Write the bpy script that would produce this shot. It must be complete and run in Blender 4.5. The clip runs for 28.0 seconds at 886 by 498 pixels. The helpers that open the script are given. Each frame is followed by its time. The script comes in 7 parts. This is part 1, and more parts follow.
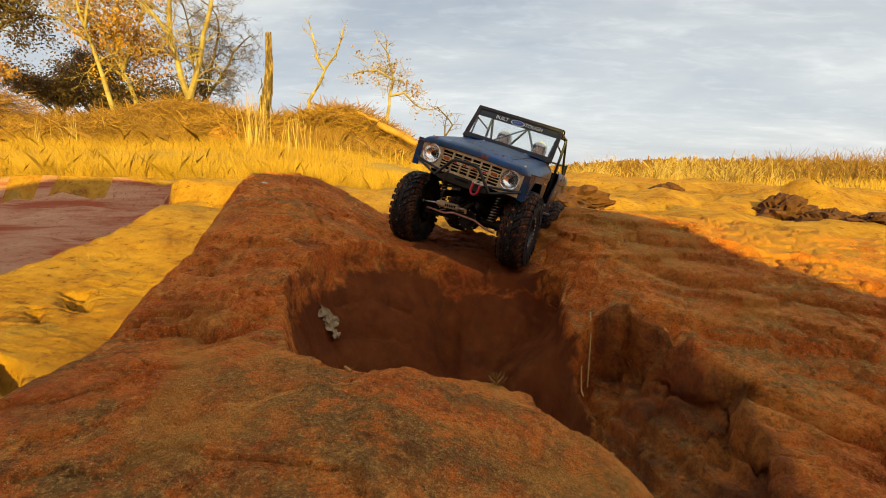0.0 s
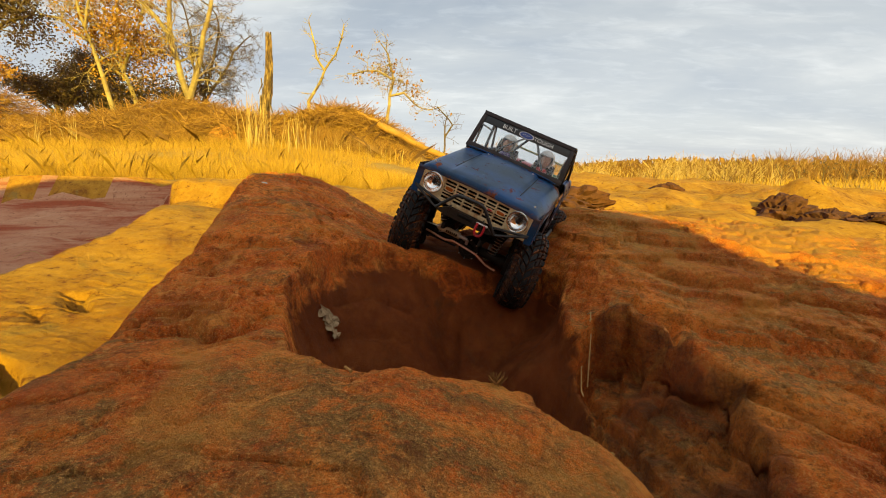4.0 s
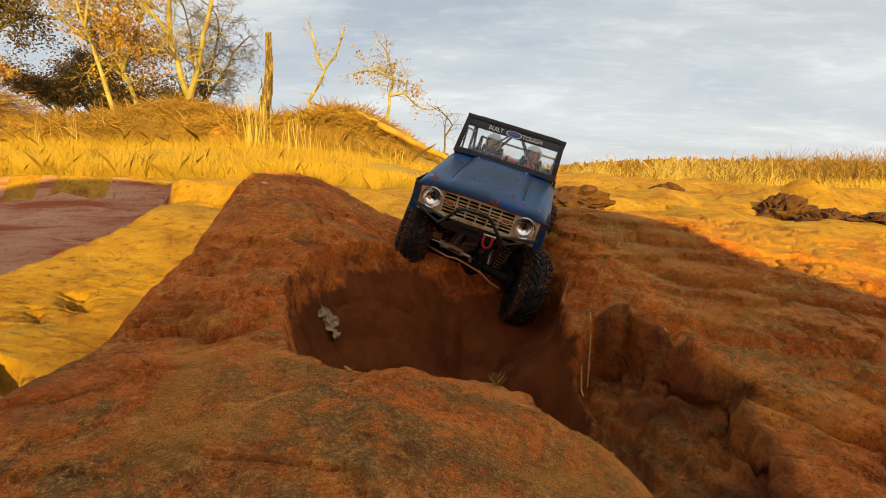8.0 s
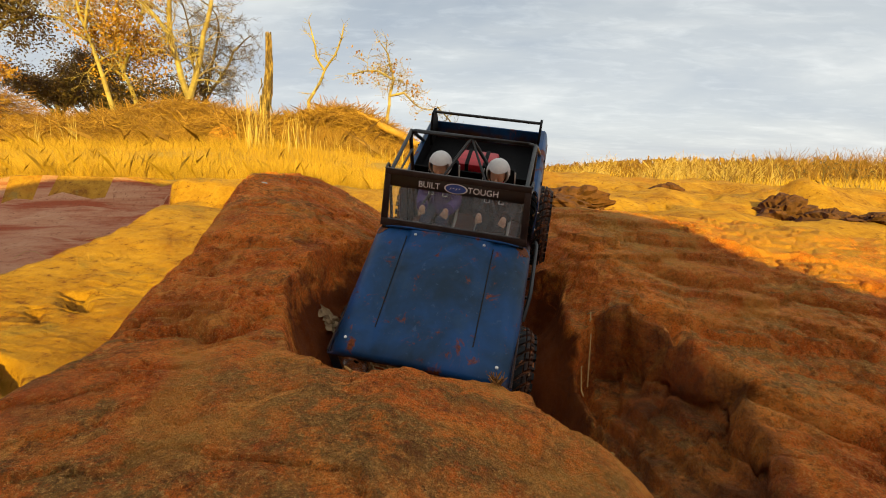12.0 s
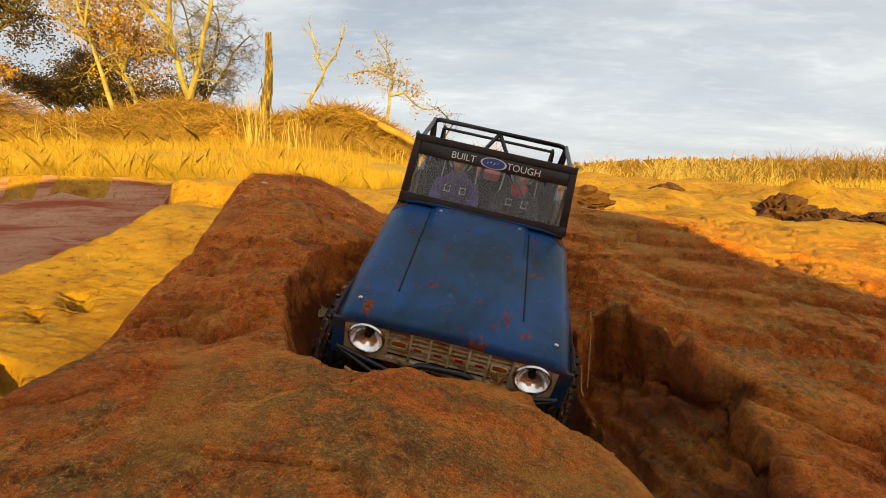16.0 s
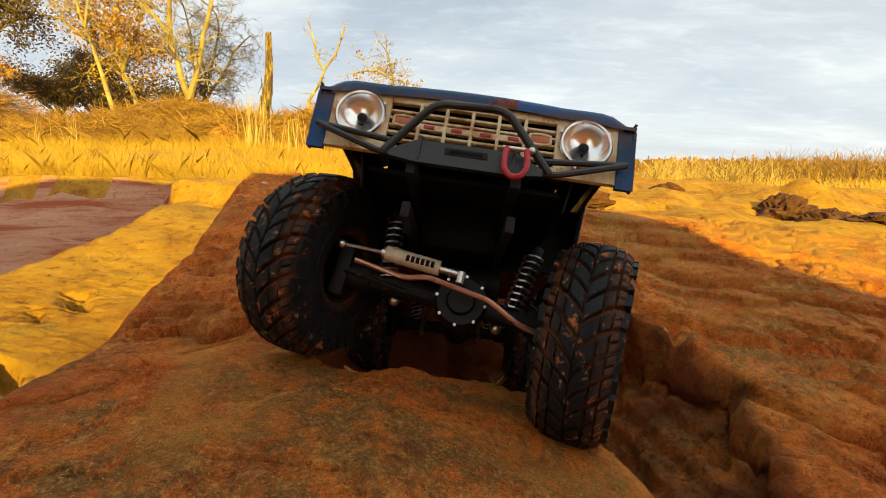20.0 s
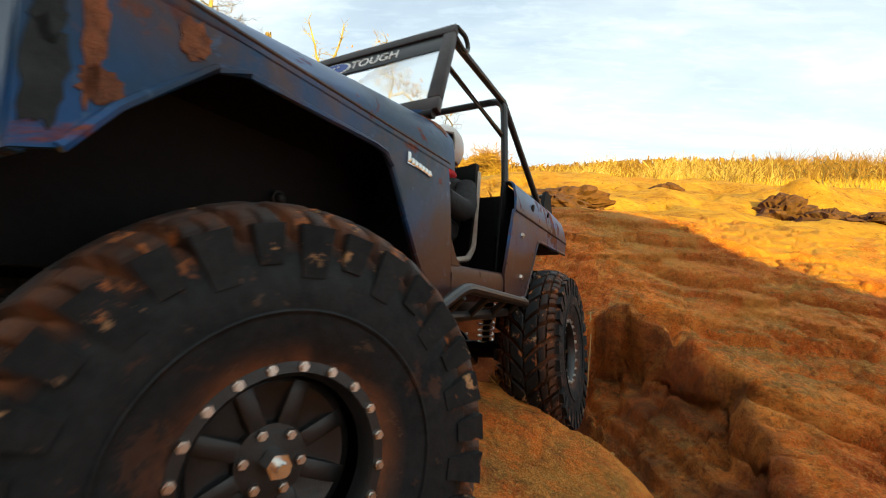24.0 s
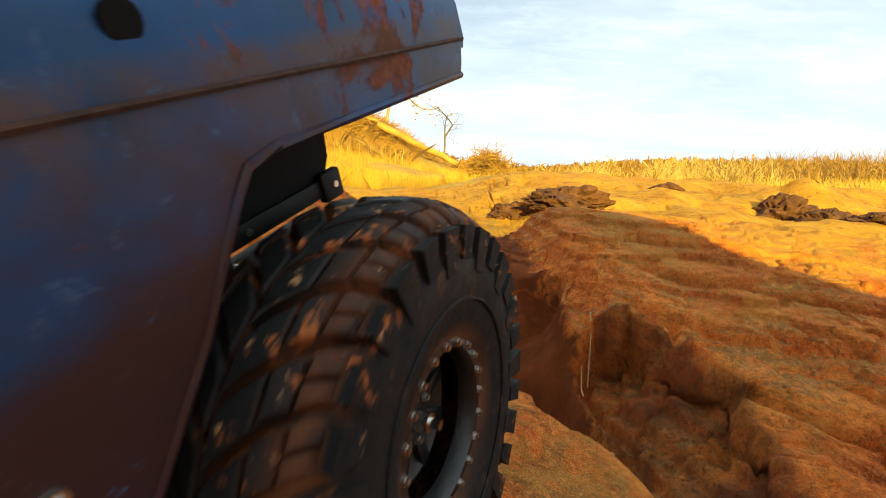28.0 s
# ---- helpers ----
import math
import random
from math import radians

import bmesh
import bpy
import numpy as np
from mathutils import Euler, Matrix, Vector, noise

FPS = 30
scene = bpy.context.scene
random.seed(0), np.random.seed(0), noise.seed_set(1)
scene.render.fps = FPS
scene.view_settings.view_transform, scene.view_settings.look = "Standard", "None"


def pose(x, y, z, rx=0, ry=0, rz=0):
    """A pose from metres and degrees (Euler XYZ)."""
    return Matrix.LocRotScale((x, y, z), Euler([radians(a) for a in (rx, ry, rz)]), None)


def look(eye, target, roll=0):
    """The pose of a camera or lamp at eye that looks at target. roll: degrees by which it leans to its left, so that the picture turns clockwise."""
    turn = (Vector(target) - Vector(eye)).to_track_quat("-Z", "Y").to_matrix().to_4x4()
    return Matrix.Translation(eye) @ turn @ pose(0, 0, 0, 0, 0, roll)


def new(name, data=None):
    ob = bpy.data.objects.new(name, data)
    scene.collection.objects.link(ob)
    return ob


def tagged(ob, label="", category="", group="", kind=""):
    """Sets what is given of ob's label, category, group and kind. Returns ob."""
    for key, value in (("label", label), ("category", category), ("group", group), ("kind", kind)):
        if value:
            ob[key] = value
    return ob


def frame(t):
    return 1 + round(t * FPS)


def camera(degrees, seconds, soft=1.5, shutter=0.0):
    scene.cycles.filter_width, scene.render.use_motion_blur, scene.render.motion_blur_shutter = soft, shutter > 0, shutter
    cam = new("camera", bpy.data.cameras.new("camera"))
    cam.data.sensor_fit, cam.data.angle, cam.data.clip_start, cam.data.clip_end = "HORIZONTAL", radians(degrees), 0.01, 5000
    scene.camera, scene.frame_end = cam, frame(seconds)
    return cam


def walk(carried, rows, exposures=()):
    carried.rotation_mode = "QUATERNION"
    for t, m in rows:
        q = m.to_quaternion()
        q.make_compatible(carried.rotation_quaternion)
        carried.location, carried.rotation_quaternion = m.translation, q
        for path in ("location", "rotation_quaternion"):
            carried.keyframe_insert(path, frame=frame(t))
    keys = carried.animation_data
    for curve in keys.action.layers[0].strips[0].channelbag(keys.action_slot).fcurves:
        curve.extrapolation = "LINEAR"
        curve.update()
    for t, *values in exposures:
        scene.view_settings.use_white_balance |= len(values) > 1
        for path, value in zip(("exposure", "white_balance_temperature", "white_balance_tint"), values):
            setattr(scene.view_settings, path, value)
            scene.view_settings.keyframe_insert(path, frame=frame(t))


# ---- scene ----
# ---- camera: one low tripod position, a hand above the rock ----
EYE = (0.0, 0.0, 0.30)
cam = camera(88.32, 28.0, soft=1.0, shutter=0.4)
VIEW = look(EYE, (0.0, 1.0, 0.1291))
walk(cam, [(0, VIEW), (28, VIEW)], exposures=[(0, 1.3, 6500, 10), (14, 1.3, 6500, 10), (17, 1.38, 6500, 10), (20, 1.52, 6400, 8), (21.5, 1.70, 6250, 6), (24, 1.84, 6100, 3), (28, 1.84, 6100, 3)])

# ---- light: a low warm sun behind the camera, thin grey cloud above ----
SUN_AZ, SUN_EL = radians(8), radians(17)
SUN_DIR = Vector((math.sin(SUN_AZ) * math.cos(SUN_EL), -math.cos(SUN_AZ) * math.cos(SUN_EL), math.sin(SUN_EL)))
sun = new("sun", bpy.data.lights.new("sun", "SUN"))
sun.data.energy, sun.data.angle, sun.data.color = 3.6, radians(0.6), (1.0, 0.84, 0.08)
sun.matrix_world = look(SUN_DIR * 50, (0, 0, 0))


def make_world():
    world = bpy.data.worlds.new("sky")
    scene.world = world
    world.use_nodes = True
    nt = world.node_tree
    n, l = nt.nodes, nt.links
    bg = n["Background"]
    sky = n.new("ShaderNodeTexSky")
    sky.sky_type, sky.sun_disc = "NISHITA", False
    sky.sun_elevation, sky.sun_rotation = SUN_EL, math.pi - SUN_AZ
    sky.air_density, sky.dust_density = 1.0, 1.5
    dim = n.new("ShaderNodeMixRGB")
    dim.blend_type, dim.inputs[0].default_value = "MULTIPLY", 1.0
    dim.inputs[2].default_value = (1.0, 0.95, 0.9, 1)
    l.new(sky.outputs[0], dim.inputs[1])
    co = n.new("ShaderNodeTexCoord")
    sep = n.new("ShaderNodeSeparateXYZ")
    l.new(co.outputs["Generated"], sep.inputs[0])
    # project the direction on a flat cloud layer
    up = n.new("ShaderNodeMath"); up.operation = "ADD"; up.inputs[1].default_value = 0.16
    l.new(sep.outputs["Z"], up.inputs[0])
    ax = n.new("ShaderNodeMath"); ax.operation = "DIVIDE"
    ay = n.new("ShaderNodeMath"); ay.operation = "DIVIDE"
    l.new(sep.outputs["X"], ax.inputs[0]); l.new(up.outputs[0], ax.inputs[1])
    l.new(sep.outputs["Y"], ay.inputs[0]); l.new(up.outputs[0], ay.inputs[1])
    flat = n.new("ShaderNodeCombineXYZ")
    l.new(ax.outputs[0], flat.inputs[0]); l.new(ay.outputs[0], flat.inputs[1])

    def cloud(scale, stretch, detail, rough, dist, seed):
        mp = n.new("ShaderNodeMapping")
        mp.inputs["Scale"].default_value = (scale, scale * stretch, 1)
        mp.inputs["Location"].default_value = (seed, seed * 0.7, seed * 0.3)
        mp.inputs["Rotation"].default_value = (0, 0, radians(-14))
        l.new(flat.outputs[0], mp.inputs[0])
        t = n.new("ShaderNodeTexNoise")
        t.inputs["Scale"].default_value, t.inputs["Detail"].default_value = 1.0, detail
        t.inputs["Roughness"].default_value, t.inputs["Distortion"].default_value = rough, dist
        l.new(mp.outputs[0], t.inputs["Vector"])
        return t.outputs["Fac"]

    def ramp(src, stops):
        r = n.new("ShaderNodeValToRGB")
        while len(r.color_ramp.elements) < len(stops):
            r.color_ramp.elements.new(0.5)
        for e, (p, c) in zip(r.color_ramp.elements, stops):
            e.position, e.color = p, (*c, 1)
        l.new(src, r.inputs[0])
        return r.outputs[0]

    big = ramp(cloud(0.55, 1.5, 6, 0.55, 0.3, 3.1), [(0.38, (0.40, 0.46, 0.53)), (0.52, (0.54, 0.585, 0.615)), (0.66, (0.80, 0.82, 0.80))])
    fine = ramp(cloud(5.0, 2.2, 5, 0.6, 0.4, 8.3), [(0.5, (0, 0, 0)), (0.75, (0.22, 0.22, 0.20))])
    add = n.new("ShaderNodeMixRGB"); add.blend_type = "ADD"; add.inputs[0].default_value = 0.5
    l.new(big, add.inputs[1]); l.new(fine, add.inputs[2])
    # brighter and creamier low over the horizon
    low = ramp(sep.outputs["Z"], [(0.0, (1.0, 0.97, 0.88)), (0.10, (0.85, 0.86, 0.82)), (0.32, (0.0, 0.0, 0.0))])
    lift = n.new("ShaderNodeMixRGB"); lift.blend_type = "SCREEN"; lift.inputs[0].default_value = 0.38
    l.new(add.outputs[0], lift.inputs[1]); l.new(low, lift.inputs[2])
    mix = n.new("ShaderNodeMixRGB"); mix.inputs[0].default_value = 0.9
    scaled = n.new("ShaderNodeMixRGB"); scaled.blend_type = "MULTIPLY"; scaled.inputs[0].default_value = 1.0
    scaled.inputs[2].default_value = (0.12, 0.12, 0.12, 1)
    l.new(dim.outputs[0], scaled.inputs[1])
    l.new(scaled.outputs[0], mix.inputs[1]); l.new(lift.outputs[0], mix.inputs[2])
    # thin cloud glows wide round the sun
    toward = n.new("ShaderNodeVectorMath"); toward.operation = "DOT_PRODUCT"; toward.inputs[1].default_value = SUN_DIR
    l.new(co.outputs["Generated"], toward.inputs[0])
    glow = ramp(toward.outputs["Value"], [(0.0, (0, 0, 0)), (0.5, (0.009, 0.007, 0.004)), (1.0, (0.14, 0.10, 0.055))])
    round_sun = n.new("ShaderNodeMixRGB"); round_sun.blend_type = "ADD"; round_sun.inputs[0].default_value = 1.0
    deck = n.new("ShaderNodeMixRGB"); deck.blend_type, deck.inputs[0].default_value = "MULTIPLY", 1.0
    l.new(mix.outputs[0], deck.inputs[1])
    l.new(ramp(sep.outputs["Z"], [(0.45, (0.45, 0.45, 0.45)), (0.85, (0.66, 0.64, 0.60))]), deck.inputs[2])
    l.new(deck.outputs[0], round_sun.inputs[1]); l.new(glow, round_sun.inputs[2])
    l.new(round_sun.outputs[0], bg.inputs[0])
    bg.inputs[1].default_value = 0.44 / 0.45


make_world()
# ---- materials ----
def material(name, rough=0.6, metal=0.0):
    m = bpy.data.materials.new(name)
    m.use_nodes = True
    b = m.node_tree.nodes["Principled BSDF"]
    b.inputs["Roughness"].default_value, b.inputs["Metallic"].default_value = rough, metal
    return m, m.node_tree.nodes, m.node_tree.links, b


def noise_node(n, l, vec, scale, detail=5, rough=0.6, dist=0.0):
    t = n.new("ShaderNodeTexNoise")
    t.inputs["Scale"].default_value, t.inputs["Detail"].default_value = scale, detail
    t.inputs["Roughness"].default_value, t.inputs["Distortion"].default_value = rough, dist
    if vec:
        l.new(vec, t.inputs["Vector"])
    return t.outputs["Fac"]


def ramp_node(n, l, src, stops):
    r = n.new("ShaderNodeValToRGB")
    while len(r.color_ramp.elements) < len(stops):
        r.color_ramp.elements.new(0.5)
    for e, (p, c) in zip(r.color_ramp.elements, stops):
        c = (c, c, c) if isinstance(c, (int, float)) else c
        e.position, e.color = p, (*c, 1)
    l.new(src, r.inputs[0])
    return r.outputs[0]


def mix_node(n, l, fac, a, b, mode="MIX"):
    m = n.new("ShaderNodeMixRGB")
    m.blend_type = mode
    for i, v in enumerate((fac, a, b)):
        if isinstance(v, (int, float)):
            m.inputs[i].default_value = v if i == 0 else (v, v, v, 1)
        elif isinstance(v, tuple):
            m.inputs[i].default_value = (*v, 1)
        else:
            l.new(v, m.inputs[i])
    return m.outputs[0]


def bump_node(n, l, bsdf, height, strength, dist, before=None):
    b = n.new("ShaderNodeBump")
    b.inputs["Strength"].default_value, b.inputs["Distance"].default_value = strength, dist
    l.new(height, b.inputs["Height"])
    if before:
        l.new(before, b.inputs["Normal"])
    l.new(b.outputs[0], bsdf.inputs["Normal"])
    return b.outputs[0]


def simple(name, colour, rough=0.6, metal=0.0, grain=60.0, vary=0.25, bump=0.0, spec=0.5):
    """A plain surface with a little two-scale mottling."""
    m, n, l, b = material(name, rough, metal)
    co = n.new("ShaderNodeTexCoord").outputs["Object"]
    f = noise_node(n, l, co, grain, 6, 0.65)
    g = noise_node(n, l, co, grain * 0.17, 3, 0.5)
    dark = tuple(c * (1 - vary) for c in colour)
    light = tuple(min(1, c * (1 + vary)) for c in colour)
    c1 = ramp_node(n, l, f, [(0.3, dark), (0.7, light)])
    c2 = ramp_node(n, l, g, [(0.35, 1 - vary * 0.6), (0.65, 1.0)])
    l.new(mix_node(n, l, 1.0, c1, c2, "MULTIPLY"), b.inputs["Base Color"])
    b.inputs["Specular IOR Level"].default_value = spec
    if bump:
        bump_node(n, l, b, f, bump, 0.002)
    return m


def rock_material():
    m, n, l, b = material("red_sandstone", 0.85)
    co = n.new("ShaderNodeTexCoord").outputs["Object"]
    big = noise_node(n, l, co, 1.9, 5, 0.6, 0.4)
    mid = noise_node(n, l, co, 8.0, 8, 0.70, 0.5)
    fine = noise_node(n, l, co, 46.0, 9, 0.78, 0.2)
    grit = noise_node(n, l, co, 210.0, 6, 0.8)
    sand = noise_node(n, l, co, 520.0, 3, 0.7)
    base = ramp_node(n, l, mid, [(0.32, (0.36, 0.070, 0.012)), (0.45, (0.72, 0.185, 0.030)), (0.56, (0.80, 0.265, 0.045)), (0.72, (0.88, 0.40, 0.09))])
    tone = ramp_node(n, l, big, [(0.36, (0.80, 0.64, 0.56)), (0.62, (1.12, 1.10, 1.05))])
    c = mix_node(n, l, 1.0, base, tone, "MULTIPLY")
    # grey-green lichen on the worn tops
    lich = ramp_node(n, l, noise_node(n, l, co, 7.0, 9, 0.74, 0.3), [(0.46, 0.0), (0.56, 0.95)])
    geo = n.new("ShaderNodeNewGeometry")
    sep = n.new("ShaderNodeSeparateXYZ"); l.new(geo.outputs["Normal"], sep.inputs[0])
    top = ramp_node(n, l, sep.outputs["Z"], [(0.70, 0.0), (0.92, 1.0)])
    spots = ramp_node(n, l, fine, [(0.42, 0.10), (0.52, 1.0)])
    lf = mix_node(n, l, 1.0, mix_node(n, l, 1.0, lich, top, "MULTIPLY"), spots, "MULTIPLY")
    c = mix_node(n, l, lf, c, (0.225, 0.150, 0.058))
    # pale worn grains, dark specks, dust in the hollows
    c = mix_node(n, l, ramp_node(n, l, fine, [(0.54, 0.0), (0.66, 0.6)]), c, (0.76, 0.38, 0.12))
    c = mix_node(n, l, ramp_node(n, l, noise_node(n, l, co, 90.0, 7, 0.8), [(0.50, 0.0), (0.60, 0.45)]), c, (0.30, 0.115, 0.035))
    c = mix_node(n, l, ramp_node(n, l, grit, [(0.54, 0.0), (0.66, 0.65)]), c, (0.76, 0.47, 0.19))
    c = mix_node(n, l, ramp_node(n, l, grit, [(0.37, 0.75), (0.46, 0.0)]), c, (0.11, 0.050, 0.024))
    c = mix_node(n, l, ramp_node(n, l, noise_node(n, l, co, 62.0, 9, 0.78, 0.6), [(0.35, 0.70), (0.44, 0.0)]), c, (0.15, 0.052, 0.022))
    c = mix_node(n, l, ramp_node(n, l, noise_node(n, l, co, 24.0, 9, 0.74, 1.0), [(0.55, 0.0), (0.63, 0.6)]), c, (0.88, 0.44, 0.13))
    c = mix_node(n, l, ramp_node(n, l, sand, [(0.56, 0.0), (0.66, 0.55)]), c, (0.84, 0.50, 0.18))
    c = mix_node(n, l, ramp_node(n, l, sand, [(0.33, 0.55), (0.42, 0.0)]), c, (0.18, 0.066, 0.026))
    dark = ramp_node(n, l, noise_node(n, l, co, 15.0, 8, 0.72, 1.2), [(0.33, 0.75), (0.43, 0.0)])
    c = mix_node(n, l, dark, c, (0.12, 0.036, 0.014))
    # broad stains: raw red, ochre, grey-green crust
    stain = noise_node(n, l, co, 3.6, 6, 0.62, 0.9)
    c = mix_node(n, l, ramp_node(n, l, stain, [(0.54, 0.0), (0.66, 0.55)]), c, (0.66, 0.34, 0.085))
    place = n.new("ShaderNodeSeparateXYZ"); l.new(co, place.inputs[0])
    crust = mix_node(n, l, 1.0, ramp_node(n, l, place.outputs["Y"], [(0.50, 0.12), (0.95, 0.85)]), ramp_node(n, l, place.outputs["X"], [(0.20, 0.0), (0.36, 1.0)]), "MULTIPLY")
    crust = mix_node(n, l, 1.0, crust, ramp_node(n, l, mid, [(0.40, 0.25), (0.56, 1.0)]), "MULTIPLY")
    c = mix_node(n, l, crust, c, (0.44, 0.26, 0.075))
    c = mix_node(n, l, ramp_node(n, l, stain, [(0.34, 0.55), (0.44, 0.0)]), c, (0.44, 0.095, 0.030))
    c = mix_node(n, l, 1.0, c, (1.08, 0.90, 0.66), "MULTIPLY")
    # darker red over the pit's walls and floor and the ramp behind it
    mask = n.new("ShaderNodeAttribute"); mask.attribute_name = "red_tone"
    red_sum = n.new("ShaderNodeMath"); red_sum.operation = "ADD"
    l.new(mask.outputs["Fac"], red_sum.inputs[0])
    l.new(ramp_node(n, l, noise_node(n, l, co, 30.0, 8, 0.72, 0.5), [(0.38, 0.0), (0.62, 0.55)]), red_sum.inputs[1])
    red_mix = ramp_node(n, l, red_sum.outputs[0], [(0.42, 0.0), (0.80, 0.94)])
    deep_red = ramp_node(n, l, noise_node(n, l, co, 6.0, 7, 0.66, 0.6), [(0.34, (0.10, 0.022, 0.005)), (0.5, (0.175, 0.040, 0.010)), (0.66, (0.26, 0.068, 0.016))])
    deep_red = mix_node(n, l, ramp_node(n, l, fine, [(0.50, 0.0), (0.66, 0.6)]), deep_red, (0.30, 0.095, 0.025))
    deep_red = mix_node(n, l, ramp_node(n, l, fine, [(0.34, 0.7), (0.44, 0.0)]), deep_red, (0.07, 0.020, 0.008))
    deep_red = mix_node(n, l, ramp_node(n, l, noise_node(n, l, co, 9.0, 7, 0.7, 0.9), [(0.56, 0.0), (0.66, 0.7)]), deep_red, (0.075, 0.030, 0.016))
    c = mix_node(n, l, red_mix, c, deep_red)
    # darker brown in the broken-out flank
    browned = n.new("ShaderNodeAttribute"); browned.attribute_name = "browned"
    brown_mix = n.new("ShaderNodeMath"); brown_mix.operation = "MULTIPLY"
    l.new(browned.outputs["Fac"], brown_mix.inputs[0])
    l.new(ramp_node(n, l, noise_node(n, l, co, 20.0, 9, 0.75, 0.8), [(0.36, 1.0), (0.60, 0.35)]), brown_mix.inputs[1])
    c = mix_node(n, l, brown_mix.outputs[0], c, (0.115, 0.042, 0.018))
    l.new(c, b.inputs["Base Color"])
    l.new(ramp_node(n, l, fine, [(0.3, 0.7), (0.7, 0.95)]), b.inputs["Roughness"])
    b.inputs["Specular IOR Level"].default_value = 0.12
    n1 = bump_node(n, l, b, mid, 1.0, 0.018)
    n2 = bump_node(n, l, b, fine, 1.0, 0.009, n1)
    n3 = bump_node(n, l, b, grit, 1.0, 0.004, n2)
    bump_node(n, l, b, sand, 0.8, 0.0016, n3)
    return m


def sunlit_rock_material():
    """Yellowed sandstone for the bank and far crest: sunlight put into its colour."""
    m, n, l, b = material("sunlit_sandstone", 0.9)
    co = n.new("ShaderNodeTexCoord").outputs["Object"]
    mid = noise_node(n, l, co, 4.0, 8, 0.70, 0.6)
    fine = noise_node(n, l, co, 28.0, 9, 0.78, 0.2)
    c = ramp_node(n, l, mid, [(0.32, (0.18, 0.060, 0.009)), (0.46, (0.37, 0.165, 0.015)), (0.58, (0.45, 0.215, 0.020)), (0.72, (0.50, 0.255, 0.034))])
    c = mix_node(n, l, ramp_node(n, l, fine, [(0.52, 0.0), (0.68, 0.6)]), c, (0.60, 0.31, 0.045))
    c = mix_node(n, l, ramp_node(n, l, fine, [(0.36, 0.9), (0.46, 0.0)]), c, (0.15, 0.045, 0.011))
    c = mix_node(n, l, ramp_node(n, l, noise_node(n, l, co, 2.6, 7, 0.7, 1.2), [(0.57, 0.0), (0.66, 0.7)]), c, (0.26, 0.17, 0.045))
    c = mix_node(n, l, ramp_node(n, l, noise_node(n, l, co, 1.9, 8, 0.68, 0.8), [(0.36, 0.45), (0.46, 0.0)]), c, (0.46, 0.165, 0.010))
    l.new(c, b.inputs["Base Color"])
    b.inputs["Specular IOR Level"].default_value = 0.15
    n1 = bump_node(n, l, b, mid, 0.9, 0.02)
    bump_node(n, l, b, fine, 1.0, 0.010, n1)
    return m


def earth_material():
    m, n, l, b = material("dry_grass_earth", 0.95)
    co = n.new("ShaderNodeTexCoord").outputs["Object"]
    mid = noise_node(n, l, co, 1.6, 6, 0.7, 0.5)
    fine = noise_node(n, l, co, 30.0, 8, 0.75)
    c = ramp_node(n, l, mid, [(0.35, (0.24, 0.10, 0.026)), (0.5, (0.33, 0.185, 0.05)), (0.66, (0.42, 0.26, 0.08))])
    c = mix_node(n, l, ramp_node(n, l, fine, [(0.4, 0.0), (0.7, 0.8)]), c, (0.44, 0.28, 0.095))
    l.new(c, b.inputs["Base Color"])
    b.inputs["Specular IOR Level"].default_value = 0.1
    bump_node(n, l, b, fine, 1.0, 0.03)
    return m


def silt_material():
    """Pale pinkish-brown dried silt of the dug ground, with redder beds."""
    m, n, l, b = material("dried_silt", 0.9)
    co = n.new("ShaderNodeTexCoord").outputs["Object"]
    mp = n.new("ShaderNodeMapping"); mp.inputs["Scale"].default_value = (1.0, 2.2, 14.0); l.new(co, mp.inputs[0])
    beds = noise_node(n, l, mp.outputs[0], 1.0, 7, 0.65, 0.3)
    fine = noise_node(n, l, co, 34.0, 8, 0.75)
    c = ramp_node(n, l, beds, [(0.38, (0.36, 0.085, 0.035)), (0.50, (0.50, 0.22, 0.12)), (0.64, (0.58, 0.30, 0.17))])
    c = mix_node(n, l, ramp_node(n, l, fine, [(0.34, 0.8), (0.46, 0.0)]), c, (0.20, 0.07, 0.035))
    l.new(c, b.inputs["Base Color"])
    b.inputs["Specular IOR Level"].default_value = 0.15
    bump_node(n, l, b, fine, 1.0, 0.02)
    return m


ROCK = rock_material()
SILT = silt_material()
EARTH = earth_material()
SUNLIT_ROCK = sunlit_rock_material()
# ---- the ground: one sheet from the rock at the tripod to the horizon ----
def sstep(a, b, v):
    t = np.clip((v - a) / (b - a), 0.0, 1.0)
    return t * t * (3 - 2 * t)


def lattice(ix, iy, seed):
    h = (ix.astype(np.int64) * 374761393 + iy.astype(np.int64) * 668265263 + seed * 982451653) & 0x7FFFFFFF
    h = (h ^ (h >> 13)) * 1274126177 & 0x7FFFFFFF
    return ((h ^ (h >> 16)) & 0xFFFF) / 65535.0


def vnoise(x, y, seed=0):
    ix, iy = np.floor(x), np.floor(y)
    fx, fy = x - ix, y - iy
    fx, fy = fx * fx * (3 - 2 * fx), fy * fy * (3 - 2 * fy)
    a, b = lattice(ix, iy, seed), lattice(ix + 1, iy, seed)
    c, d = lattice(ix, iy + 1, seed), lattice(ix + 1, iy + 1, seed)
    return (a + (b - a) * fx) * (1 - fy) + (c + (d - c) * fx) * fy


def fbm(x, y, seed=0, octaves=4, gain=0.5):
    v, amp, tot = 0.0, 1.0, 0.0
    for k in range(octaves):
        v = v + amp * (vnoise(x * 2 ** k + 17.3 * k, y * 2 ** k - 9.1 * k, seed + k) - 0.5)
        tot += amp
        amp *= gain
    return v / tot * 2


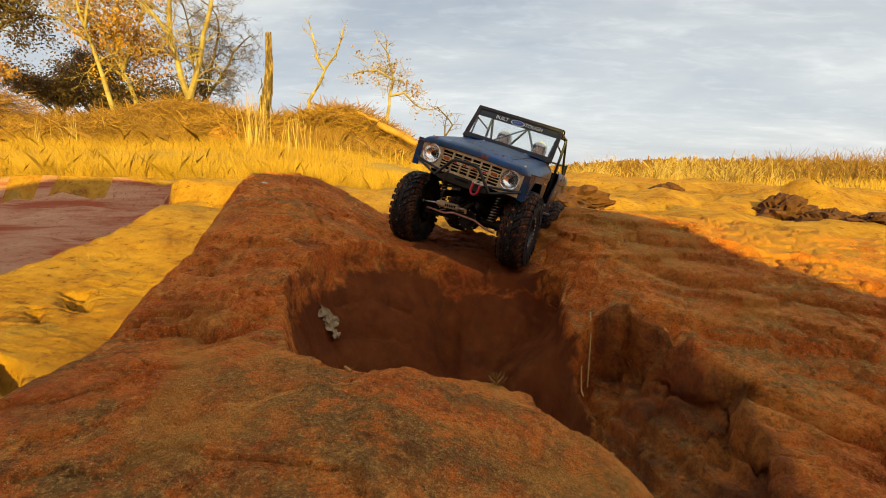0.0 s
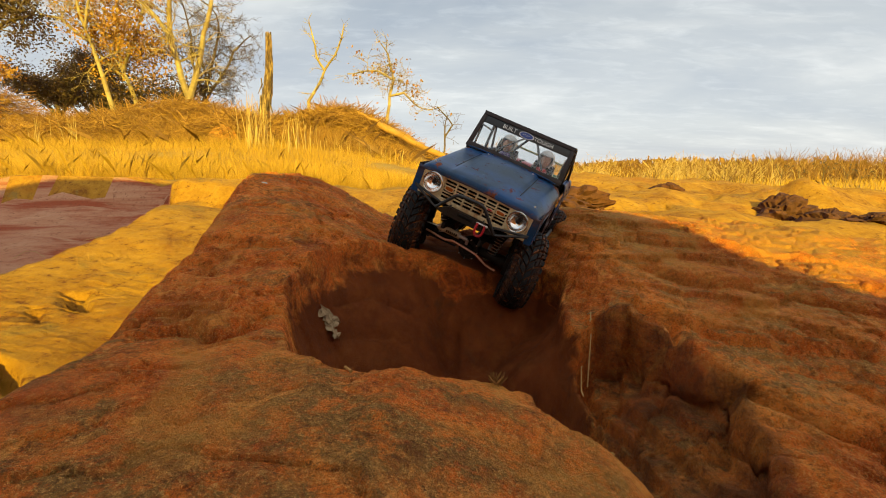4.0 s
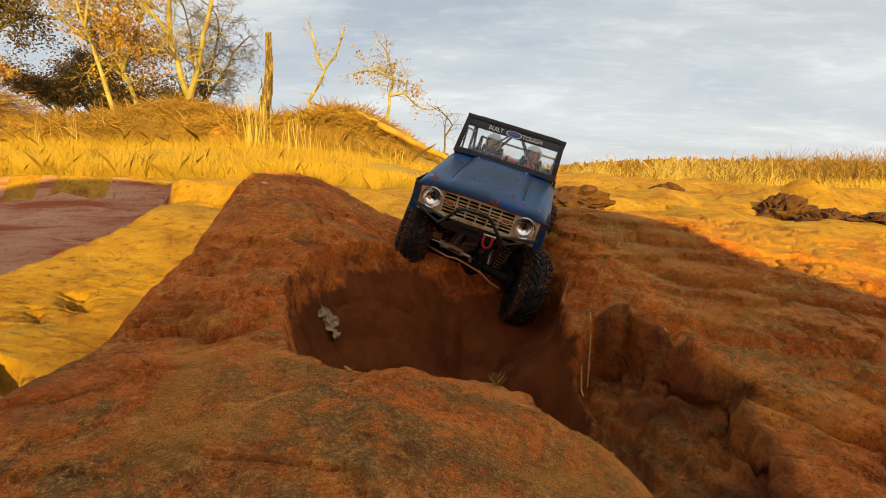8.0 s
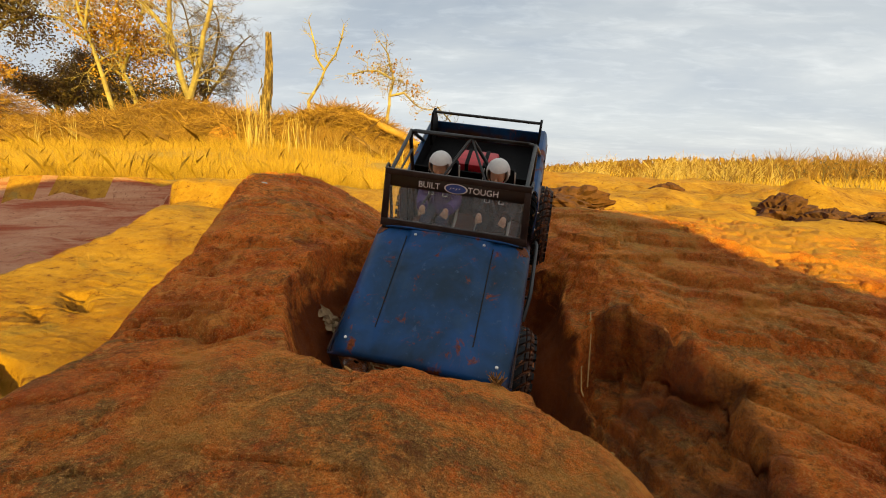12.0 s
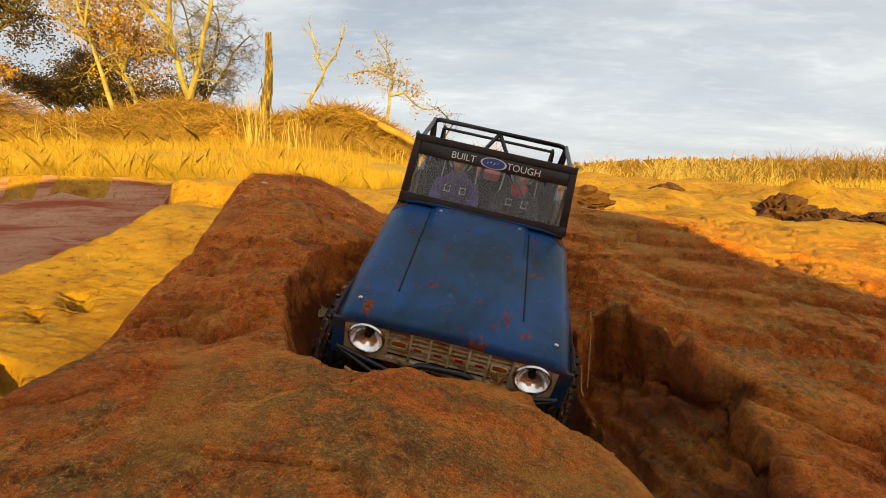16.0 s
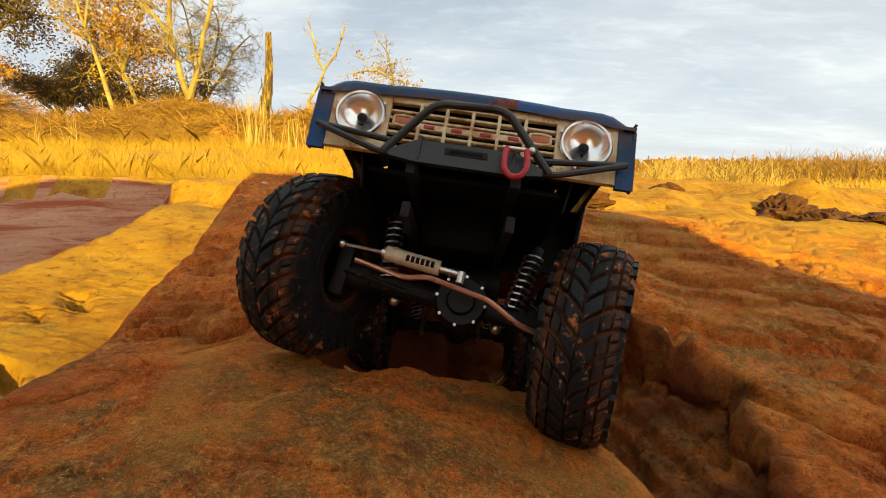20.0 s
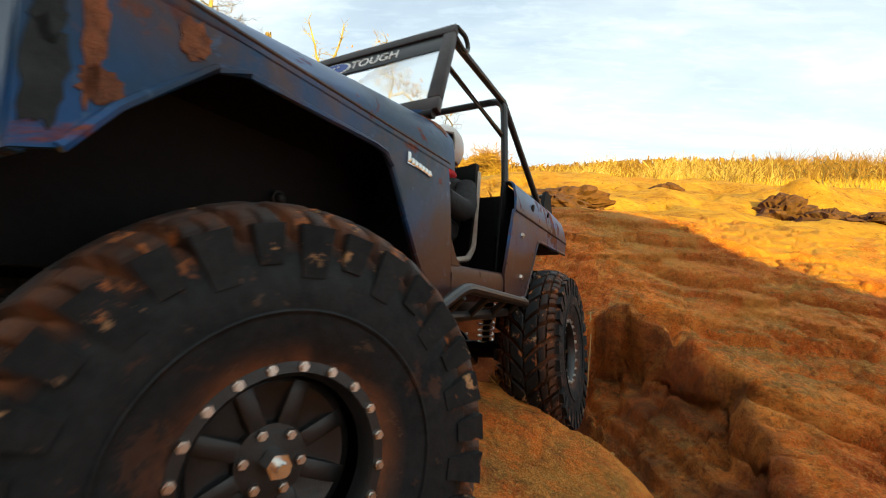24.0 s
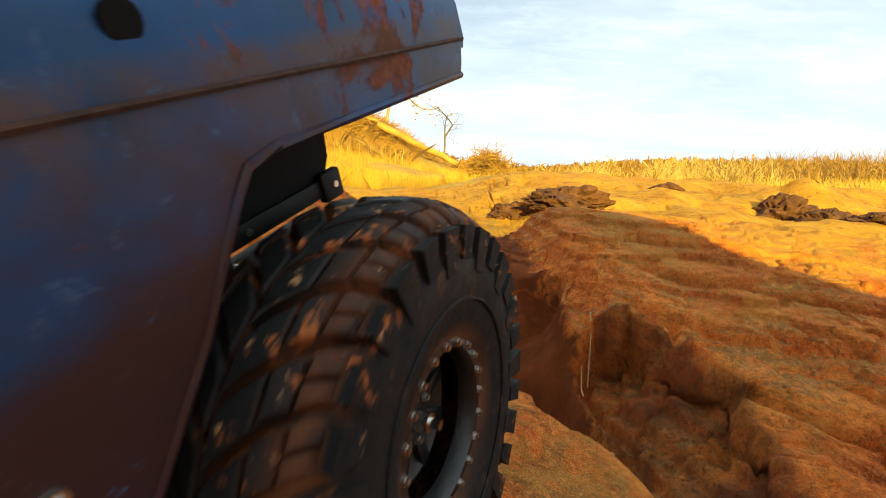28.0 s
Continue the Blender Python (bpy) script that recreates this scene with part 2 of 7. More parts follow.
def cells(x, y, seed):
    """Broken plates: a height for each cell and the distance to its border."""
    ix, iy = np.floor(x), np.floor(y)
    f1, f2, val = np.full(x.shape, 9.0), np.full(x.shape, 9.0), np.zeros(x.shape)
    for dx in (-1, 0, 1):
        for dy in (-1, 0, 1):
            cx, cy = ix + dx, iy + dy
            px, py = cx + lattice(cx, cy, seed), cy + lattice(cx, cy, seed + 7)
            d = np.hypot(x - px, y - py)
            nearer = d < f1
            f2 = np.where(nearer, f1, np.minimum(f2, d))
            val = np.where(nearer, lattice(cx, cy, seed + 3), val)
            f1 = np.where(nearer, d, f1)
    return val - 0.5, f2 - f1


def bell(v, c, w):
    return np.exp(-((v - c) / w) ** 2)


def gash(x, y, pts, width):
    """An open crack along a wandering line: 1 in its bed, thinning out at both ends."""
    x2, y2 = x + 0.010 * fbm(x * 16, y * 16, 71, 4), y + 0.010 * fbm(x * 16, y * 16, 73, 4)
    out = np.zeros(np.shape(x))
    n = len(pts) - 1
    for k, ((x0, y0), (x1, y1)) in enumerate(zip(pts, pts[1:])):
        dx, dy = x1 - x0, y1 - y0
        u = np.clip(((x2 - x0) * dx + (y2 - y0) * dy) / (dx * dx + dy * dy), 0, 1)
        d = np.hypot(x2 - x0 - u * dx, y2 - y0 - u * dy)
        along = (k + u) / n
        w = width * (0.35 + 0.65 * np.sin(np.pi * np.clip(along, 0.02, 0.98)))
        out = np.maximum(out, np.exp(-(d / w) ** 2))
    return out


def inside(x, y, pts):
    """Signed distance to the outline of a patch, positive inside it."""
    dist, odd = np.full(np.shape(x), 9.0), np.zeros(np.shape(x), bool)
    for (x0, y0), (x1, y1) in zip(pts, pts[1:] + pts[:1]):
        dx, dy = x1 - x0, y1 - y0
        u = np.clip(((x - x0) * dx + (y - y0) * dy) / (dx * dx + dy * dy), 0, 1)
        dist = np.minimum(dist, np.hypot(x - x0 - u * dx, y - y0 - u * dy))
        cross = (y0 > y) != (y1 > y)
        odd ^= cross & (x < x0 + (y - y0) * dx / (dy if abs(dy) > 1e-9 else 1e-9))
    return np.where(odd, dist, -dist)


def ledge(x, y, xs, ys, fade, sharp=0.003):
    """A thin bed broken off along a line: a step down towards the viewer with an open crack at its foot."""
    edge = np.interp(x, xs, ys) + 0.022 * fbm(x * 14, x * 0 + xs[0] * 9, 7, 4)
    ends = sstep(xs[0] - 0.01, xs[0] + 0.05, x) * sstep(xs[-1] + 0.01, xs[-1] - 0.05, x)
    v = edge - y
    return ends * (sstep(-sharp, sharp, v) * np.exp(-np.clip(v, 0, 9) / fade) + 0.9 * np.exp(-((v - 0.003) / 0.0045) ** 2) * sstep(-0.3, 0.3, fbm(x * 9, y * 9, 17, 2)))


# outlines on the plan: the pit, the broken-out flank beyond its slot, the dug ground far left
PIT = [(-0.128, 0.352), (-0.150, 0.410), (-0.178, 0.490), (-0.174, 0.550), (-0.150, 0.640), (-0.088, 0.715), (-0.020, 0.750), (0.060, 0.765), (0.120, 0.785), (0.170, 0.795),
       (0.204, 0.745), (0.190, 0.680), (0.176, 0.600), (0.186, 0.540), (0.176, 0.470), (0.160, 0.400), (0.170, 0.340), (0.200, 0.250), (0.156, 0.248), (0.130, 0.268), (0.109, 0.286),
       (0.086, 0.294), (0.069, 0.314), (0.066, 0.332), (0.038, 0.334), (0.000, 0.318), (-0.050, 0.315), (-0.088, 0.326)]
HOLLOW = [(0.170, 0.560), (0.205, 0.590), (0.250, 0.572), (0.276, 0.515), (0.286, 0.470), (0.312, 0.430), (0.286, 0.385), (0.286, 0.335), (0.262, 0.300), (0.262, 0.230), (0.220, 0.230), (0.160, 0.380)]
DUGOUT = [(-1.05, 1.03), (-1.00, 1.36), (-1.12, 1.70), (-1.36, 2.30), (-1.55, 2.70), (-1.90, 3.30), (-2.60, 4.40), (-7.0, 4.60), (-7.0, 0.85)]
# crest of the unseen rise, its profile shaped to throw the wanted shadow
BEHIND_X = [-5.0, -4.2, -3.0, -1.65, -1.20, -1.05, -0.95, -0.86, -0.74, -0.55, -0.24, -0.16, -0.12, -0.07, 0.10, 0.40, 0.60, 0.78, 0.84, 0.94, 1.1, 1.5, 2.2]
BEHIND_Z = [0.0, 1.70, 2.00, 2.00, 1.75, 1.38, 1.10, 0.85, 0.60, 0.30, 0.32, 0.58, 0.86, 1.02, 1.12, 1.16, 1.00, 0.86, 0.78, 0.69, 0.50, 0.25, 0.0]
# open cracks (depth, half width, line) and broken bed edges (depth, fade, line)
CRACKS = [(0.016, 0.0050, [(0.233, 0.582), (0.262, 0.574), (0.284, 0.545), (0.283, 0.505), (0.296, 0.460), (0.307, 0.438), (0.287, 0.413), (0.282, 0.375), (0.264, 0.337)]),
          (0.036, 0.0080, [(0.303, 0.442), (0.322, 0.402), (0.345, 0.386), (0.372, 0.366), (0.430, 0.360)]),
          (0.026, 0.0065, [(0.300, 0.712), (0.341, 0.718), (0.399, 0.707), (0.460, 0.693), (0.535, 0.690), (0.580, 0.650), (0.640, 0.615)]),
          (0.030, 0.0070, [(0.470, 0.556), (0.486, 0.534), (0.490, 0.494)]),
          (0.022, 0.0060, [(0.240, 0.600), (0.268, 0.575), (0.300, 0.546), (0.345, 0.550), (0.390, 0.525)]),
          (0.016, 0.0050, [(0.262, 0.850), (0.300, 0.830), (0.335, 0.790), (0.375, 0.772)]),
          (0.020, 0.0055, [(0.380, 0.470), (0.420, 0.455), (0.470, 0.420)]),
          (0.012, 0.0035, [(0.340, 0.330), (0.380, 0.310), (0.420, 0.315)]),
          (0.016, 0.0045, [(0.420, 0.800), (0.500, 0.790), (0.600, 0.730), (0.700, 0.720)]),
          (0.016, 0.0060, [(-0.262, 0.360), (-0.240, 0.388), (-0.232, 0.400), (-0.200, 0.378), (-0.186, 0.393), (-0.180, 0.436), (-0.150, 0.444)]),
          (0.008, 0.0035, [(-0.209, 0.331), (-0.195, 0.360), (-0.168, 0.374), (-0.132, 0.372)]),
          (0.008, 0.0035, [(-0.235, 0.290), (-0.212, 0.309), (-0.178, 0.299)]),
          (0.012, 0.0040, [(-0.150, 0.580), (-0.117, 0.636), (-0.088, 0.660), (-0.055, 0.678)]),
          (0.010, 0.0035, [(-0.140, 0.565), (-0.098, 0.609), (-0.050, 0.646)]),
          (0.012, 0.0035, [(-0.030, 0.610), (0.010, 0.640), (0.060, 0.640), (0.110, 0.620)]),
          (0.010, 0.0040, [(-0.310, 0.560), (-0.270, 0.600), (-0.230, 0.600)]),
          (0.010, 0.0040, [(-0.330, 0.720), (-0.280, 0.740), (-0.220, 0.730)]),
          (0.008, 0.0035, [(-0.380, 0.880), (-0.300, 0.860), (-0.230, 0.880)]),
          (0.030, 0.0075, [(-0.828, 0.990), (-0.790, 0.935), (-0.750, 0.895)]),
          (0.030, 0.0080, [(-0.815, 1.010), (-0.779, 0.950), (-0.720, 0.905)]),
          (0.024, 0.0070, [(-0.820, 0.890), (-0.758, 0.815)]),
          (0.050, 0.0120, [(-0.720, 0.690), (-0.655, 0.640), (-0.605, 0.600)]),
          (0.030, 0.0100, [(-0.560, 0.600), (-0.530, 0.585), (-0.500, 0.570)])]
LEDGES = [(0.014, 0.30, [(0.300, 0.705), (0.341, 0.716), (0.399, 0.704), (0.460, 0.690), (0.535, 0.686), (0.610, 0.630), (0.760, 0.600)]),
          (0.012, 0.25, [(0.303, 0.440), (0.345, 0.384), (0.372, 0.364), (0.480, 0.350)]),
          (0.010, 0.25, [(0.240, 0.598), (0.268, 0.573), (0.300, 0.544), (0.400, 0.520), (0.520, 0.500)]),
          (0.008, 0.30, [(0.330, 0.900), (0.460, 0.870), (0.600, 0.850), (0.850, 0.810)]),
          (0.012, 0.05, [(-0.290, 0.372), (-0.240, 0.388), (-0.200, 0.380), (-0.160, 0.430)]),
          (0.008, 0.05, [(-0.420, 0.620), (-0.340, 0.630), (-0.260, 0.610), (-0.190, 0.600)])]


def height(x, y):
    x, y = np.asarray(x, float), np.asarray(y, float)
    near = sstep(6.0, 1.5, np.hypot(x, y))
    wx = x + near * (0.011 * fbm(x * 6, y * 6, 3, 4) + 0.0030 * fbm(x * 28, y * 28, 5, 3))
    wy = y + near * (0.011 * fbm(x * 6, y * 6, 11, 4) + 0.0030 * fbm(x * 28, y * 28, 13, 3))
    # near plate with the ridge that runs back along its left side
    ridge_x = -0.245 - 0.135 * sstep(0.5, 1.0, wy)
    ridge_z = 0.165 + 0.125 * sstep(0.38, 0.98, wy)
    r = 0.155 - 0.30 * np.clip(wx + 0.03, 0, 0.18)
    wide = np.where(wx > ridge_x, 0.21, 0.22)
    r = r + (ridge_z - 0.155) * np.exp(-((wx - ridge_x) / wide) ** 2)
    # slab across the pit, its nose rounded over towards the pit
    p = 0.10 + 0.20 * (np.clip(wy, 0.1, 1.0) - 0.42) - 0.10 * (np.clip(wx, 0, 1.6) - 0.27)
    p = p - 0.05 * sstep(0.30, 0.18, wx) ** 2
    z = r + (p - r) * sstep(0.10, 0.22, wx) * sstep(0.1, 0.3, wy)
    # ramp behind the pit where the truck stands
    z = z + (0.155 - 0.16 * (wx - 0.02) - z) * sstep(0.76, 0.88, wy) * bell(wx, 0.08, 0.13) * sstep(1.6, 1.3, wy)
    # it all falls away behind the crest
    z = z - 0.20 * sstep(1.12, 1.8, wy) * sstep(6, 3, wy) * sstep(-0.9, -0.5, wx)
    # gully on the far left, close below the ridge, and the bank across it
    edge = np.interp(wy, [0.0, 0.26, 0.37, 0.53, 0.67, 0.96, 1.3], [-0.275, -0.285, -0.300, -0.345, -0.365, -0.425, -0.47])
    side = sstep(edge + 0.035, edge - 0.055, wx) ** 1.5 * sstep(2.6, 1.9, wy)
    gully = -0.035 + 0.10 * sstep(0.6, 1.8, wy) - 0.05 * sstep(0.5, 0.2, wy)
    bank = gully + (0.065 + 0.075 * sstep(1.0, 2.3, wy)) * sstep(-0.42, -0.98, wx + 0.10 * (wy - 0.8))
    z = z + (bank - z) * side
    # the pit: a bowl, long at the back and the left, steep beside the slab
    rim = inside(wx, wy, PIT)
    run = 0.050 + 0.105 * sstep(0.52, 0.66, wy) * sstep(0.21, 0.12, wx) + 0.045 * sstep(0.0, -0.10, wx)
    t = np.clip(rim / run, 0, 1)
    floor = -0.048 + 0.02 * sstep(0.05, -0.12, wx) + 0.012 * fbm(x * 7, y * 7, 151, 3)
    bowl = 1 - (1 - t) ** 1.35
    lip = sstep(-0.002, 0.010, rim)
    m = np.clip(0.10 * lip + 0.90 * bowl, 0, 1) * lip
    z = z + (np.minimum(floor, z) - z) * m
    z = z - 0.045 * bell(wx, 0.012 + 0.05 * (wy - 0.7), 0.020) * bell(wy, 0.715, 0.055) * lip
    z = z + lip * (1 - t) * 0.010 * sstep(0.02, 0.08, rim) * (fbm(x * 26, y * 9 + 3 * z, 155, 4))
    # slot that leaves the pit on the right, towards the tripod
    sx = 0.150 + 0.09 * sstep(0.38, 0.22, wy)
    slot = bell(wx, sx, 0.018) * sstep(0.47, 0.40, wy) * sstep(0.16, 0.25, wy)
    z = z - 0.10 * slot
    # worn lip on the near side
    z = z - 0.006 * bell(wx, -0.045, 0.10) * bell(wy, 0.345, 0.055) * (1 - lip)
    # broken-out hollow in the flank of the slab beyond the slot
    hol = inside(wx, wy, HOLLOW) + 0.008 * fbm(x * 30, y * 30, 57, 4)
    face = -0.020 + 0.60 * (wx - 0.15) + 0.020 * fbm(x * 8, y * 8, 59, 4) + 0.003 * fbm(x * 34, y * 34, 60, 3)
    flake = face / 0.017
    face = face + 0.017 * 0.8 * (np.floor(flake) + sstep(0.42, 0.58, flake - np.floor(flake)) - flake)
    z = z + (np.minimum(face, z - 0.012) - z) * sstep(-0.001, 0.009, hol) * (1 - m)
    # far ground
    hill = 0.10 + 0.08 * sstep(2.5, 5, y) + 0.50 * sstep(5, 9, y) + 1.25 * sstep(8.5, 16.5, y)
    hill = hill * sstep(1.6, -3.4, x - 0.02 * y) + 0.05
    crest = (0.27 - 0.085 * np.clip(x - 1.5, -1, 4.5)) * sstep(2.2, 4.4, y) * sstep(9, 5.5, y)
    plain = 0.06 + 0.25 * fbm(x * 0.05, y * 0.05, 40, 3) * sstep(20, 60, y)
    right = sstep(-0.6, 1.2, x - 0.05 * y)
    far = hill * (1 - right) + np.maximum(plain - 0.05, crest) * right
    z = z + (far - z) * sstep(1.5, 2.5, y)
    # dug-out hollow with low red scarps on the far left
    dug = inside(x, y, DUGOUT) + (0.06 + 0.10 * sstep(1.5, 3.0, y)) * fbm(x * 2.5, y * 2.5, 61, 4)
    bottom = -0.16 + 0.07 * sstep(3.1, 3.3, y + 0.2 * fbm(x * 2, y * 2, 62, 3)) + 0.05 * sstep(3.8, 3.9, y + 0.2 * fbm(x * 1.5, y * 3, 63, 3))
    bottom = bottom + 0.02 * fbm(x * 3, y * 9, 64, 4) + 0.006 * fbm(x * 20, y * 30, 65, 3)
    z = z + (np.minimum(bottom, z) - z) * sstep(-0.02, 0.12, dug)
    # sunlit block of rock at the end of the bank
    z = z + 0.13 * sstep(0.0, 0.10, inside(x, y, [(-1.72, 2.55), (-1.05, 2.50), (-1.00, 3.05), (-1.55, 3.25)]) + 0.05 * fbm(x * 5, y * 5, 66, 3))
    # unseen high ground added behind the tripod, shading the pit and dug ground
    behind = np.interp(x, BEHIND_X, BEHIND_Z) + 0.03 * fbm(x * 5, y * 3, 44, 3)
    z = z + np.maximum(behind - z, 0) * bell(y, -1.25, 0.42)
    z = z + 0.05 * sstep(-0.2, -3, y) * fbm(x * 1.2, y * 1.2, 70, 3)
    # relief: plates, ledges, pits
    rocky = sstep(7.0, 4.0, y)
    open_ = 1 - 0.75 * m
    z = z + rocky * open_ * (0.012 * fbm(x * 4, y * 4, 21, 4) * (0.5 + sstep(0.8, 2.5, y)))
    calm = 1 - 0.7 * np.maximum(4 * m * (1 - m) * sstep(0.04, 0.0, rim), slot)
    rough = 0.45 + 0.9 * sstep(-0.15, 0.25, fbm(x * 5, y * 5, 23, 3))
    z = z + calm * (rocky * (0.0030 + 0.0036 * sstep(1.2, 1.8, y)) * fbm(x * 22, y * 22, 25, 4) + near * rough * 0.0022 * fbm(x * 75, y * 75, 27, 3))
    brok = sstep(0.16, 0.26, wx) * sstep(0.05, 0.2, y) * sstep(1.6, 1.0, y)
    v1, e1 = cells(wx * 5.0 + 0.9 * fbm(x * 5, y * 5, 81, 3), wy * 9 + 0.9 * fbm(x * 5, y * 5, 84, 3), 9)
    v2, e2 = cells(wx * 12 + 0.9 * fbm(x * 9, y * 9, 87, 3), wy * 22 + 0.9 * fbm(x * 9, y * 9, 89, 3), 19)
    z = z + (0.25 + 0.75 * brok) * near * open_ * calm * (0.008 * v1 * sstep(0.0, 0.10, e1) + 0.004 * v2 * sstep(0.0, 0.12, e2))
    # flakes: thin crusts with crisp broken edges
    near_rock = near * open_ * calm * sstep(edge - 0.02, edge + 0.04, wx) * (0.45 + 0.55 * np.maximum(sstep(0.14, 0.22, wx), sstep(0.34, 0.42, wy)))
    q1, q2, q3 = fbm(x * 7 + 5, y * 9, 181, 5), fbm(x * 13, y * 17, 183, 5), fbm(x * 27, y * 34, 185, 4)
    z = z + near_rock * (0.0045 * (sstep(-0.02, 0.02, q1) - 0.5) + 0.0035 * sstep(0.05, 0.08, q2) - 0.0040 * sstep(-0.10, -0.14, q2) + 0.0014 * sstep(0.08, 0.11, q3) - 0.0018 * sstep(-0.12, -0.16, q3))
    z = z - near_rock * 0.007 * bell(q1, -0.03, 0.016)
    # thin beds: long low steps that run along the slab
    bed = 0.020
    ph = (z + 0.014 * fbm(x * 5, y * 9, 93, 4) + 0.05 * wx) / bed
    fr = ph - np.floor(ph)
    beds = np.maximum(sstep(0.14, 0.22, wx), 0.55 * sstep(0.42, 0.55, wy)) * sstep(edge - 0.02, edge + 0.04, wx)
    z = z + near * beds * bed * calm * 0.45 * (sstep(0.46, 0.54, fr) - fr) * (0.15 + 0.85 * sstep(-0.1, 0.2, fbm(x * 3, y * 3, 97, 3)))
    thin = (z + 0.006 * fbm(x * 9, y * 20, 95, 3)) / 0.0075
    fr2 = thin - np.floor(thin)
    z = z + near * sstep(0.16, 0.24, wx) * sstep(0.30, 0.40, y) * 0.0075 * calm * 0.30 * (sstep(0.42, 0.58, fr2) - fr2)
    z = z + sstep(1.6, 2.6, y) * rocky * (0.11 * fbm(x * 1.3, y * 1.3, 35, 4) + 0.03 * fbm(x * 5, y * 5, 37, 3))
    v3, e3 = cells(x * 1.7 + 0.6 * fbm(x * 2, y * 2, 101, 3), y * 1.7 + 0.6 * fbm(x * 2, y * 2, 103, 3), 29)
    out = sstep(1.7, 2.4, y) * rocky * sstep(-0.4, 0.5, x)
    z = z + out * (0.10 * np.maximum(v3 - 0.18, 0) * sstep(0.0, 0.15, e3) - 0.05 * sstep(0.06, 0.0, e3) * (v3 > 0))
    z = z + 0.09 * bell(x, 2.55, 0.30) * bell(y, 3.3, 0.20) * (1 + 1.6 * fbm(x * 7, y * 7, 107, 3)) - 0.10 * bell(x, 2.3, 0.5) * bell(y, 2.75, 0.16)
    z = z + 0.11 * bell(x, 0.62, 0.16) * bell(y, 2.35, 0.25) * (1 + 0.9 * fbm(x * 6, y * 6, 109, 3))
    # broken edges that cross the slabs
    for deep, fade, pts in LEDGES:
        z = z - deep * near * ledge(x, y, [q[0] for q in pts], [q[1] for q in pts], fade)
    # the lit bank breaks into blocks
    onbank = sstep(edge - 0.05, edge - 0.16, wx) * sstep(0.2, 0.5, y) * sstep(2.4, 1.8, y)
    v4, e4 = cells(x * 4 + 0.8 * fbm(x * 6, y * 6, 121, 3), y * 3.2 + 0.8 * fbm(x * 6, y * 6, 123, 3), 41)
    z = z + onbank * (0.008 * fbm(x * 6, y * 6, 125, 4) + 0.005 * v4 - 0.007 * sstep(0.05, 0.0, e4) * (v4 > 0.25) + 0.003 * fbm(x * 40, y * 40, 129, 3))
    for deep, w, pts in CRACKS:
        z = z - deep * gash(x, y, pts, w)
    return z


def graded(lo, a, b, hi, step, grow, back_grow):
    """Grid lines: even between a and b, wider and wider outside."""
    inner = list(np.arange(a, b + step / 2, step))
    out, s, v = [], step, b
    while v < hi:
        s *= grow
        v += s
        out.append(v)
    back, s, v = [], step, a
    while v > lo:
        s *= back_grow
        v -= s
        back.append(v)
    return np.array(back[::-1] + inner + out)


def quad_mesh(name, co, quads):
    me = bpy.data.meshes.new(name)
    me.vertices.add(len(co)); me.vertices.foreach_set("co", co.ravel())
    me.loops.add(quads.size); me.loops.foreach_set("vertex_index", quads.ravel())
    me.polygons.add(len(quads)); me.polygons.foreach_set("loop_start", np.arange(0, quads.size, quads.shape[1]))
    me.polygons.foreach_set("use_smooth", np.ones(len(quads), bool))
    me.update(calc_edges=True)
    return me


GX = graded(-900, -0.46, 0.72, 900, 0.0025, 1.050, 1.045)
GY = graded(-300, 0.16, 1.06, 1500, 0.0025, 1.045, 1.12)
gX, gY = np.meshgrid(GX, GY)
g_co = np.stack([gX, gY, height(gX, gY)], -1).reshape(-1, 3)
nx, ny = len(GX), len(GY)
g_i = (np.arange(ny - 1)[:, None] * nx + np.arange(nx - 1)[None, :]).ravel()
g_quads = np.stack([g_i, g_i + 1, g_i + 1 + nx, g_i + nx], 1)
# the slab's broken edge hangs over the hollow below it
g_close = (np.abs(g_co[:, 0] - 0.24) < 0.12) & (np.abs(g_co[:, 1] - 0.42) < 0.22)
g_px, g_py = g_co[g_close, 0], g_co[g_close, 1]
h_in = inside(g_px, g_py, HOLLOW)
h_gx, h_gy = (inside(g_px + 0.004, g_py, HOLLOW) - h_in) / 0.004, (inside(g_px, g_py + 0.004, HOLLOW) - h_in) / 0.004
h_over = 0.016 * sstep(-0.030, 0.002, h_in) * sstep(0.008, 0.003, h_in) * sstep(0.19, 0.23, g_px)
g_co[g_close, 0] += h_over * h_gx
g_co[g_close, 1] += h_over * h_gy
ground_mesh = quad_mesh("ground", g_co, g_quads)
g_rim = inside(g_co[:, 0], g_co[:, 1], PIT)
g_red_tone = np.maximum(sstep(-0.006, 0.030, g_rim), 0.8 * sstep(0.14, 0.08, np.abs(g_co[:, 0] - 0.06)) * sstep(0.74, 0.80, g_co[:, 1]) * sstep(1.5, 1.2, g_co[:, 1]))
g_browned = 0.9 * sstep(-0.004, 0.010, inside(g_co[:, 0], g_co[:, 1], HOLLOW)) * sstep(0.02, -0.02, g_rim)
for nm, vals in (("red_tone", g_red_tone), ("browned", g_browned)):
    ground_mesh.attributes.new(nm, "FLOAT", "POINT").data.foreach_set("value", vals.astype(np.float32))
ground = new("ground", ground_mesh)
for k in (ROCK, EARTH, SUNLIT_ROCK, SILT):
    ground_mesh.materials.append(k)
g_mid = g_co[g_quads].mean(1)
g_edge = 4.7 + 0.7 * fbm(g_mid[:, 0] * 0.9, g_mid[:, 1] * 0.9, 90, 3) + 2.2 * sstep(0.3, 2.0, g_mid[:, 0])
g_mat = (g_mid[:, 1] > g_edge).astype(np.int32)
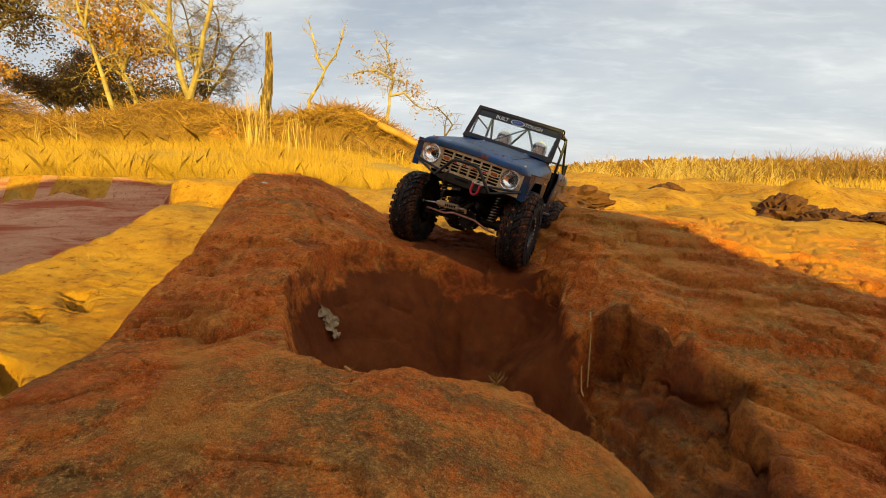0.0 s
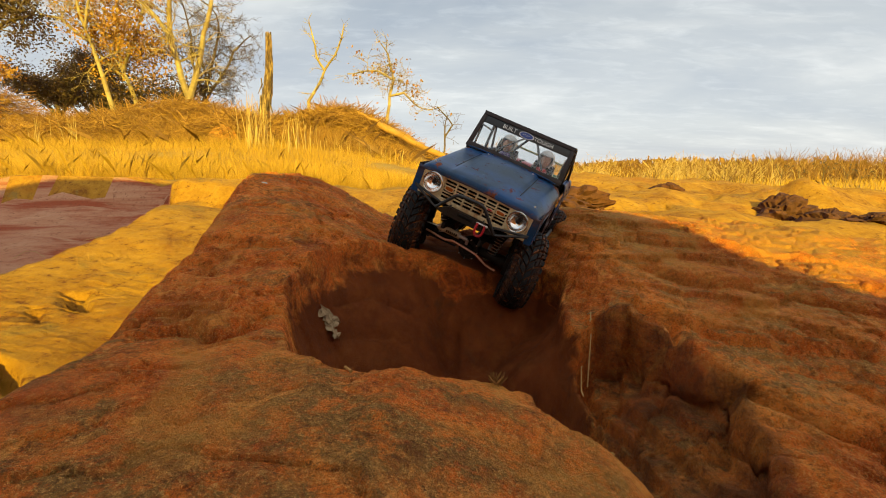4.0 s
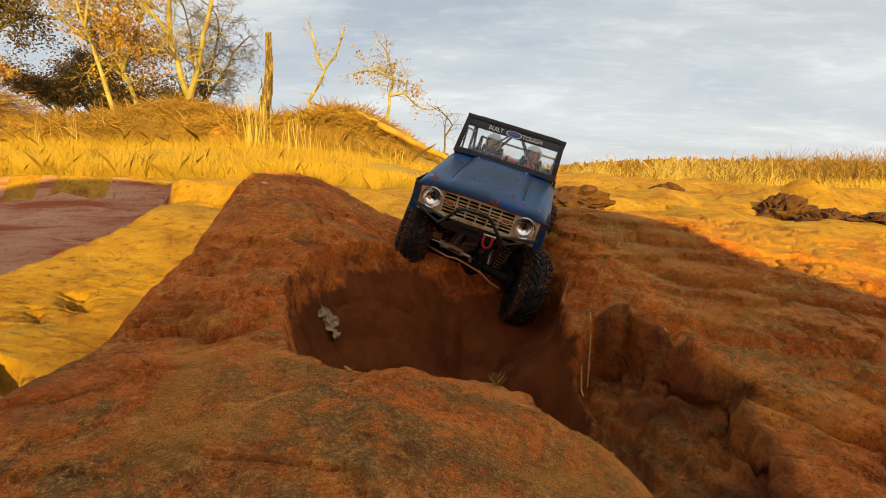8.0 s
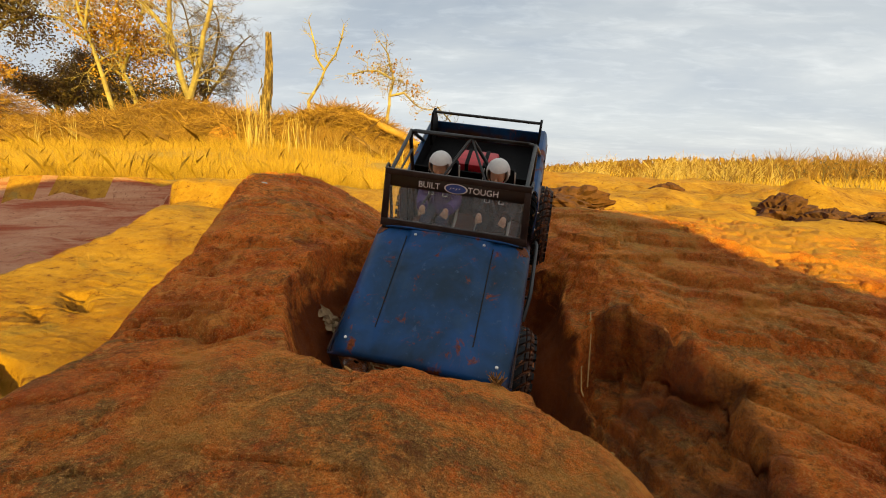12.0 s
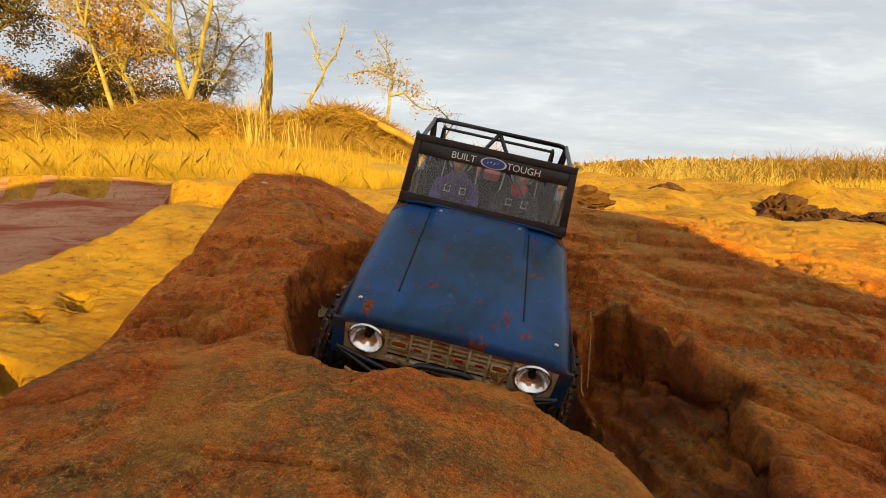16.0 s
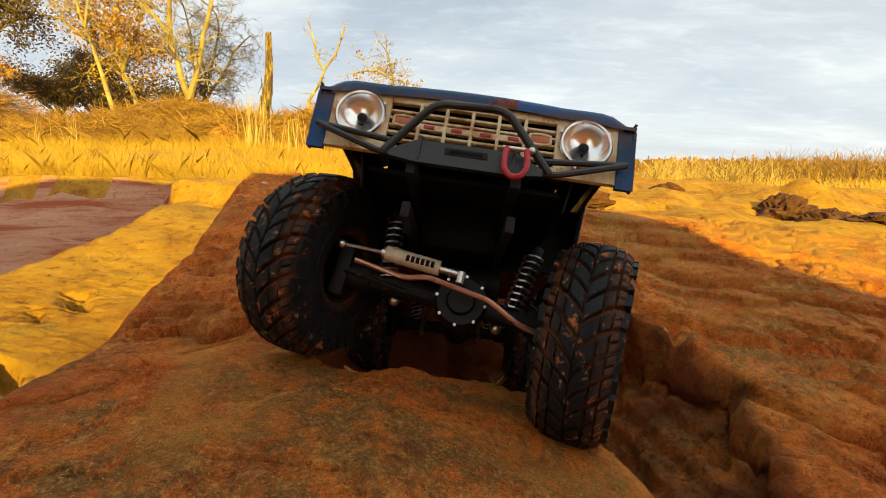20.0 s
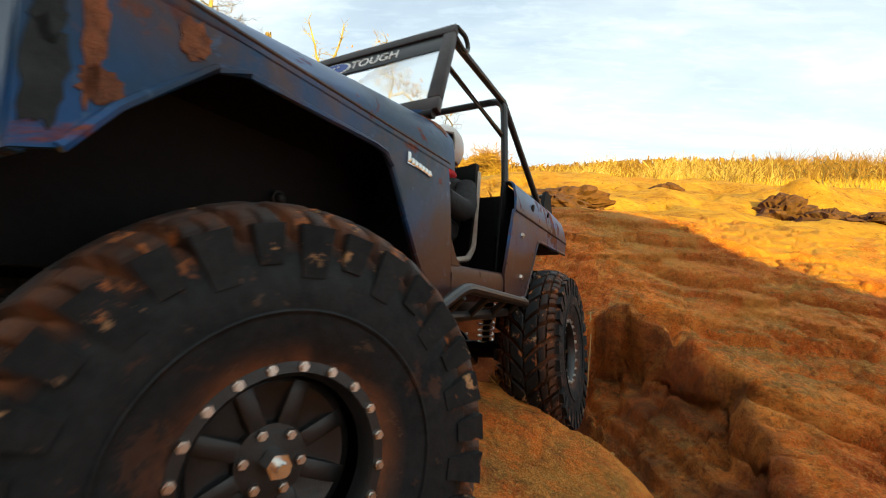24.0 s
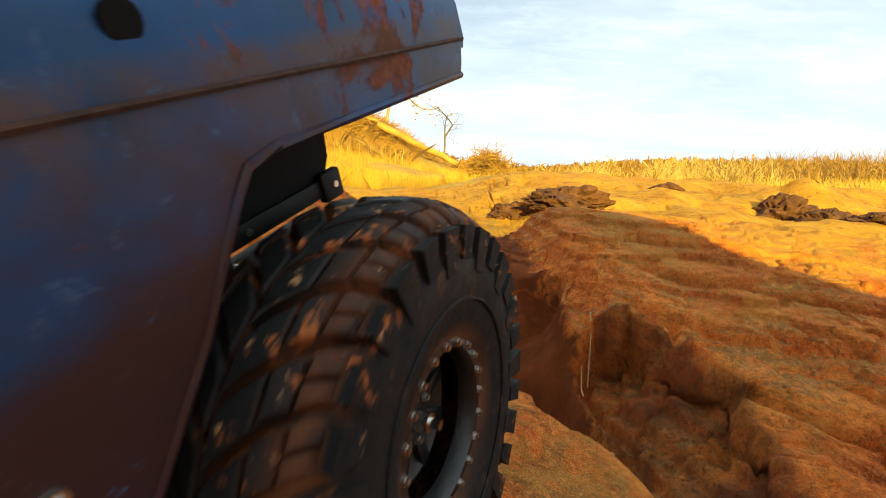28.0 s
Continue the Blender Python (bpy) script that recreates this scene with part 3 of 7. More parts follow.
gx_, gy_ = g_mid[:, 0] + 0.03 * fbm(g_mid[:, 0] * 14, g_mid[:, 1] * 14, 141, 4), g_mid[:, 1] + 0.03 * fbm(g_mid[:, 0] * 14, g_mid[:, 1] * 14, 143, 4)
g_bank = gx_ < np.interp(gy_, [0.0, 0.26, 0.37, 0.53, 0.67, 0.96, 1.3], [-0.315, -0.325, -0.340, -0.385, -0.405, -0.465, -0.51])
# bank and far crest take the rock copy with sun in its colour
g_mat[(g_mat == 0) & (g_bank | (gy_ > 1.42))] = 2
g_mat[inside(gx_, gy_, DUGOUT) + (0.06 + 0.10 * sstep(1.5, 3.0, g_mid[:, 1])) * fbm(g_mid[:, 0] * 2.5, g_mid[:, 1] * 2.5, 61, 4) > 0.02] = 3
ground_mesh.polygons.foreach_set("material_index", g_mat)
tagged(ground, "weathered red sandstone with a deep pit, turning to dry grassland", "ground", kind="structure")
# ---- mesh helpers ----
def part(name, bm, mat, parent, label="", smooth=True):
    me = bpy.data.meshes.new(name)
    bmesh.ops.recalc_face_normals(bm, faces=bm.faces)
    bm.to_mesh(me)
    bm.free()
    if smooth:
        me.polygons.foreach_set("use_smooth", np.ones(len(me.polygons), bool))
        me.set_sharp_from_angle(angle=radians(32))
    for k in (mat if isinstance(mat, (list, tuple)) else [mat]):
        me.materials.append(k)
    ob = new(name, me)
    ob.parent = parent
    if label:
        tagged(ob, label)
    return ob


def box(bm, x0, x1, y0, y1, z0, z1, bevel=0.0, mi=0):
    tmp = bmesh.new()
    bmesh.ops.create_cube(tmp, size=1, matrix=Matrix.Translation(((x0 + x1) / 2, (y0 + y1) / 2, (z0 + z1) / 2)) @ Matrix.Diagonal((abs(x1 - x0), abs(y1 - y0), abs(z1 - z0), 1)))
    if bevel:
        bmesh.ops.bevel(tmp, geom=tmp.edges[:], offset=bevel, segments=2, affect="EDGES", profile=0.5)
    return absorb(bm, tmp, mi)


def absorb(bm, tmp, mi=0, m=None):
    """Add the pieces of one bmesh to another."""
    if m is not None:
        bmesh.ops.transform(tmp, matrix=m, verts=tmp.verts)
    vs = [bm.verts.new(v.co) for v in tmp.verts]
    tmp.verts.index_update()
    for f_ in tmp.faces:
        nf = bm.faces.new([vs[v.index] for v in f_.verts])
        nf.material_index = mi if mi else f_.material_index
    tmp.free()
    return bm


def cyl(bm, p0, p1, r0, r1=None, seg=12, mi=0):
    p0, p1 = Vector(p0), Vector(p1)
    d = p1 - p0
    tmp = bmesh.new()
    bmesh.ops.create_cone(tmp, cap_ends=True, segments=seg, radius1=r0, radius2=r0 if r1 is None else r1, depth=d.length)
    m = Matrix.Translation((p0 + p1) / 2) @ d.to_track_quat("Z", "Y").to_matrix().to_4x4()
    return absorb(bm, tmp, mi, m)


def ball(bm, c, r, sx=1, sy=1, sz=1, seg=14, mi=0):
    tmp = bmesh.new()
    bmesh.ops.create_uvsphere(tmp, u_segments=seg, v_segments=max(6, seg // 2 + 2), radius=r)
    return absorb(bm, tmp, mi, Matrix.Translation(c) @ Matrix.Diagonal((sx, sy, sz, 1)))


def tube(bm, pts, r, seg=8, closed=False, mi=0):
    """A round bar along a polyline, its bends rounded."""
    pts = [Vector(p) for p in pts]
    n = len(pts)
    rings = []
    for i, p in enumerate(pts):
        a = pts[(i - 1) % n] if (closed or i > 0) else p
        b = pts[(i + 1) % n] if (closed or i < n - 1) else p
        d1, d2 = (p - a), (b - p)
        d = (d1.normalized() if d1.length else d2.normalized()) + (d2.normalized() if d2.length else d1.normalized())
        q = d.normalized().to_track_quat("Z", "Y")
        rings.append([bm.verts.new(p + q @ Vector((r * math.cos(k * math.tau / seg), r * math.sin(k * math.tau / seg), 0))) for k in range(seg)])
    for i in range(n if closed else n - 1):
        a, b = rings[i], rings[(i + 1) % n]
        # match the seam of the two rings
        off = min(range(seg), key=lambda o: (a[0].co - b[o].co).length)
        for k in range(seg):
            f_ = bm.faces.new((a[k], a[(k + 1) % seg], b[(k + 1 + off) % seg], b[(k + off) % seg]))
            f_.material_index = mi
    if not closed:
        bm.faces.new(rings[0]).material_index = mi
        bm.faces.new(rings[-1][::-1]).material_index = mi
    return bm


def rounded(pts, rad=0.01, n=4):
    """The polyline with its inner corners rounded off."""
    pts = [Vector(p) for p in pts]
    out = [pts[0]]
    for a, p, b in zip(pts, pts[1:], pts[2:]):
        u, v = (a - p), (b - p)
        r = min(rad, u.length * 0.45, v.length * 0.45)
        s, e = p + u.normalized() * r, p + v.normalized() * r
        for k in range(n + 1):
            t = k / n
            out.append(s * (1 - t) ** 2 + p * 2 * t * (1 - t) + e * t * t)
    return out + [pts[-1]]


def plate(bm, poly, y0, y1, shape=None, mi=0):
    """A panel: the outline poly in x and z, as thick as from y0 to y1."""
    lo = [bm.verts.new((x, y0, z)) for x, z in poly]
    hi = [bm.verts.new((x, y1, z)) for x, z in poly]
    n = len(poly)
    bm.faces.new(lo).material_index = mi
    bm.faces.new(hi[::-1]).material_index = mi
    for k in range(n):
        bm.faces.new((lo[k], hi[k], hi[(k + 1) % n], lo[(k + 1) % n])).material_index = mi
    return bm


def sheet(bm, rows, thick, axis):
    """A bent sheet through rows of points, with thickness along axis."""
    axis = Vector(axis) * thick
    nr, nc = len(rows), len(rows[0])
    top = [[bm.verts.new(p) for p in r] for r in rows]
    bot = [[bm.verts.new(Vector(p) + axis) for p in r] for r in rows]
    for i in range(nr - 1):
        for j in range(nc - 1):
            bm.faces.new((top[i][j], top[i][j + 1], top[i + 1][j + 1], top[i + 1][j]))
            bm.faces.new((bot[i][j], bot[i + 1][j], bot[i + 1][j + 1], bot[i][j + 1]))
    for i in range(nr - 1):
        for j in (0, nc - 1):
            bm.faces.new((top[i][j], top[i + 1][j], bot[i + 1][j], bot[i][j]))
    for j in range(nc - 1):
        for i in (0, nr - 1):
            bm.faces.new((top[i][j], bot[i][j], bot[i][j + 1], top[i][j + 1]))
    return bm


def spin_profile(bm, prof, seg=48, mi=0):
    """A body of revolution about y: prof gives (radius, y)."""
    rings = [[bm.verts.new((r * math.sin(k * math.tau / seg), y, r * math.cos(k * math.tau / seg))) for k in range(seg)] for r, y in prof]
    for a, b in zip(rings, rings[1:]):
        for k in range(seg):
            bm.faces.new((a[k], a[(k + 1) % seg], b[(k + 1) % seg], b[k])).material_index = mi
    return rings


# ---- the scale truck: x forward, y to its left, z up ----
def make_paint():
    """Faded blue paint over brown primer, rusted through in blotches and along edges."""
    m, n, l, b = material("faded_blue_paint", 0.42)
    co = n.new("ShaderNodeTexCoord").outputs["Object"]
    big = noise_node(n, l, co, 14.0, 4, 0.55, 0.3)
    mid = noise_node(n, l, co, 38.0, 7, 0.65, 0.4)
    fine = noise_node(n, l, co, 240.0, 6, 0.7)
    c = ramp_node(n, l, big, [(0.34, (0.007, 0.024, 0.048)), (0.47, (0.008, 0.040, 0.105)), (0.62, (0.009, 0.060, 0.190))])
    c = mix_node(n, l, ramp_node(n, l, mid, [(0.52, 0.0), (0.70, 0.45)]), c, (0.022, 0.056, 0.105))
    blot = ramp_node(n, l, noise_node(n, l, co, 15.0, 8, 0.62, 0.8), [(0.615, 0.0), (0.655, 1.0)])
    worn = ramp_node(n, l, noise_node(n, l, co, 55.0, 8, 0.7, 0.6), [(0.60, 0.0), (0.67, 0.85)])
    rustc = ramp_node(n, l, fine, [(0.3, (0.055, 0.014, 0.006)), (0.55, (0.19, 0.050, 0.014)), (0.75, (0.30, 0.10, 0.03))])
    fac = mix_node(n, l, 1.0, blot, worn, "ADD")
    c = mix_node(n, l, fac, c, rustc)
    pos = n.new("ShaderNodeSeparateXYZ"); l.new(co, pos.inputs[0])
    tail = n.new("ShaderNodeMath"); tail.operation = "MULTIPLY_ADD"; tail.inputs[1].default_value = -0.9; tail.inputs[2].default_value = 0.0
    l.new(pos.outputs["X"], tail.inputs[0])
    low = n.new("ShaderNodeMath"); low.operation = "MULTIPLY_ADD"; low.inputs[1].default_value = -6.0; low.inputs[2].default_value = 1.16
    l.new(pos.outputs["Z"], low.inputs[0])
    both = n.new("ShaderNodeMath"); l.new(tail.outputs[0], both.inputs[0]); l.new(low.outputs[0], both.inputs[1])
    tot = n.new("ShaderNodeMath"); l.new(both.outputs[0], tot.inputs[0]); l.new(noise_node(n, l, co, 9.0, 6, 0.62, 0.6), tot.inputs[1])
    # brown primer low and towards the tail, darkened to stand in for shade
    brown = ramp_node(n, l, tot.outputs[0], [(0.545, 0.0), (0.68, 0.92)])
    c = mix_node(n, l, brown, c, (0.040, 0.015, 0.009))
    # grime and rust that creep along the crease below the hood and bed rail
    seam = mix_node(n, l, 1.0, ramp_node(n, l, pos.outputs["Z"], [(0.190, 0.0), (0.207, 1.0)]), ramp_node(n, l, pos.outputs["Z"], [(0.2125, 1.0), (0.2145, 0.0)]), "MULTIPLY")
    seam = mix_node(n, l, 1.0, seam, ramp_node(n, l, noise_node(n, l, co, 26.0, 7, 0.7, 0.5), [(0.42, 0.0), (0.58, 0.8)]), "MULTIPLY")
    c = mix_node(n, l, seam, c, (0.085, 0.044, 0.026))
    chips = ramp_node(n, l, noise_node(n, l, co, 120.0, 6, 0.75, 0.4), [(0.61, 0.0), (0.66, 0.6)])
    c = mix_node(n, l, chips, c, (0.050, 0.10, 0.19))
    spk = ramp_node(n, l, fine, [(0.62, 0.0), (0.74, 0.6)])
    c = mix_node(n, l, spk, c, (0.10, 0.055, 0.04))
    l.new(c, b.inputs["Base Color"])
    b.inputs["Specular IOR Level"].default_value = 0.20
    b.inputs["Coat Weight"].default_value, b.inputs["Coat Roughness"].default_value = 0.06, 0.25
    l.new(ramp_node(n, l, fac, [(0.0, 0.38), (0.6, 0.90)]), b.inputs["Roughness"])
    bump_node(n, l, b, mix_node(n, l, 0.5, fine, fac), 0.25, 0.0006)
    return m


def make_cream():
    m, n, l, b = material("rusty_cream_grille", 0.6)
    co = n.new("ShaderNodeTexCoord").outputs["Object"]
    mid = noise_node(n, l, co, 45.0, 8, 0.68, 0.6)
    fine = noise_node(n, l, co, 260.0, 6, 0.7)
    c = ramp_node(n, l, fine, [(0.3, (0.52, 0.40, 0.21)), (0.7, (0.76, 0.64, 0.40))])
    c = mix_node(n, l, ramp_node(n, l, mid, [(0.47, 0.0), (0.60, 0.9)]), c, (0.38, 0.15, 0.024))
    c = mix_node(n, l, ramp_node(n, l, noise_node(n, l, co, 90.0, 6, 0.7), [(0.60, 0.0), (0.68, 0.9)]), c, (0.055, 0.022, 0.01))
    l.new(c, b.inputs["Base Color"])
    bump_node(n, l, b, fine, 0.3, 0.0006)
    return m


def make_rubber():
    """Black tread rubber with red mud ground into it."""
    m, n, l, b = material("muddy_rubber", 0.72)
    co = n.new("ShaderNodeTexCoord").outputs["Object"]
    own = n.new("ShaderNodeObjectInfo").outputs["Random"]
    wide = n.new("ShaderNodeMath"); wide.operation = "MULTIPLY"; wide.inputs[1].default_value = 3.7; l.new(own, wide.inputs[0])
    shift = n.new("ShaderNodeVectorMath"); shift.operation = "ADD"; l.new(co, shift.inputs[0]); l.new(wide.outputs[0], shift.inputs[1])
    at = shift.outputs[0]
    mid = noise_node(n, l, at, 50.0, 6, 0.65, 0.4)
    fine = noise_node(n, l, at, 300.0, 5, 0.7)
    c = ramp_node(n, l, fine, [(0.3, (0.004, 0.005, 0.006)), (0.7, (0.012, 0.0135, 0.015))])
    clean = c
    c = mix_node(n, l, ramp_node(n, l, noise_node(n, l, at, 85.0, 7, 0.7, 0.3), [(0.585, 0.0), (0.63, 0.9)]), c, (0.34, 0.11, 0.030))
    c = mix_node(n, l, ramp_node(n, l, noise_node(n, l, at, 140.0, 7, 0.72, 0.3), [(0.615, 0.0), (0.655, 0.85)]), c, (0.46, 0.26, 0.12))
    pos = n.new("ShaderNodeSeparateXYZ"); l.new(co, pos.inputs[0])
    flat = n.new("ShaderNodeCombineXYZ"); l.new(pos.outputs["X"], flat.inputs[0]); l.new(pos.outputs["Z"], flat.inputs[1])
    rad = n.new("ShaderNodeVectorMath"); rad.operation = "LENGTH"; l.new(flat.outputs[0], rad.inputs[0])
    side = n.new("ShaderNodeMath"); side.operation = "ABSOLUTE"; l.new(pos.outputs["Y"], side.inputs[0])
    c = mix_node(n, l, ramp_node(n, l, rad.outputs["Value"], [(0.050, 0.10), (0.060, 1.0)]), clean, c)
    deep = ramp_node(n, l, rad.outputs["Value"], [(0.0645, 1.0), (0.0690, 0.0)])
    tread = ramp_node(n, l, side.outputs[0], [(0.0190, 1.0), (0.0222, 0.0)])
    packed = mix_node(n, l, 1.0, mix_node(n, l, 1.0, deep, tread, "MULTIPLY"), ramp_node(n, l, mid, [(0.40, 0.15), (0.56, 0.95)]), "MULTIPLY")
    c = mix_node(n, l, packed, c, (0.20, 0.072, 0.026))
    l.new(c, b.inputs["Base Color"])
    b.inputs["Specular IOR Level"].default_value = 0.22
    l.new(ramp_node(n, l, mid, [(0.4, 0.55), (0.65, 0.9)]), b.inputs["Roughness"])
    bump_node(n, l, b, fine, 0.4, 0.0008)
    return m


def make_glass(name, colour=(1, 1, 1), clear=1.0):
    m, n, l, b = material(name, 0.05)
    b.inputs["Base Color"].default_value = (*colour, 1)
    b.inputs["Transmission Weight"].default_value = clear
    b.inputs["IOR"].default_value = 1.12
    return m


PAINT = make_paint()
CREAM = make_cream()
RUBBER = make_rubber()
BLACK = simple("black_plastic", (0.0035, 0.0035, 0.004), 0.7, 0.0, 150, 0.35, 0.2, 0.15)
TUBE = simple("black_powder_coat", (0.010, 0.011, 0.012), 0.38, 0.0, 220, 0.3, 0.15)
GRIME = simple("grimy_black_metal", (0.0065, 0.006, 0.006), 0.62, 0.0, 120, 0.4, 0.2, 0.3)
CHROME = simple("dull_chrome", (0.72, 0.71, 0.68), 0.22, 1.0, 200, 0.12)
STEEL = simple("bright_steel_bolt", (0.62, 0.58, 0.54), 0.3, 1.0, 300, 0.2)
REFLECTOR = simple("lamp_reflector", (0.95, 0.95, 0.94), 0.20, 0.9, 90, 0.03)
COPPER = simple("worn_copper_rod", (0.52, 0.26, 0.18), 0.4, 0.9, 160, 0.25)
AMBER = simple("amber_lens", (0.42, 0.10, 0.018), 0.25, 0.0, 120, 0.25)
RED = simple("red_paint", (0.42, 0.012, 0.022), 0.35, 0.0, 140, 0.25)
WHITE = simple("white_print", (0.72, 0.72, 0.70), 0.6, 0.0, 200, 0.12)
OVAL = simple("blue_oval_print", (0.03, 0.07, 0.28), 0.5, 0.0, 200, 0.12)
BANNER = simple("black_banner_film", (0.010, 0.010, 0.011), 0.35, 0.0, 200, 0.2)
TAN = simple("worn_cream_label", (0.55, 0.44, 0.30), 0.55, 0.0, 130, 0.3)
# pale diffuse share in the glass imitates the sky's reflection
GLASS = make_glass("sky_hazed_windshield", (0.86, 0.90, 0.92), 0.94)
SEATC = simple("seat_vinyl_grey", (0.42, 0.37, 0.32), 0.6, 0.0, 160, 0.25)
INNER = simple("inner_blue_paint", (0.035, 0.075, 0.19), 0.4, 0.0, 60, 0.3)
SOOT = simple("sooty_paint", (0.020, 0.024, 0.026), 0.8, 0.0, 140, 0.4, 0.3, 0.2)
FRAME_PAINT = simple("brown_worn_paint", (0.030, 0.020, 0.018), 0.5, 0.0, 45, 0.55, 0.3, 0.3)
# dark crease lines: painted shadow on the fenders, rust on the quarters
CREASE = simple("rust_and_shade", (0.050, 0.021, 0.012), 0.9, 0.0, 180, 0.6, 0.6)
SCAB = simple("orange_brown_rust", (0.170, 0.055, 0.018), 0.9, 0.0, 260, 0.55, 0.8)
RUST = simple("rusty_floor", (0.16, 0.055, 0.025), 0.85, 0.0, 110, 0.45, 0.3)

truck = tagged(new("scale_truck"), "scale model off-road truck in faded blue paint with rust patches", "toy truck")


def hood_z(x, y):
    """Height of the hood skin; x from the cowl to the nose."""
    u = (x - 0.052) / (0.228 - 0.052)
    z = 0.2430 - 0.0185 * u - 0.003 * u * u
    a = abs(y)
    rise = 0.0042 * (1 - min(1, max(0, (a - 0.050) / 0.006))) * (1 - 0.9 * max(0, (u - 0.55) / 0.45) ** 2 if u > 0.55 else 1)
    z += rise - 0.0015 * (a / 0.05) ** 2 * (a < 0.05) - 0.0015 * (a >= 0.05)
    if a > 0.080:
        z -= 0.0150 * ((a - 0.080) / 0.0235) ** 2.4
    if u > 0.94:
        z -= 0.002 * ((u - 0.94) / 0.06) ** 2
    return z


def body_shell():
    ys = [-0.1048, -0.1045, -0.1035, -0.1020, -0.1005, -0.098, -0.094, -0.089, -0.082, -0.072, -0.062, -0.0565, -0.0545, -0.0515, -0.0495, -0.04, -0.025, -0.01]
    ys = ys + [0.0] + [-v for v in reversed(ys)]
    xs = [0.046 + (0.227 - 0.046) * k / 27 for k in range(28)]
    def skin(x, y):
        z = hood_z(x, max(-0.1035, min(0.1035, y)))
        drop = {0.1045: 0.45, 0.1048: 1.0}.get(round(abs(y), 4), 0.0)
        return (x, y, z + (0.2115 - z) * drop)

    rows = [[skin(x, y) for y in ys] for x in xs]
    # the lip turns down over the grille
    rows.append([(0.2292, y * 0.996, max(0.2100, skin(0.227, y)[2] - 0.0015)) for y in ys])
    rows.append([(0.2308, y * 0.992, max(0.2090, skin(0.227, y)[2] - 0.0050)) for y in ys])
    rows.append([(0.2310, y * 0.990, max(0.2080, skin(0.227, y)[2] - 0.0085)) for y in ys])
    bm = bmesh.new()
    sheet(bm, rows, 0.0016, (0, 0, -1))
    part("hood", bm, PAINT, truck, "blue hood with a raised centre and rust-brown edges")
    for s in (1, -1):
        # dark tube that draws the shadow of the crease beside the raised centre
        bm = bmesh.new()
        tube(bm, [(x, s * 0.0568, hood_z(x, 0.0568) + 0.0001) for x in np.linspace(0.062, 0.196, 14)], 0.0008, 6)
        part("crease_shadow", bm, GRIME, truck, "dark line drawn as the shadow of the hood crease")
    # hinge screws and corner screws
    for sx, sy in ((0.062, 0.045), (0.062, -0.045), (0.214, 0.086), (0.214, -0.086)):
        bm = bmesh.new()
        z = hood_z(sx, sy)
        cyl(bm, (sx, sy, z - 0.001), (sx, sy, z + 0.0012), 0.0022, 0.0018, 10)
        cyl(bm, (sx, sy, z + 0.001), (sx, sy, z + 0.0018), 0.0010, 0.0010, 6)
        part("screw", bm, STEEL, truck)
    # cowl in front of the windshield
    bm = bmesh.new()
    rows = [[(x, y, z - 0.006 * (abs(y) / 0.1) ** 6) for y in np.linspace(-0.088, 0.088, 17)] for x, z in ((0.042, 0.2450), (0.047, 0.2478), (0.0540, 0.2474))]
    sheet(bm, rows, 0.002, (0, 0, -1))
    part("cowl", bm, PAINT, truck, "rusted cowl panel below the windshield")
    for s in (1, -1):
        # rust patch over the rounded end of the hood beside the windshield
        rs = random.Random(8)
        edge_ = [rs.uniform(0.8, 1.12) for k in range(24)]
        rows = []
        for r_ in (0.05, 0.4, 0.75, 1.0):
            ring = []
            for k in range(25):
                a_ = k * math.tau / 24
                px, py = 0.0535 + 0.0068 * r_ * edge_[k % 24] * math.cos(a_), 0.0940 + 0.0085 * r_ * edge_[k % 24] * math.sin(a_)
                ring.append((px, s * py, hood_z(px, py) + 0.0006))
            rows.append(ring)
        bm = bmesh.new()
        sheet(bm, rows, 0.0005, (0, 0, -1))
        part("rust_patch", bm, SCAB, truck, "orange-brown rust patch on the hood's end")
        # front fender with its wheel opening
        out, inn = s * 0.1045, s * 0.1025
        poly = [(0.2285, 0.1665), (0.2295, 0.2060), (0.2270, 0.2100), (0.215, 0.2112), (0.13, 0.2115), (0.053, 0.2118), (0.050, 0.190), (0.0485, 0.168), (0.048, 0.1430), (0.0735, 0.1415),
                (0.085, 0.158), (0.1075, 0.1960), (0.1120, 0.2005), (0.120, 0.2015), (0.180, 0.2020), (0.190, 0.1990), (0.212, 0.1800), (0.221, 0.1685)]
        bm = bmesh.new()
        plate(bm, poly, inn, out)
        fender = part("front_fender", bm, PAINT, truck)
        # rolled lip round the wheel opening
        bm = bmesh.new()
        arch = [(0.0735, 0.1415), (0.085, 0.158), (0.1075, 0.1960), (0.1120, 0.2005), (0.120, 0.2015), (0.180, 0.2020), (0.190, 0.1990), (0.212, 0.1800), (0.221, 0.1685)]
        tube(bm, [(x, s * 0.1046, z) for x, z in arch], 0.0013, 6)
        part("arch_lip", bm, PAINT, fender)
        # bead that runs along the flank, coloured dark as the crease's shadow
        bm = bmesh.new()
        tube(bm, [(x, s * 0.1040, 0.2126 - 0.0006 * max(0, (x - 0.05) / 0.178)) for x in np.linspace(0.052, 0.2285, 10)], 0.0011, 6)
        part("bead", bm, CREASE, fender, "dark line of rust and shade along the crease")
        # script badge as a plain raised stroke
        bm = bmesh.new()
        for k in range(7):
            x0 = 0.0955 - k * 0.0032
            box(bm, x0 - 0.0024, x0, s * 0.1044, s * 0.1054, 0.2015 - 0.0003 * k, 0.2050 - (0.0006 if k else -0.0012) - 0.0003 * k, 0.0003)
        box(bm, 0.0725, 0.0955, s * 0.1044, s * 0.1050, 0.2008, 0.2014)
        part("badge", bm, CHROME, fender, "small chrome script badge")
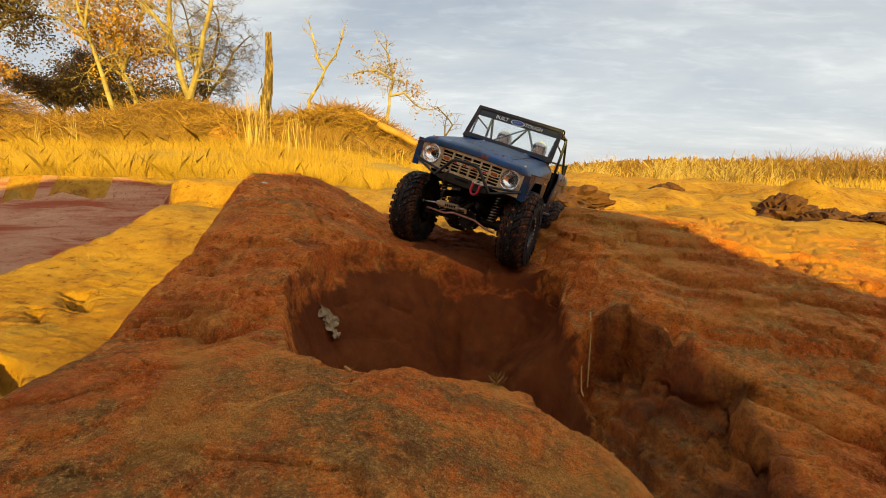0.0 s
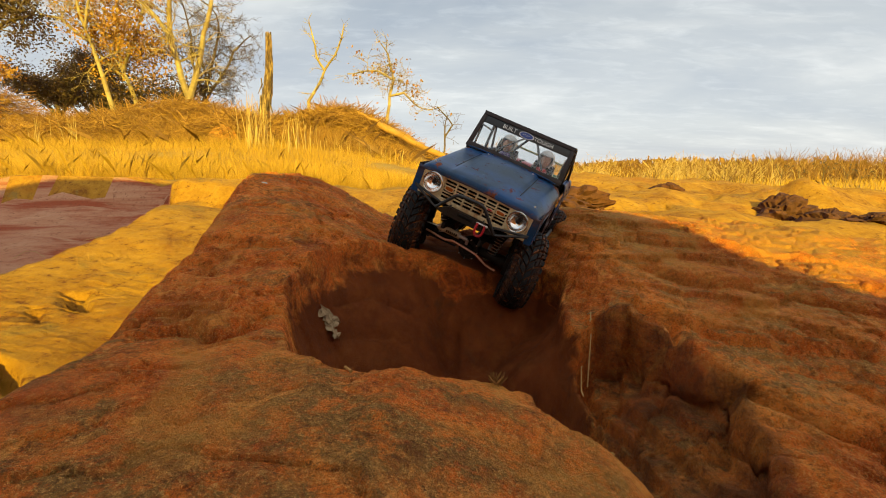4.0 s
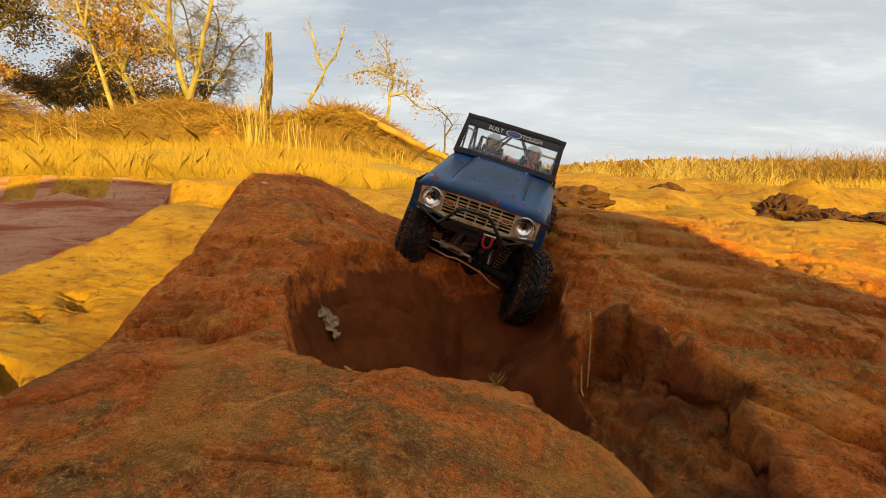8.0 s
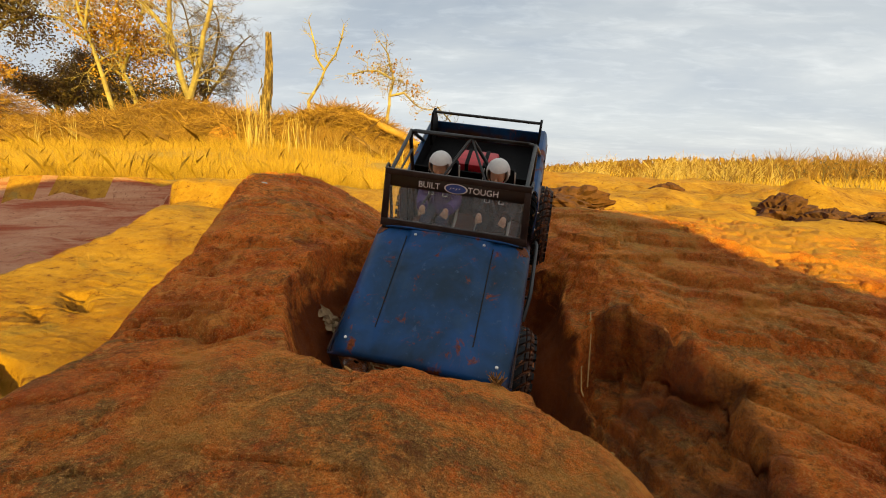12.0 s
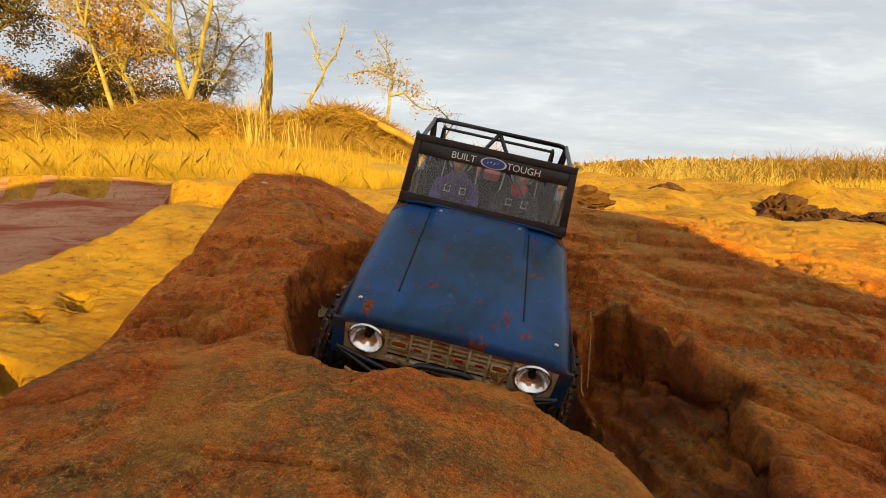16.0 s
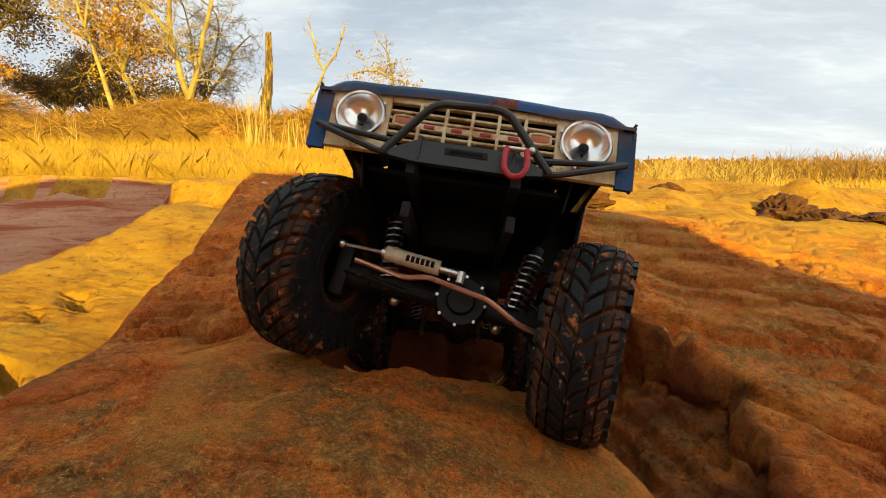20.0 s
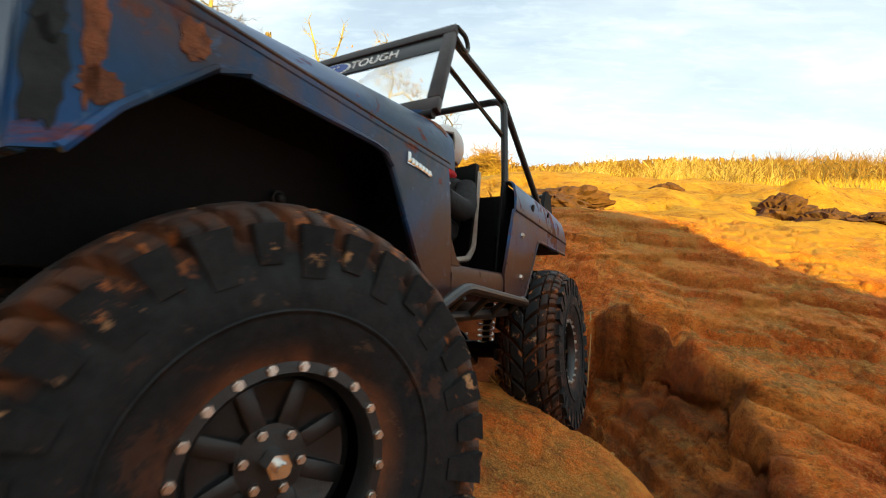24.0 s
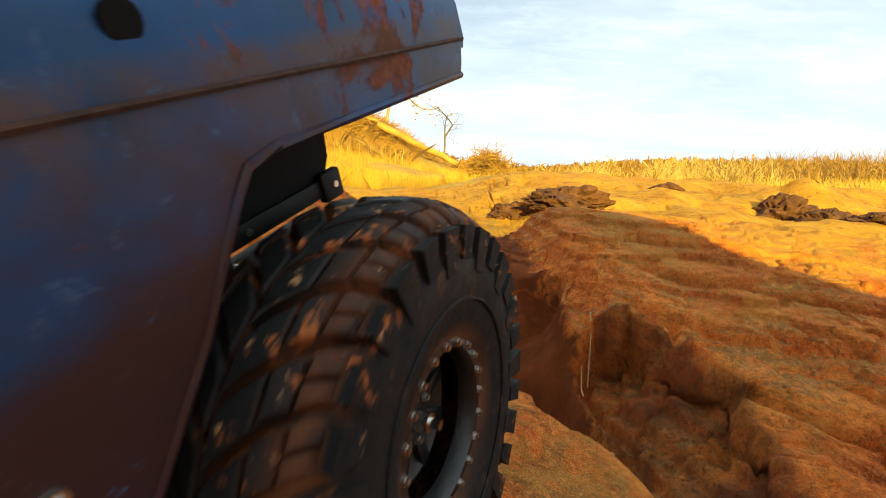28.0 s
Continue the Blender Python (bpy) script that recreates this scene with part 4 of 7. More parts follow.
        # rust scabs and a sooty patch on the flank
        for cx, cz, rx, rz, mat, nm, sd in ((0.2172, 0.194, 0.0024, 0.0150, SCAB, "rust_scab", 1), (0.1965, 0.2035, 0.0042, 0.0055, SCAB, "rust_scab", 3), (0.2150, 0.1835, 0.0050, 0.0040, SCAB, "rust_scab", 7),
                                            (0.2248, 0.1930, 0.0032, 0.0052, SOOT, "soot_mark", 4), (0.2246, 0.1810, 0.0038, 0.0110, SOOT, "soot_mark", 5)):
            rs = random.Random(sd)
            poly = []
            for k in range(22):
                a, j = k * math.tau / 22, rs.uniform(0.72, 1.18)
                poly.append((min(0.2287, cx + rx * j * math.cos(a)), cz + rz * j * math.sin(a)))
            bm = bmesh.new()
            plate(bm, poly, s * 0.1042, s * 0.10485)
            part(nm, bm, mat, fender)
        # front edge of the fender beside the grille
        bm = bmesh.new()
        rows = [[(0.2285 + 0.001 * math.sin(k / 6 * math.pi), s * (0.1030 - 0.0006 * j ** 2), 0.1665 + 0.0400 * k / 6) for j in range(5)] for k in range(7)]
        sheet(bm, rows, 0.003, (-1, 0, 0))
        part("fender_nose", bm, PAINT, fender)
        # black inner fender
        bm = bmesh.new()
        rows = [[(x, s * yy, zz) for yy, zz in ((0.1005, 0.2065), (0.090, 0.2070), (0.076, 0.200), (0.070, 0.172), (0.0655, 0.148))] for x in (0.066, 0.11, 0.17, 0.222)]
        sheet(bm, rows, 0.0015, (0, -s, 0))
        part("inner_fender", bm, BLACK, truck)
        bm = bmesh.new(); cyl(bm, (0.138, s * 0.064, 0.1785), (0.138, s * 0.074, 0.1785), 0.0040, 0.0034, 14); ball(bm, (0.138, s * 0.074, 0.1785), 0.0024); part("shock_mount", bm, GRIME, truck)
        bm = bmesh.new()
        plate(bm, [(0.0735, 0.1425), (0.0735, 0.206), (0.0755, 0.206), (0.0755, 0.1425)], s * 0.066, s * 0.1024)
        part("firewall_side", bm, BLACK, truck)
        # sill
        bm = bmesh.new()
        rows = [[(x, s * y, z) for y, z in ((0.0925, 0.1560), (0.1005, 0.1605), (0.1040, 0.1590), (0.1050, 0.1545), (0.1045, 0.1450), (0.1000, 0.1400))] for x in np.linspace(0.0485, -0.0560, 8)]
        sheet(bm, rows, 0.0015, (0, -s, 0))
        part("sill", bm, PAINT, truck, "worn blue door sill with rust inside")
        for xa, xb in ((0.0485, 0.0360),):
            # the door opening's rounded lower corners
            bm = bmesh.new()
            arcp = [(xa, 0.1590)] + [(xb + (xa - xb) * (1 - math.cos(a)) , 0.1598 + 0.0150 * (1 - math.sin(a)) * 0 + 0.013 * (1 - math.cos(a)) ** 1.6) for a in np.linspace(0, math.pi / 2, 7)]
            plate(bm, arcp if xa > xb else arcp[::-1], s * 0.1026, s * 0.1046)
            part("door_corner", bm, PAINT, truck)
        # rear quarter panel, its tail cut high
        poly = [(-0.0345, 0.1590), (-0.0410, 0.1720), (-0.0540, 0.2000), (-0.0585, 0.2090), (-0.2400, 0.2038), (-0.2385, 0.1960), (-0.2365, 0.1910), (-0.160, 0.1922), (-0.1330, 0.1930),
                (-0.1230, 0.1912), (-0.1180, 0.1860), (-0.1010, 0.1645), (-0.0770, 0.1405), (-0.0600, 0.1390), (-0.0450, 0.1395), (-0.0345, 0.1430)]
        bm = bmesh.new()
        plate(bm, poly, s * 0.1035, s * 0.1058)
        quarter = part("rear_quarter", bm, PAINT, truck, "rear quarter panel with brown rust and bullet-like holes")
        bm = bmesh.new()
        rows = [[(x, s * y, z) for y, z in ((0.1056, 0.2085), (0.1062, 0.2125), (0.1045, 0.2240), (0.1015, 0.2340), (0.0985, 0.2372), (0.0940, 0.2375))] for x in np.linspace(-0.0585, -0.2420, 18)]
        rows = [[(x_ - 0.5 * (z_ - 0.2085) * max(0, 1 + (x_ + 0.0585) / 0.03), y_, z_ - 0.0030 - 0.0022 * (-x_ - 0.06) / 0.18 - 0.003 * max(0, (-x_ - 0.2) / 0.042)) for x_, y_, z_ in r] for r in rows]
        sheet(bm, rows, 0.0018, (0, -s, 0))
        part("bed_rail", bm, PAINT, quarter)
        bm = bmesh.new()
        tube(bm, [(x, s * 0.1062, 0.2082 - 0.0045 * (k / 9)) for k, x in enumerate(np.linspace(-0.060, -0.2405, 10))], 0.0008, 6)
        part("bead", bm, CREASE, quarter, "dark line of rust and shade along the crease")
        bm = bmesh.new()
        tube(bm, [(x, s * 0.1056, z) for x, z in ((-0.2365, 0.1910), (-0.160, 0.1922), (-0.1330, 0.1930), (-0.1230, 0.1912), (-0.1180, 0.1860), (-0.1010, 0.1645), (-0.0770, 0.1405))], 0.0013, 6)
        part("arch_lip", bm, PAINT, quarter)
        for hx, hz in ((-0.110, 0.2188), (-0.165, 0.2226)):
            bm = bmesh.new()
            cyl(bm, (hx, s * 0.1045, hz), (hx, s * 0.1056, hz - 0.0002), 0.0034 if hx > -0.12 else 0.0024, None, 14)
            part("hole", bm, BLACK, quarter)
        for hx, hz in ((-0.0750, 0.1912), (-0.0710, 0.1588)):
            bm = bmesh.new()
            cyl(bm, (hx, s * 0.1052, hz), (hx, s * 0.1072, hz), 0.0022, 0.0019, 14)
            cyl(bm, (hx, s * 0.1070, hz), (hx, s * 0.1080, hz), 0.0011, 0.0011, 6)
            part("screw", bm, STEEL, quarter)
        # black inner panels of the bed
        bm = bmesh.new()
        plate(bm, [(-0.046, 0.150), (-0.062, 0.2310), (-0.238, 0.2280), (-0.238, 0.1945), (-0.125, 0.1945), (-0.08, 0.146)], s * 0.0935, s * 0.0950)
        part("bed_side", bm, BLACK, truck)
        bm = bmesh.new()
        plate(bm, [(-0.090, 0.165), (-0.090, 0.1935), (-0.1815, 0.1935), (-0.1790, 0.1760), (-0.1740, 0.1690)], s * 0.0765, s * 0.0785)
        liner = part("wheel_liner", bm, BLACK, truck, "black liner inside the rear wheel opening")
        bm = bmesh.new(); box(bm, -0.1780, -0.100, s * 0.0785, s * 0.0800, 0.1645, 0.1705, 0.0006); part("liner_flange", bm, GRIME, liner)
        bm = bmesh.new(); box(bm, -0.1800, -0.1700, s * 0.0780, s * 0.0815, 0.1625, 0.1725, 0.0010); part("liner_tab", bm, GRIME, liner)
        for hx in (-0.138, -0.176):
            bm = bmesh.new(); cyl(bm, (hx, s * 0.0798, 0.1675), (hx, s * (0.0806 if hx > -0.15 else 0.0820), 0.1675), 0.0011, None, 10); part("rivet", bm, STEEL, liner)
        bm = bmesh.new()
        plate(bm, [(-0.195, 0.230), (-0.205, 0.2490), (-0.212, 0.2570), (-0.230, 0.2570), (-0.238, 0.2290), (-0.238, 0.2050), (-0.195, 0.2050)], s * 0.0885, s * 0.0925)
        part("tail_upright", bm, BLACK, truck, "black upright panel at the tail")
    # floor, tail bar, firewall and dash
    bm = bmesh.new(); box(bm, -0.101, 0.0695, -0.0920, 0.0920, 0.1400, 0.1420); part("cab_floor", bm, RUST, truck, "rusty cab floor")
    bm = bmesh.new(); box(bm, -0.236, -0.1045, -0.0935, 0.0935, 0.1940, 0.1960); part("bed_floor", bm, BLACK, truck)
    bm = bmesh.new(); box(bm, -0.104, -0.101, -0.0935, 0.0935, 0.1400, 0.2300); part("cab_rear_wall", bm, BLACK, truck)
    bm = bmesh.new(); box(bm, -0.2420, -0.2390, -0.0990, 0.0990, 0.1920, 0.2260, 0.001); part("tailgate", bm, PAINT, truck)
    bm = bmesh.new(); tube(bm, [(-0.222, -0.090, 0.2545), (-0.222, 0.090, 0.2545)], 0.0024); part("tail_bar", bm, TUBE, truck)
    bm = bmesh.new(); box(bm, 0.070, 0.073, -0.0840, 0.0840, 0.1400, 0.2350); part("firewall", bm, BLACK, truck)
    bm = bmesh.new(); box(bm, 0.052, 0.070, -0.0840, 0.0840, 0.2120, 0.2360, 0.004); part("dash", bm, BLACK, truck)
    for s in (1, -1):
        bm = bmesh.new(); box(bm, -0.060, 0.030, s * 0.0800, s * 0.0850, 0.1425, 0.1490, 0.001); part("floor_rail", bm, INNER, truck, "blue painted rail along the floor")


def front_face():
    x0, x1 = 0.2225, 0.2270
    bm = bmesh.new()
    for y0, y1, z0, z1 in ((-0.0545, 0.0545, 0.2020, 0.2075), (-0.0545, 0.0545, 0.1655, 0.1715)):
        box(bm, x0, x1, y0, y1, z0, z1, 0.0006)
    for s in (1, -1):
        # side plates, pierced for the headlamps
        cy, cz = s * 0.073, 0.1890
        lo_y, hi_y = sorted((s * 0.0545, s * 0.0965))
        angles = sorted([k * math.tau / 32 for k in range(32)] + [math.atan2(b_ - cz, a_ - cy) % math.tau for a_ in (lo_y, hi_y) for b_ in (0.1655, 0.2075)])
        rings = []
        for a in angles:
            ca, sa = math.cos(a), math.sin(a)
            ty = ((hi_y if ca > 0 else lo_y) - cy) / ca if abs(ca) > 1e-6 else 9
            tz = ((0.2075 if sa > 0 else 0.1655) - cz) / sa if abs(sa) > 1e-6 else 9
            t_ = min(ty, tz)
            rings.append([bm.verts.new((x_, cy + r_ * ca, cz + r_ * sa)) for x_, r_ in ((x0, 0.0150), (x0, t_), (x1, t_), (x1, 0.0150))])
        for a, b in zip(rings, rings[1:] + rings[:1]):
            for k in range(4):
                bm.faces.new((a[k], a[(k + 1) % 4], b[(k + 1) % 4], b[k]))
    face = part("grille_panel", bm, CREAM, truck, "cream grille panel streaked with orange rust")
    bm = bmesh.new(); box(bm, 0.2170, 0.2190, -0.0560, 0.0560, 0.1680, 0.2050); part("grille_backing", bm, BLACK, face)
    for k in range(5):
        z = 0.1765 + 0.0051 * k
        bm = bmesh.new(); box(bm, 0.2215, 0.2258, -0.0545, 0.0545, z - 0.0008, z + 0.0008, 0.0003); part("grille_bar", bm, CREAM, face)
    for y in (-0.0345, -0.0172, 0.0, 0.0172, 0.0345):
        bm = bmesh.new(); box(bm, 0.2218, 0.2272, y - 0.0011, y + 0.0011, 0.1715, 0.2020, 0.0004); part("grille_upright", bm, CREAM, face)
    for y in (-0.0275, -0.0095, 0.0095, 0.0275):
        bm = bmesh.new(); box(bm, 0.2262, 0.2276, y - 0.0036, y + 0.0036, 0.1858, 0.1884, 0.0004); part("red_mark", bm, RED, face, "worn red raised mark")
    bm = bmesh.new(); box(bm, 0.2262, 0.2268, -0.034, 0.034, 0.1850, 0.1892, 0.0003); part("grille_bar", bm, CREAM, face)
    for s in (1, -1):
        # headlamp: bezel, mirrored bowl, bulb, glass
        bm = bmesh.new()
        prof = [(0.0152, 0.0), (0.0166, 0.0010), (0.0168, 0.0032), (0.0158, 0.0046), (0.0146, 0.0042), (0.0144, 0.0020)]
        spin_profile(bm, prof, 40)
        m = Matrix.Translation((0.2268, s * 0.073, 0.1890)) @ Matrix.Rotation(-math.pi / 2, 4, "Z")
        bmesh.ops.transform(bm, matrix=m, verts=bm.verts)
        lamp = part("headlamp", bm, CHROME, truck, "round headlamp with a chrome bezel")
        bm = bmesh.new()
        spin_profile(bm, [(0.0145, 0.0030), (0.0125, -0.0008), (0.0095, -0.0035), (0.0055, -0.0056), (0.0016, -0.0064), (0.0002, -0.0064)], 40)
        bmesh.ops.transform(bm, matrix=m, verts=bm.verts)
        part("reflector", bm, REFLECTOR, lamp, "bright mirrored bowl")
        bm = bmesh.new()
        ball(bm, (0.2235, s * 0.073, 0.1890), 0.0036)
        cyl(bm, (0.2190, s * 0.073, 0.1890), (0.2235, s * 0.073, 0.1890), 0.0022)
        part("bulb", bm, GRIME, lamp)
        for a in (0.6, 2.7, 4.4):
            bm = bmesh.new()
            c = Vector((0.2285, s * 0.073 + 0.0172 * math.cos(a), 0.1890 + 0.0172 * math.sin(a)))
            cyl(bm, c - Vector((0.001, 0, 0)), c + Vector((0.0010, 0, 0)), 0.0010, None, 8)
            part("screw", bm, STEEL, lamp)
        # turn signal
        bm = bmesh.new()
        pts = [(0.2272, s * 0.0444 + 0.0068 * max(-1, min(1, 1.5 * math.cos(a))), 0.1892 + 0.0036 * math.sin(a)) for a in np.linspace(0, math.tau, 24, endpoint=False)]
        tube(bm, pts, 0.0009, 6, True)
        sig = part("turn_signal", bm, CREAM, truck)
        bm = bmesh.new(); box(bm, 0.2210, 0.2278, s * 0.0444 - 0.0064, s * 0.0444 + 0.0064, 0.1864, 0.1920, 0.0012); part("amber_lens", bm, AMBER, sig, "amber lens")
    # bumper
    bm = bmesh.new()
    plate2 = [(-0.046, 0.1560), (-0.030, 0.1540), (0.030, 0.1540), (0.046, 0.1560), (0.046, 0.1600), (0.030, 0.1685), (-0.030, 0.1685), (-0.046, 0.1600)]
    lo = [bm.verts.new((0.2400, y, z)) for y, z in plate2]
    hi = [bm.verts.new((0.2450, y, z)) for y, z in plate2]
    bm.faces.new(lo); bm.faces.new(hi[::-1])
    for k in range(len(lo)):
        bm.faces.new((lo[k], hi[k], hi[(k + 1) % 8], lo[(k + 1) % 8]))
    bumper = part("bumper", bm, TUBE, truck, "black steel crawler bumper")
    bm = bmesh.new(); box(bm, 0.2448, 0.2456, -0.013, 0.013, 0.1610, 0.1655, 0.0003); part("fairlead", bm, GRIME, bumper)
    bm = bmesh.new(); box(bm, 0.2455, 0.2460, -0.010, 0.010, 0.1622, 0.1643, 0.0002); part("fairlead_slot", bm, BLACK, bumper)
    bm = bmesh.new(); tube(bm, rounded([(0.2430, -0.0500, 0.1590), (0.2480, -0.0225, 0.1925), (0.2480, 0.0205, 0.1935), (0.2430, 0.0500, 0.1590)], 0.008), 0.0026, 10); part("stinger_hoop", bm, TUBE, bumper)
    for s in (1, -1):
        bm = bmesh.new()
        tube(bm, rounded([(0.2420, s * 0.030, 0.1600), (0.2420, s * 0.052, 0.1585), (0.2340, s * 0.0960, 0.1755)], 0.006), 0.0021, 8)
        part("bumper_wing", bm, TUBE, bumper)
        bm = bmesh.new(); tube(bm, [(0.2400, s * 0.044, 0.1675), (0.2330, s * 0.0980, 0.1765)], 0.0021, 8); part("bumper_wing", bm, TUBE, bumper)
        bm = bmesh.new(); plate(bm, [(0.2400, 0.1560), (0.2455, 0.1560), (0.2475, 0.1700), (0.2400, 0.1720)], s * 0.0275, s * 0.0290); part("shackle_tab", bm, TUBE, bumper)
        bm = bmesh.new(); box(bm, 0.150, 0.2405, s * 0.0290, s * 0.0350, 0.148, 0.158, 0.001); part("frame_horn", bm, GRIME, truck)
    # red shackle hanging from its tab
    bm = bmesh.new()
    sh = [(0.2520, 0.0232, 0.1675), (0.2540, 0.0225, 0.1600), (0.2545, 0.0228, 0.1535), (0.2545, 0.0258, 0.1496), (0.2545, 0.0290, 0.1488), (0.2545, 0.0322, 0.1496), (0.2545, 0.0352, 0.1535), (0.2540, 0.0355, 0.1600), (0.2520, 0.0348, 0.1675)]
    tube(bm, rounded(sh, 0.002, 2), 0.0019, 8)
    shackle = part("shackle", bm, RED, truck, "red bow shackle")
    bm = bmesh.new(); cyl(bm, (0.2520, 0.0205, 0.1675), (0.2520, 0.0375, 0.1675), 0.0013); ball(bm, (0.2520, 0.0375, 0.1675), 0.0022); part("pin", bm, STEEL, shackle)


def windshield():
    """Fold-down windshield with a printed banner along its top."""
    low, high = Vector((0.0508, 0, 0.2435)), Vector((0.0175, 0, 0.3128))
    d = high - low

    def at(u, y, off=0.0):
        p = low + d * u
        return Vector((p.x + off * 0.92, y, p.z + off * 0.39))

    def bar(bm, u0, u1, ya0, ya1, yb0, yb1, t0=-0.0025, t1=0.0025):
        q = [at(u0, ya0, t0), at(u0, ya1, t0), at(u1, yb1, t0), at(u1, yb0, t0)]
        r = [at(u0, ya0, t1), at(u0, ya1, t1), at(u1, yb1, t1), at(u1, yb0, t1)]
        tmp = bmesh.new()
        a, b = [tmp.verts.new(p) for p in q], [tmp.verts.new(p) for p in r]
        tmp.faces.new(a); tmp.faces.new(b[::-1])
        for k in range(4):
            tmp.faces.new((a[k], b[k], b[(k + 1) % 4], a[(k + 1) % 4]))
        bmesh.ops.bevel(tmp, geom=tmp.edges[:], offset=0.0007, segments=2, affect="EDGES", profile=0.5)
        absorb(bm, tmp)
    bm = bmesh.new()
    bar(bm, 0.0, 0.13, -0.0968, 0.0968, -0.0962, 0.0962)
    bar(bm, 0.90, 1.0, -0.0928, 0.0928, -0.0924, 0.0924)
    for s in (1, -1):
        bar(bm, 0.131, 0.899, *sorted((s * 0.0876, s * 0.0962)), *sorted((s * 0.0850, s * 0.0928)))
    fr = part("windshield_frame", bm, FRAME_PAINT, truck, "brown-rusted windshield frame")
    bm = bmesh.new(); bar(bm, 0.12, 0.91, -0.0885, 0.0885, -0.0855, 0.0855, -0.0004, 0.0004); pane = part("windshield_pane", bm, GLASS, fr, "clear windshield", False)
    pane.visible_shadow = False
    bm = bmesh.new(); bar(bm, 0.71, 0.905, -0.0872, 0.0872, -0.0860, 0.0860, 0.0005, 0.0012); banner = part("banner", bm, BANNER, fr, "black windshield banner with white lettering")
    for word, y in (("BUILT", -0.0345), ("TOUGH", 0.0345)):
        cu = bpy.data.curves.new("lettering", "FONT")
        cu.body, cu.size, cu.align_x, cu.align_y, cu.extrude = word, 0.0108, "CENTER", "CENTER", 0.0002
        tmp = bpy.data.objects.new("lettering", cu)
        me = bpy.data.meshes.new_from_object(tmp)
        bpy.data.objects.remove(tmp); bpy.data.curves.remove(cu)
        me.name = "lettering"
        me.materials.append(WHITE)
        ob = new("lettering", me)
        ob.parent = fr
        p = at(0.80, y, 0.0015)
        up = d.normalized()
        right = Vector((0, 1, 0))
        m = Matrix((right, up, right.cross(up))).transposed().to_4x4()
        ob.matrix_basis = Matrix.Translation(p) @ m
        tagged(ob, "white capital letters")
    for rad, mat, off, nm in ((1.0, WHITE, 0.0014, "oval_rim"), (0.86, OVAL, 0.0018, "oval_mark")):
        bm = bmesh.new()
        tmp = [at(0.80 + 0.082 * rad * math.sin(a), 0.0150 * rad * math.cos(a), off) for a in np.linspace(0, math.tau, 32, endpoint=False)]
        vs = [bm.verts.new(p) for p in tmp]
        f_ = bm.faces.new(vs)
        r = bmesh.ops.extrude_face_region(bm, geom=[f_])
        bmesh.ops.translate(bm, verts=[g for g in r["geom"] if isinstance(g, bmesh.types.BMVert)], vec=(-0.0004, 0, 0))
        part(nm, bm, mat, fr)
    bm = bmesh.new()
    for k in range(4):
        q = [at(0.785 + 0.02 * (k % 2), -0.0075 + 0.0038 * k, 0.0021), at(0.815, -0.0060 + 0.0038 * k, 0.0024)]
        tube(bm, q, 0.0005, 5)
    part("oval_stroke", bm, WHITE, fr)
    for s in (1, -1):
        # hinge knuckle at the foot, loop at the head
        bm = bmesh.new(); cyl(bm, at(-0.02, s * 0.084), at(-0.02, s * 0.094), 0.0028); part("hinge", bm, GRIME, fr)
        bm = bmesh.new()
        tube(bm, rounded([(0.018, s * 0.092, 0.3120), (0.006, s * 0.093, 0.3115), (0.002, s * 0.093, 0.3040), (0.010, s * 0.093, 0.3000), (0.019, s * 0.092, 0.3040)], 0.004), 0.0016, 8)
        part("loop", bm, TUBE, fr)


def cage():
    hoop = [(-0.078, -0.0900, 0.1440), (-0.080, -0.0905, 0.2300), (-0.0815, -0.0890, 0.3055), (-0.0815, 0.0890, 0.3055), (-0.080, 0.0905, 0.2300), (-0.078, 0.0900, 0.1440)]
    bm = bmesh.new(); tube(bm, rounded(hoop, 0.010), 0.0030, 10)
    ob = part("roll_cage", bm, TUBE, truck, "black tubular roll cage")
    for s in (1, -1):
        bm = bmesh.new(); tube(bm, [(-0.0815, s * 0.0880, 0.3050), (-0.168, s * 0.0960, 0.2310)], 0.0028, 10); part("rear_stay", bm, TUBE, ob)
        bm = bmesh.new(); tube(bm, [(-0.0815, s * 0.0880, 0.3045), (0.0180, s * 0.0860, 0.3085)], 0.0026, 10); part("roof_bar", bm, TUBE, ob)
        bm = bmesh.new(); tube(bm, [(-0.0800, s * 0.0880, 0.2750), (0.0260, s * 0.0860, 0.2880), (0.0420, s * 0.0840, 0.2440)], 0.0020, 8); part("side_bar", bm, TUBE, ob)
        bm = bmesh.new(); tube(bm, [(-0.0815, 0.0, 0.3040), (-0.0800, s * 0.0420, 0.2360)], 0.0026, 10); part("brace", bm, TUBE, ob)
        bm = bmesh.new(); tube(bm, [(-0.0815, 0.0, 0.3040), (0.0050, s * 0.050, 0.2500)], 0.0018, 8); part("brace", bm, TUBE, ob)


